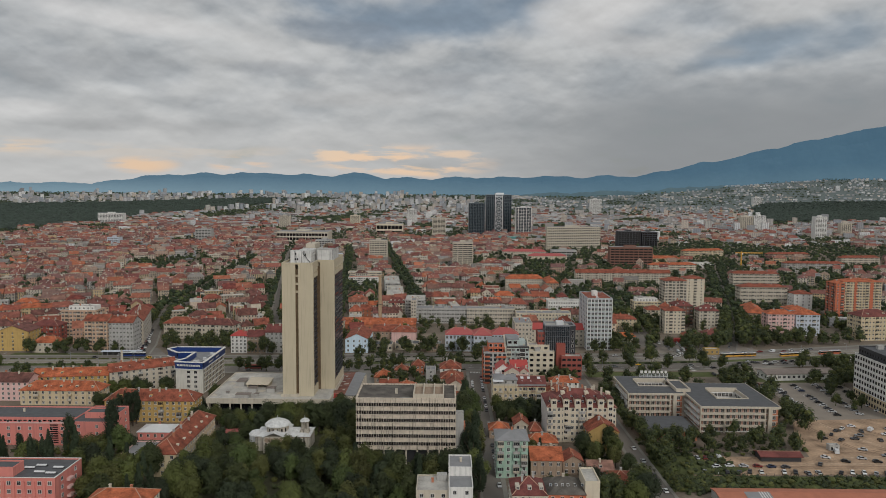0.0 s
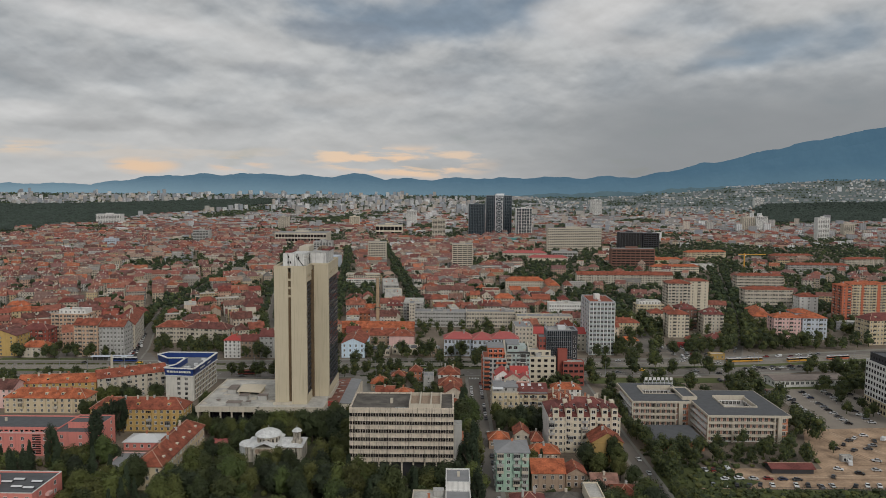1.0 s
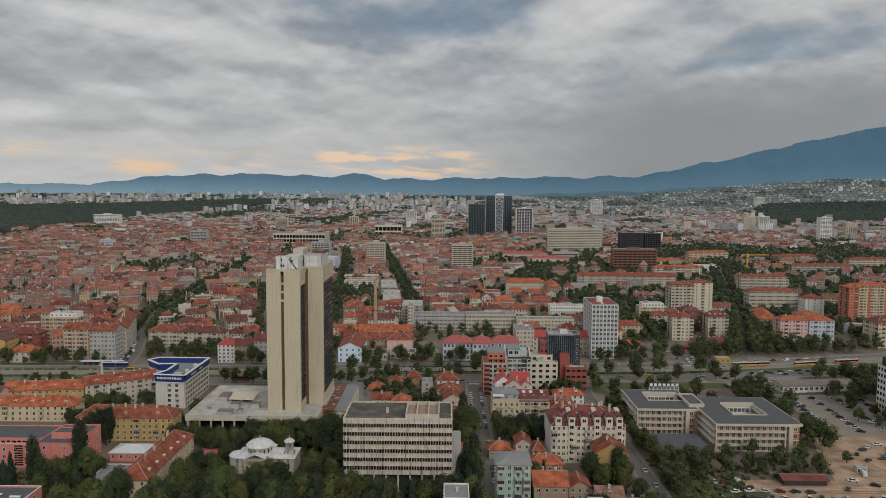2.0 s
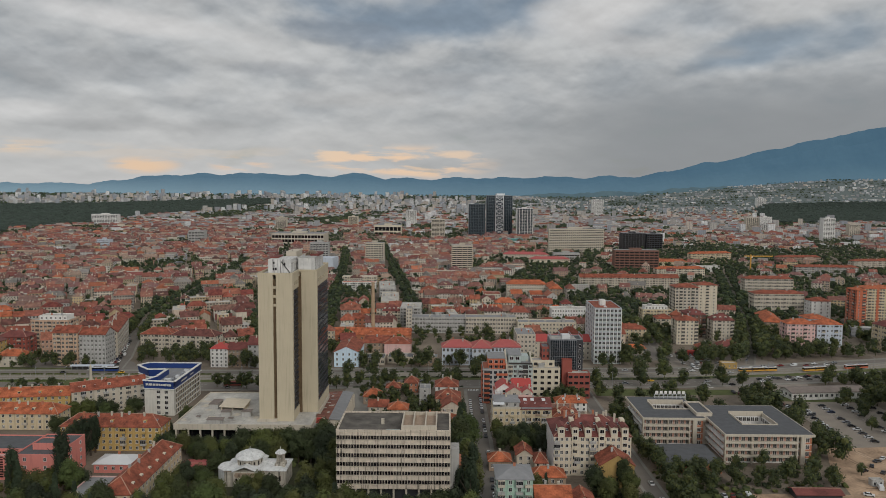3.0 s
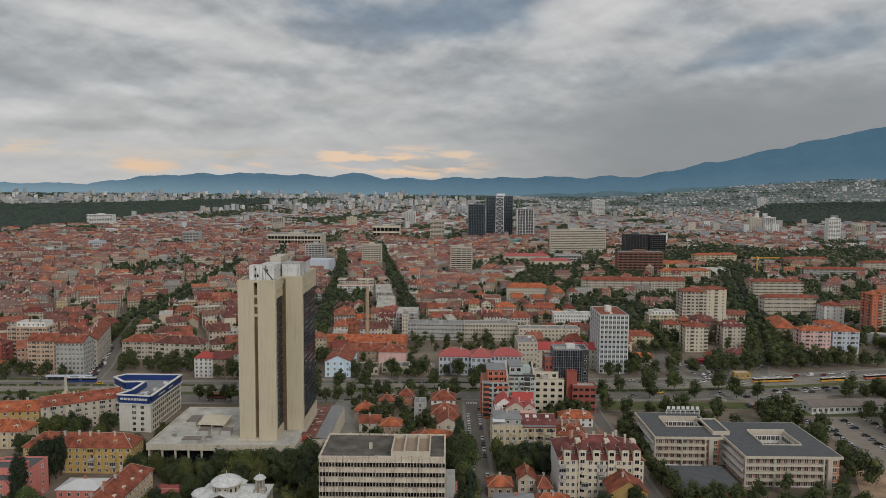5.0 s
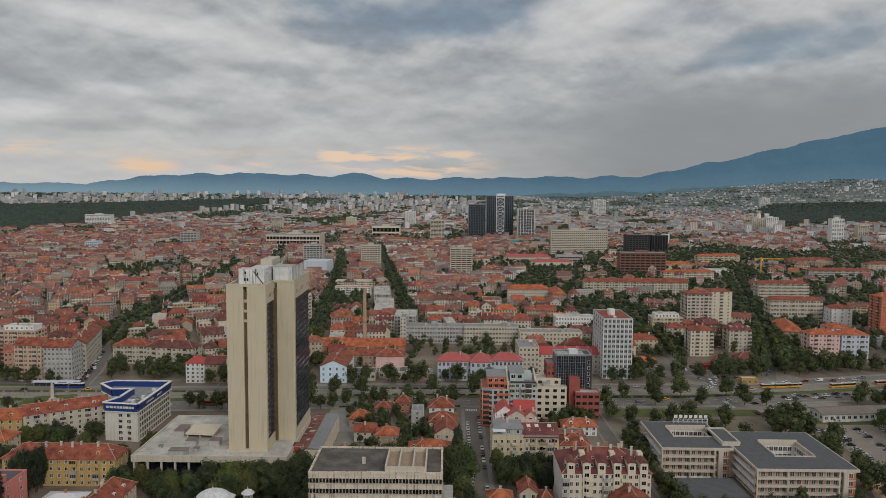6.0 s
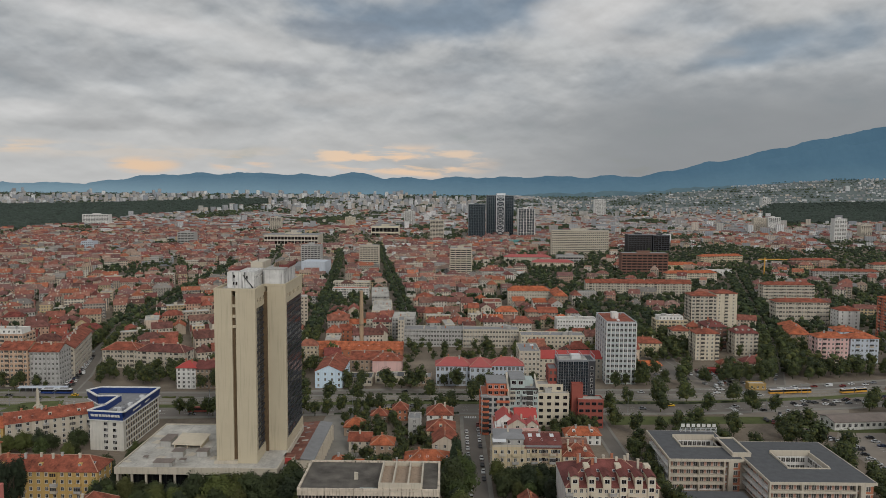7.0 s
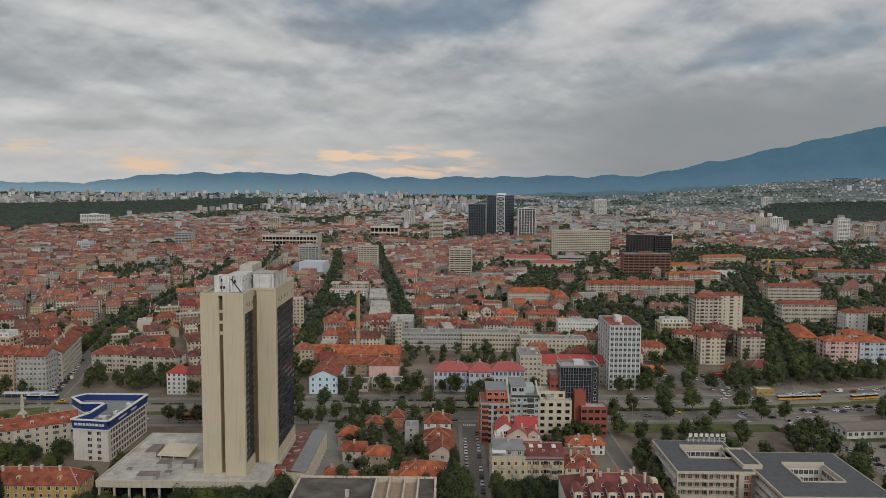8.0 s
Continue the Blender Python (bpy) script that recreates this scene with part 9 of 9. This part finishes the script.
def tram(x0, off, sections, mat, label):
    x, y, a = on_boulevard(x0, off)
    ob = thing("tram", label, "tram", x, y, 0.15, a, "trams at the stop")
    for i in range(sections):
        c = part("carriage", Shape().box(-4.5, 4.5, -1.2, 1.2, 0.4, 1.5).box(-4.4, 4.4, -1.15, 1.15, 2.6, 2.75), mat, ob, at=pose(9.6 * i, 0, 0))
        part("window_band", Shape().box(-4.45, 4.45, -1.18, 1.18, 1.5, 2.6), "glass_dark", c)
        part("roof_skin", Shape().box(-4.4, 4.4, -1.15, 1.15, 2.75, 3.2), "white_metal", c)
        part("roof_box", Shape().box(-2.6, 2.6, -0.8, 0.8, 3.2, 3.7), "roof_grey", c)
        part("bogie", Shape().box(-2.6, 2.6, -0.9, 0.9, 0.0, 0.4), "dark_metal", c)
        if i:
            part("bellows", Shape().box(-5.1, -4.5, -1.05, 1.05, 0.5, 3.0), "dark_metal", c)


tram(216, 6.4, 3, "tram_yellow", "yellow articulated tram at the stop")
tram(262, 1.0, 2, "tram_yellow", "yellow articulated tram on the near track")
tram(296, 1.0, 2, "orange_paint", "orange articulated tram on the boulevard")
tram(-240, 20.5, 2, "blue_band", "blue and white articulated tram at the junction stop")
for i in range(34):
    f = i / 33
    if rng.random() < 0.8:
        car(186 + 30 * f + rng.uniform(-1, 1), 500 - 44 * f + (4.5 if i % 2 else 0) + rng.uniform(-0.5, 0.5), 60 + rng.uniform(-8, 8), group="cars on the approach road")
for i in range(26):
    x, y, a = on_boulevard(196 + 4.6 * i, (-11.5, -15.0, -18.6)[i % 3])
    if rng.random() < 0.75:
        car(x, y, a + rng.uniform(-3, 3), "van" if rng.random() < 0.06 else "car", "cars on the boulevard")
for i in range(22):
    car(176 + rng.uniform(0, 32), 568 + rng.uniform(0, 40), 96 + rng.uniform(-8, 8) + rng.choice((0, 180)), "van" if rng.random() < 0.1 else "car", "cars at the crossings")
for i in range(30):
    car(-236.4 - 0.92 * i + (-2.3, 0.2, 2.6)[i % 3], 556 + 2.9 * i, 107 + (0 if i % 3 else 180), "van" if rng.random() < 0.1 else "car", "cars at the crossings")
shelter = thing("tram_shelter", "long tram stop shelter with a blue grey roof", "shelter", -246, 545, 0.05, 2)
part("roof", Shape().slab([(-15, -1.8, 3.2), (15, -1.8, 3.2), (15, 1.8, 3.6), (-15, 1.8, 3.6)], 0.25), "grey_blue", shelter)
part("back_wall", Shape().box(-14.5, 14.5, 1.3, 1.4, 0, 3.1), "glass_soft", shelter)
for i in range(8):
    part("post", Shape().box(-0.09, 0.09, -1.4, -1.2, 0, 3.1), "steel", shelter, at=pose(-14 + 4 * i, 0, 0))
bus = thing("bus", "dark red city bus on the boulevard", "bus", -136, 508, 0.05, 4)
part("body", Shape().box(-6, 6, -1.25, 1.25, 0.4, 1.4).box(-6, 6, -1.25, 1.25, 2.5, 3.0), "brick_red", bus)
part("window_band", Shape().box(-5.95, 5.95, -1.22, 1.22, 1.4, 2.5), "glass_dark", bus)
for wx in (-3.6, 3.6):
    for wy in (-1.05, 1.05):
        part("wheel", wheel_mesh, (), bus, at=pose(wx, wy, 0.34))

# ---- street furniture ----
LAMP_POLE = Shape().rings([(0.14, 0), (0.09, 9.0), (0.06, 9.4)], 6).box(-0.05, 2.0, -0.05, 0.05, 9.2, 9.32).mesh("pole", ("steel",))
LAMP_HEAD = Shape().box(1.5, 2.3, -0.16, 0.16, 9.08, 9.22).mesh("head", ("white_metal",))
for i in range(17):
    x, y, a = on_boulevard(-330 + 40 * i, -26.2 if i % 2 else -5.0)
    ob = thing("street_lamp", "slim grey steel street lamp with a single arm", "street lamp", x, y, 0.1, a + 90, "street lamps")
    part("pole", LAMP_POLE, (), ob)
    part("head", LAMP_HEAD, (), ob)
for i in range(14):
    x, y, a = on_boulevard(-320 + 46 * i, 4.0)
    ob = thing("catenary_mast", "grey tram wire mast with cross arms", "mast", x, y, 0.05, a, "tram wire masts")
    part("pole", Shape().rings([(0.16, 0), (0.11, 7.6)], 6), "steel", ob)
    part("cross_arm", Shape().box(-0.05, 0.05, -3.2, 3.2, 6.4, 6.52), "steel", ob)
for off, a, b in ((-2.6, -60, 90), (11.6, -60, 90), (-26.4, -60, 12), (-7.2, 100, 200), (-5.0, -330, -255), (11.6, -330, -150)):
    s = Shape()
    x = a
    while x < b:
        L = rng.uniform(3, 9)
        for k in range(int(L * 3)):
            qx, qy, an = on_boulevard(x + k / 3, off)
            z, e = rng.uniform(0.6, 1.1), 0.55
            s.face([(qx - rng.uniform(0.2, e), qy - 0.5, 0.1), (qx + rng.uniform(0.2, e), qy - 0.55, 0.15), (qx + rng.uniform(0.1, e), qy - rng.uniform(0, 0.3), z), (qx - rng.uniform(0.1, e), qy - rng.uniform(0, 0.3), z * 0.9)])
            s.face([(qx - e, qy - 0.35, z * 0.9), (qx + e, qy - 0.35, z), (qx + e, qy + 0.5, z * 0.85), (qx - e, qy + 0.45, z * 0.95)])
        x += L + rng.uniform(0.5, 3)
    tagged(new("hedge", s.mesh("hedge", ("leaf",))), "low clipped green hedge beside the tracks", "hedge", kind="stuff")
for cx, cy, a, n in ((20, 503, 0, 7), (90, 503, 0, 7), (176, 566, 5, 12), (228, 571, 10, 10), (-236, 548, 0, 12), (176, 520, 90, 14)):
    s = Shape()
    for i in range(n):
        s.box(-n * 0.5 + i, -n * 0.5 + i + 0.5, -1.6, 1.6, 0.03, 0.055)
    ob = new("zebra_crossing", s.mesh("zebra_crossing", ("paint_line",)))
    ob.matrix_basis = pose(cx, cy, 0.02, 0, 0, a)
    tagged(ob, "worn white zebra crossing stripes on asphalt", "crossing", kind="structure")
s = Shape()
for i in range(24):
    for x0, y0, x1, y1 in ((206, 412, 210, 468), (221, 412, 225, 474), (235, 414, 240, 476)):
        f = i / 23
        x, y = x0 + (x1 - x0) * f, y0 + (y1 - y0) * f
        s.box(x, x + 4.6, y - 0.05, y + 0.05, 0.03, 0.052)
setting("bay_lines", s, "paint_line", "faded white parking bay lines", "road marking")
fence = thing("fence", "low metal fence along the rough grass", "fence", 112, 321)
for i in range(30):
    part("post", Shape().box(-0.06, 0.06, -0.06, 0.06, 0, 1.5), "dark_metal", fence, at=pose(3.6 * i, 0.05 * i, 0))
for z in (0.5, 1.35):
    part("rail", Shape().slab([(0, -0.03, z), (104, 1.4, z), (104, 1.5, z), (0, 0.07, z)], 0.06), "dark_metal", fence)
SC = Shape()
for _ in range(800):
    x, y = rng.uniform(98, 216), rng.uniform(304, 320)
    if rng.random() < 0.5 or x < 112:
        r = rng.uniform(0.6, 1.9)
        clump(SC, x, y, r * 0.5, r, 0.7)
        spray(SC, x, y, r * 0.6, r, 7, 0.5)
stuff("scrub", SC, "leaf_mid", "low green scrub on rough grass", "scrub")
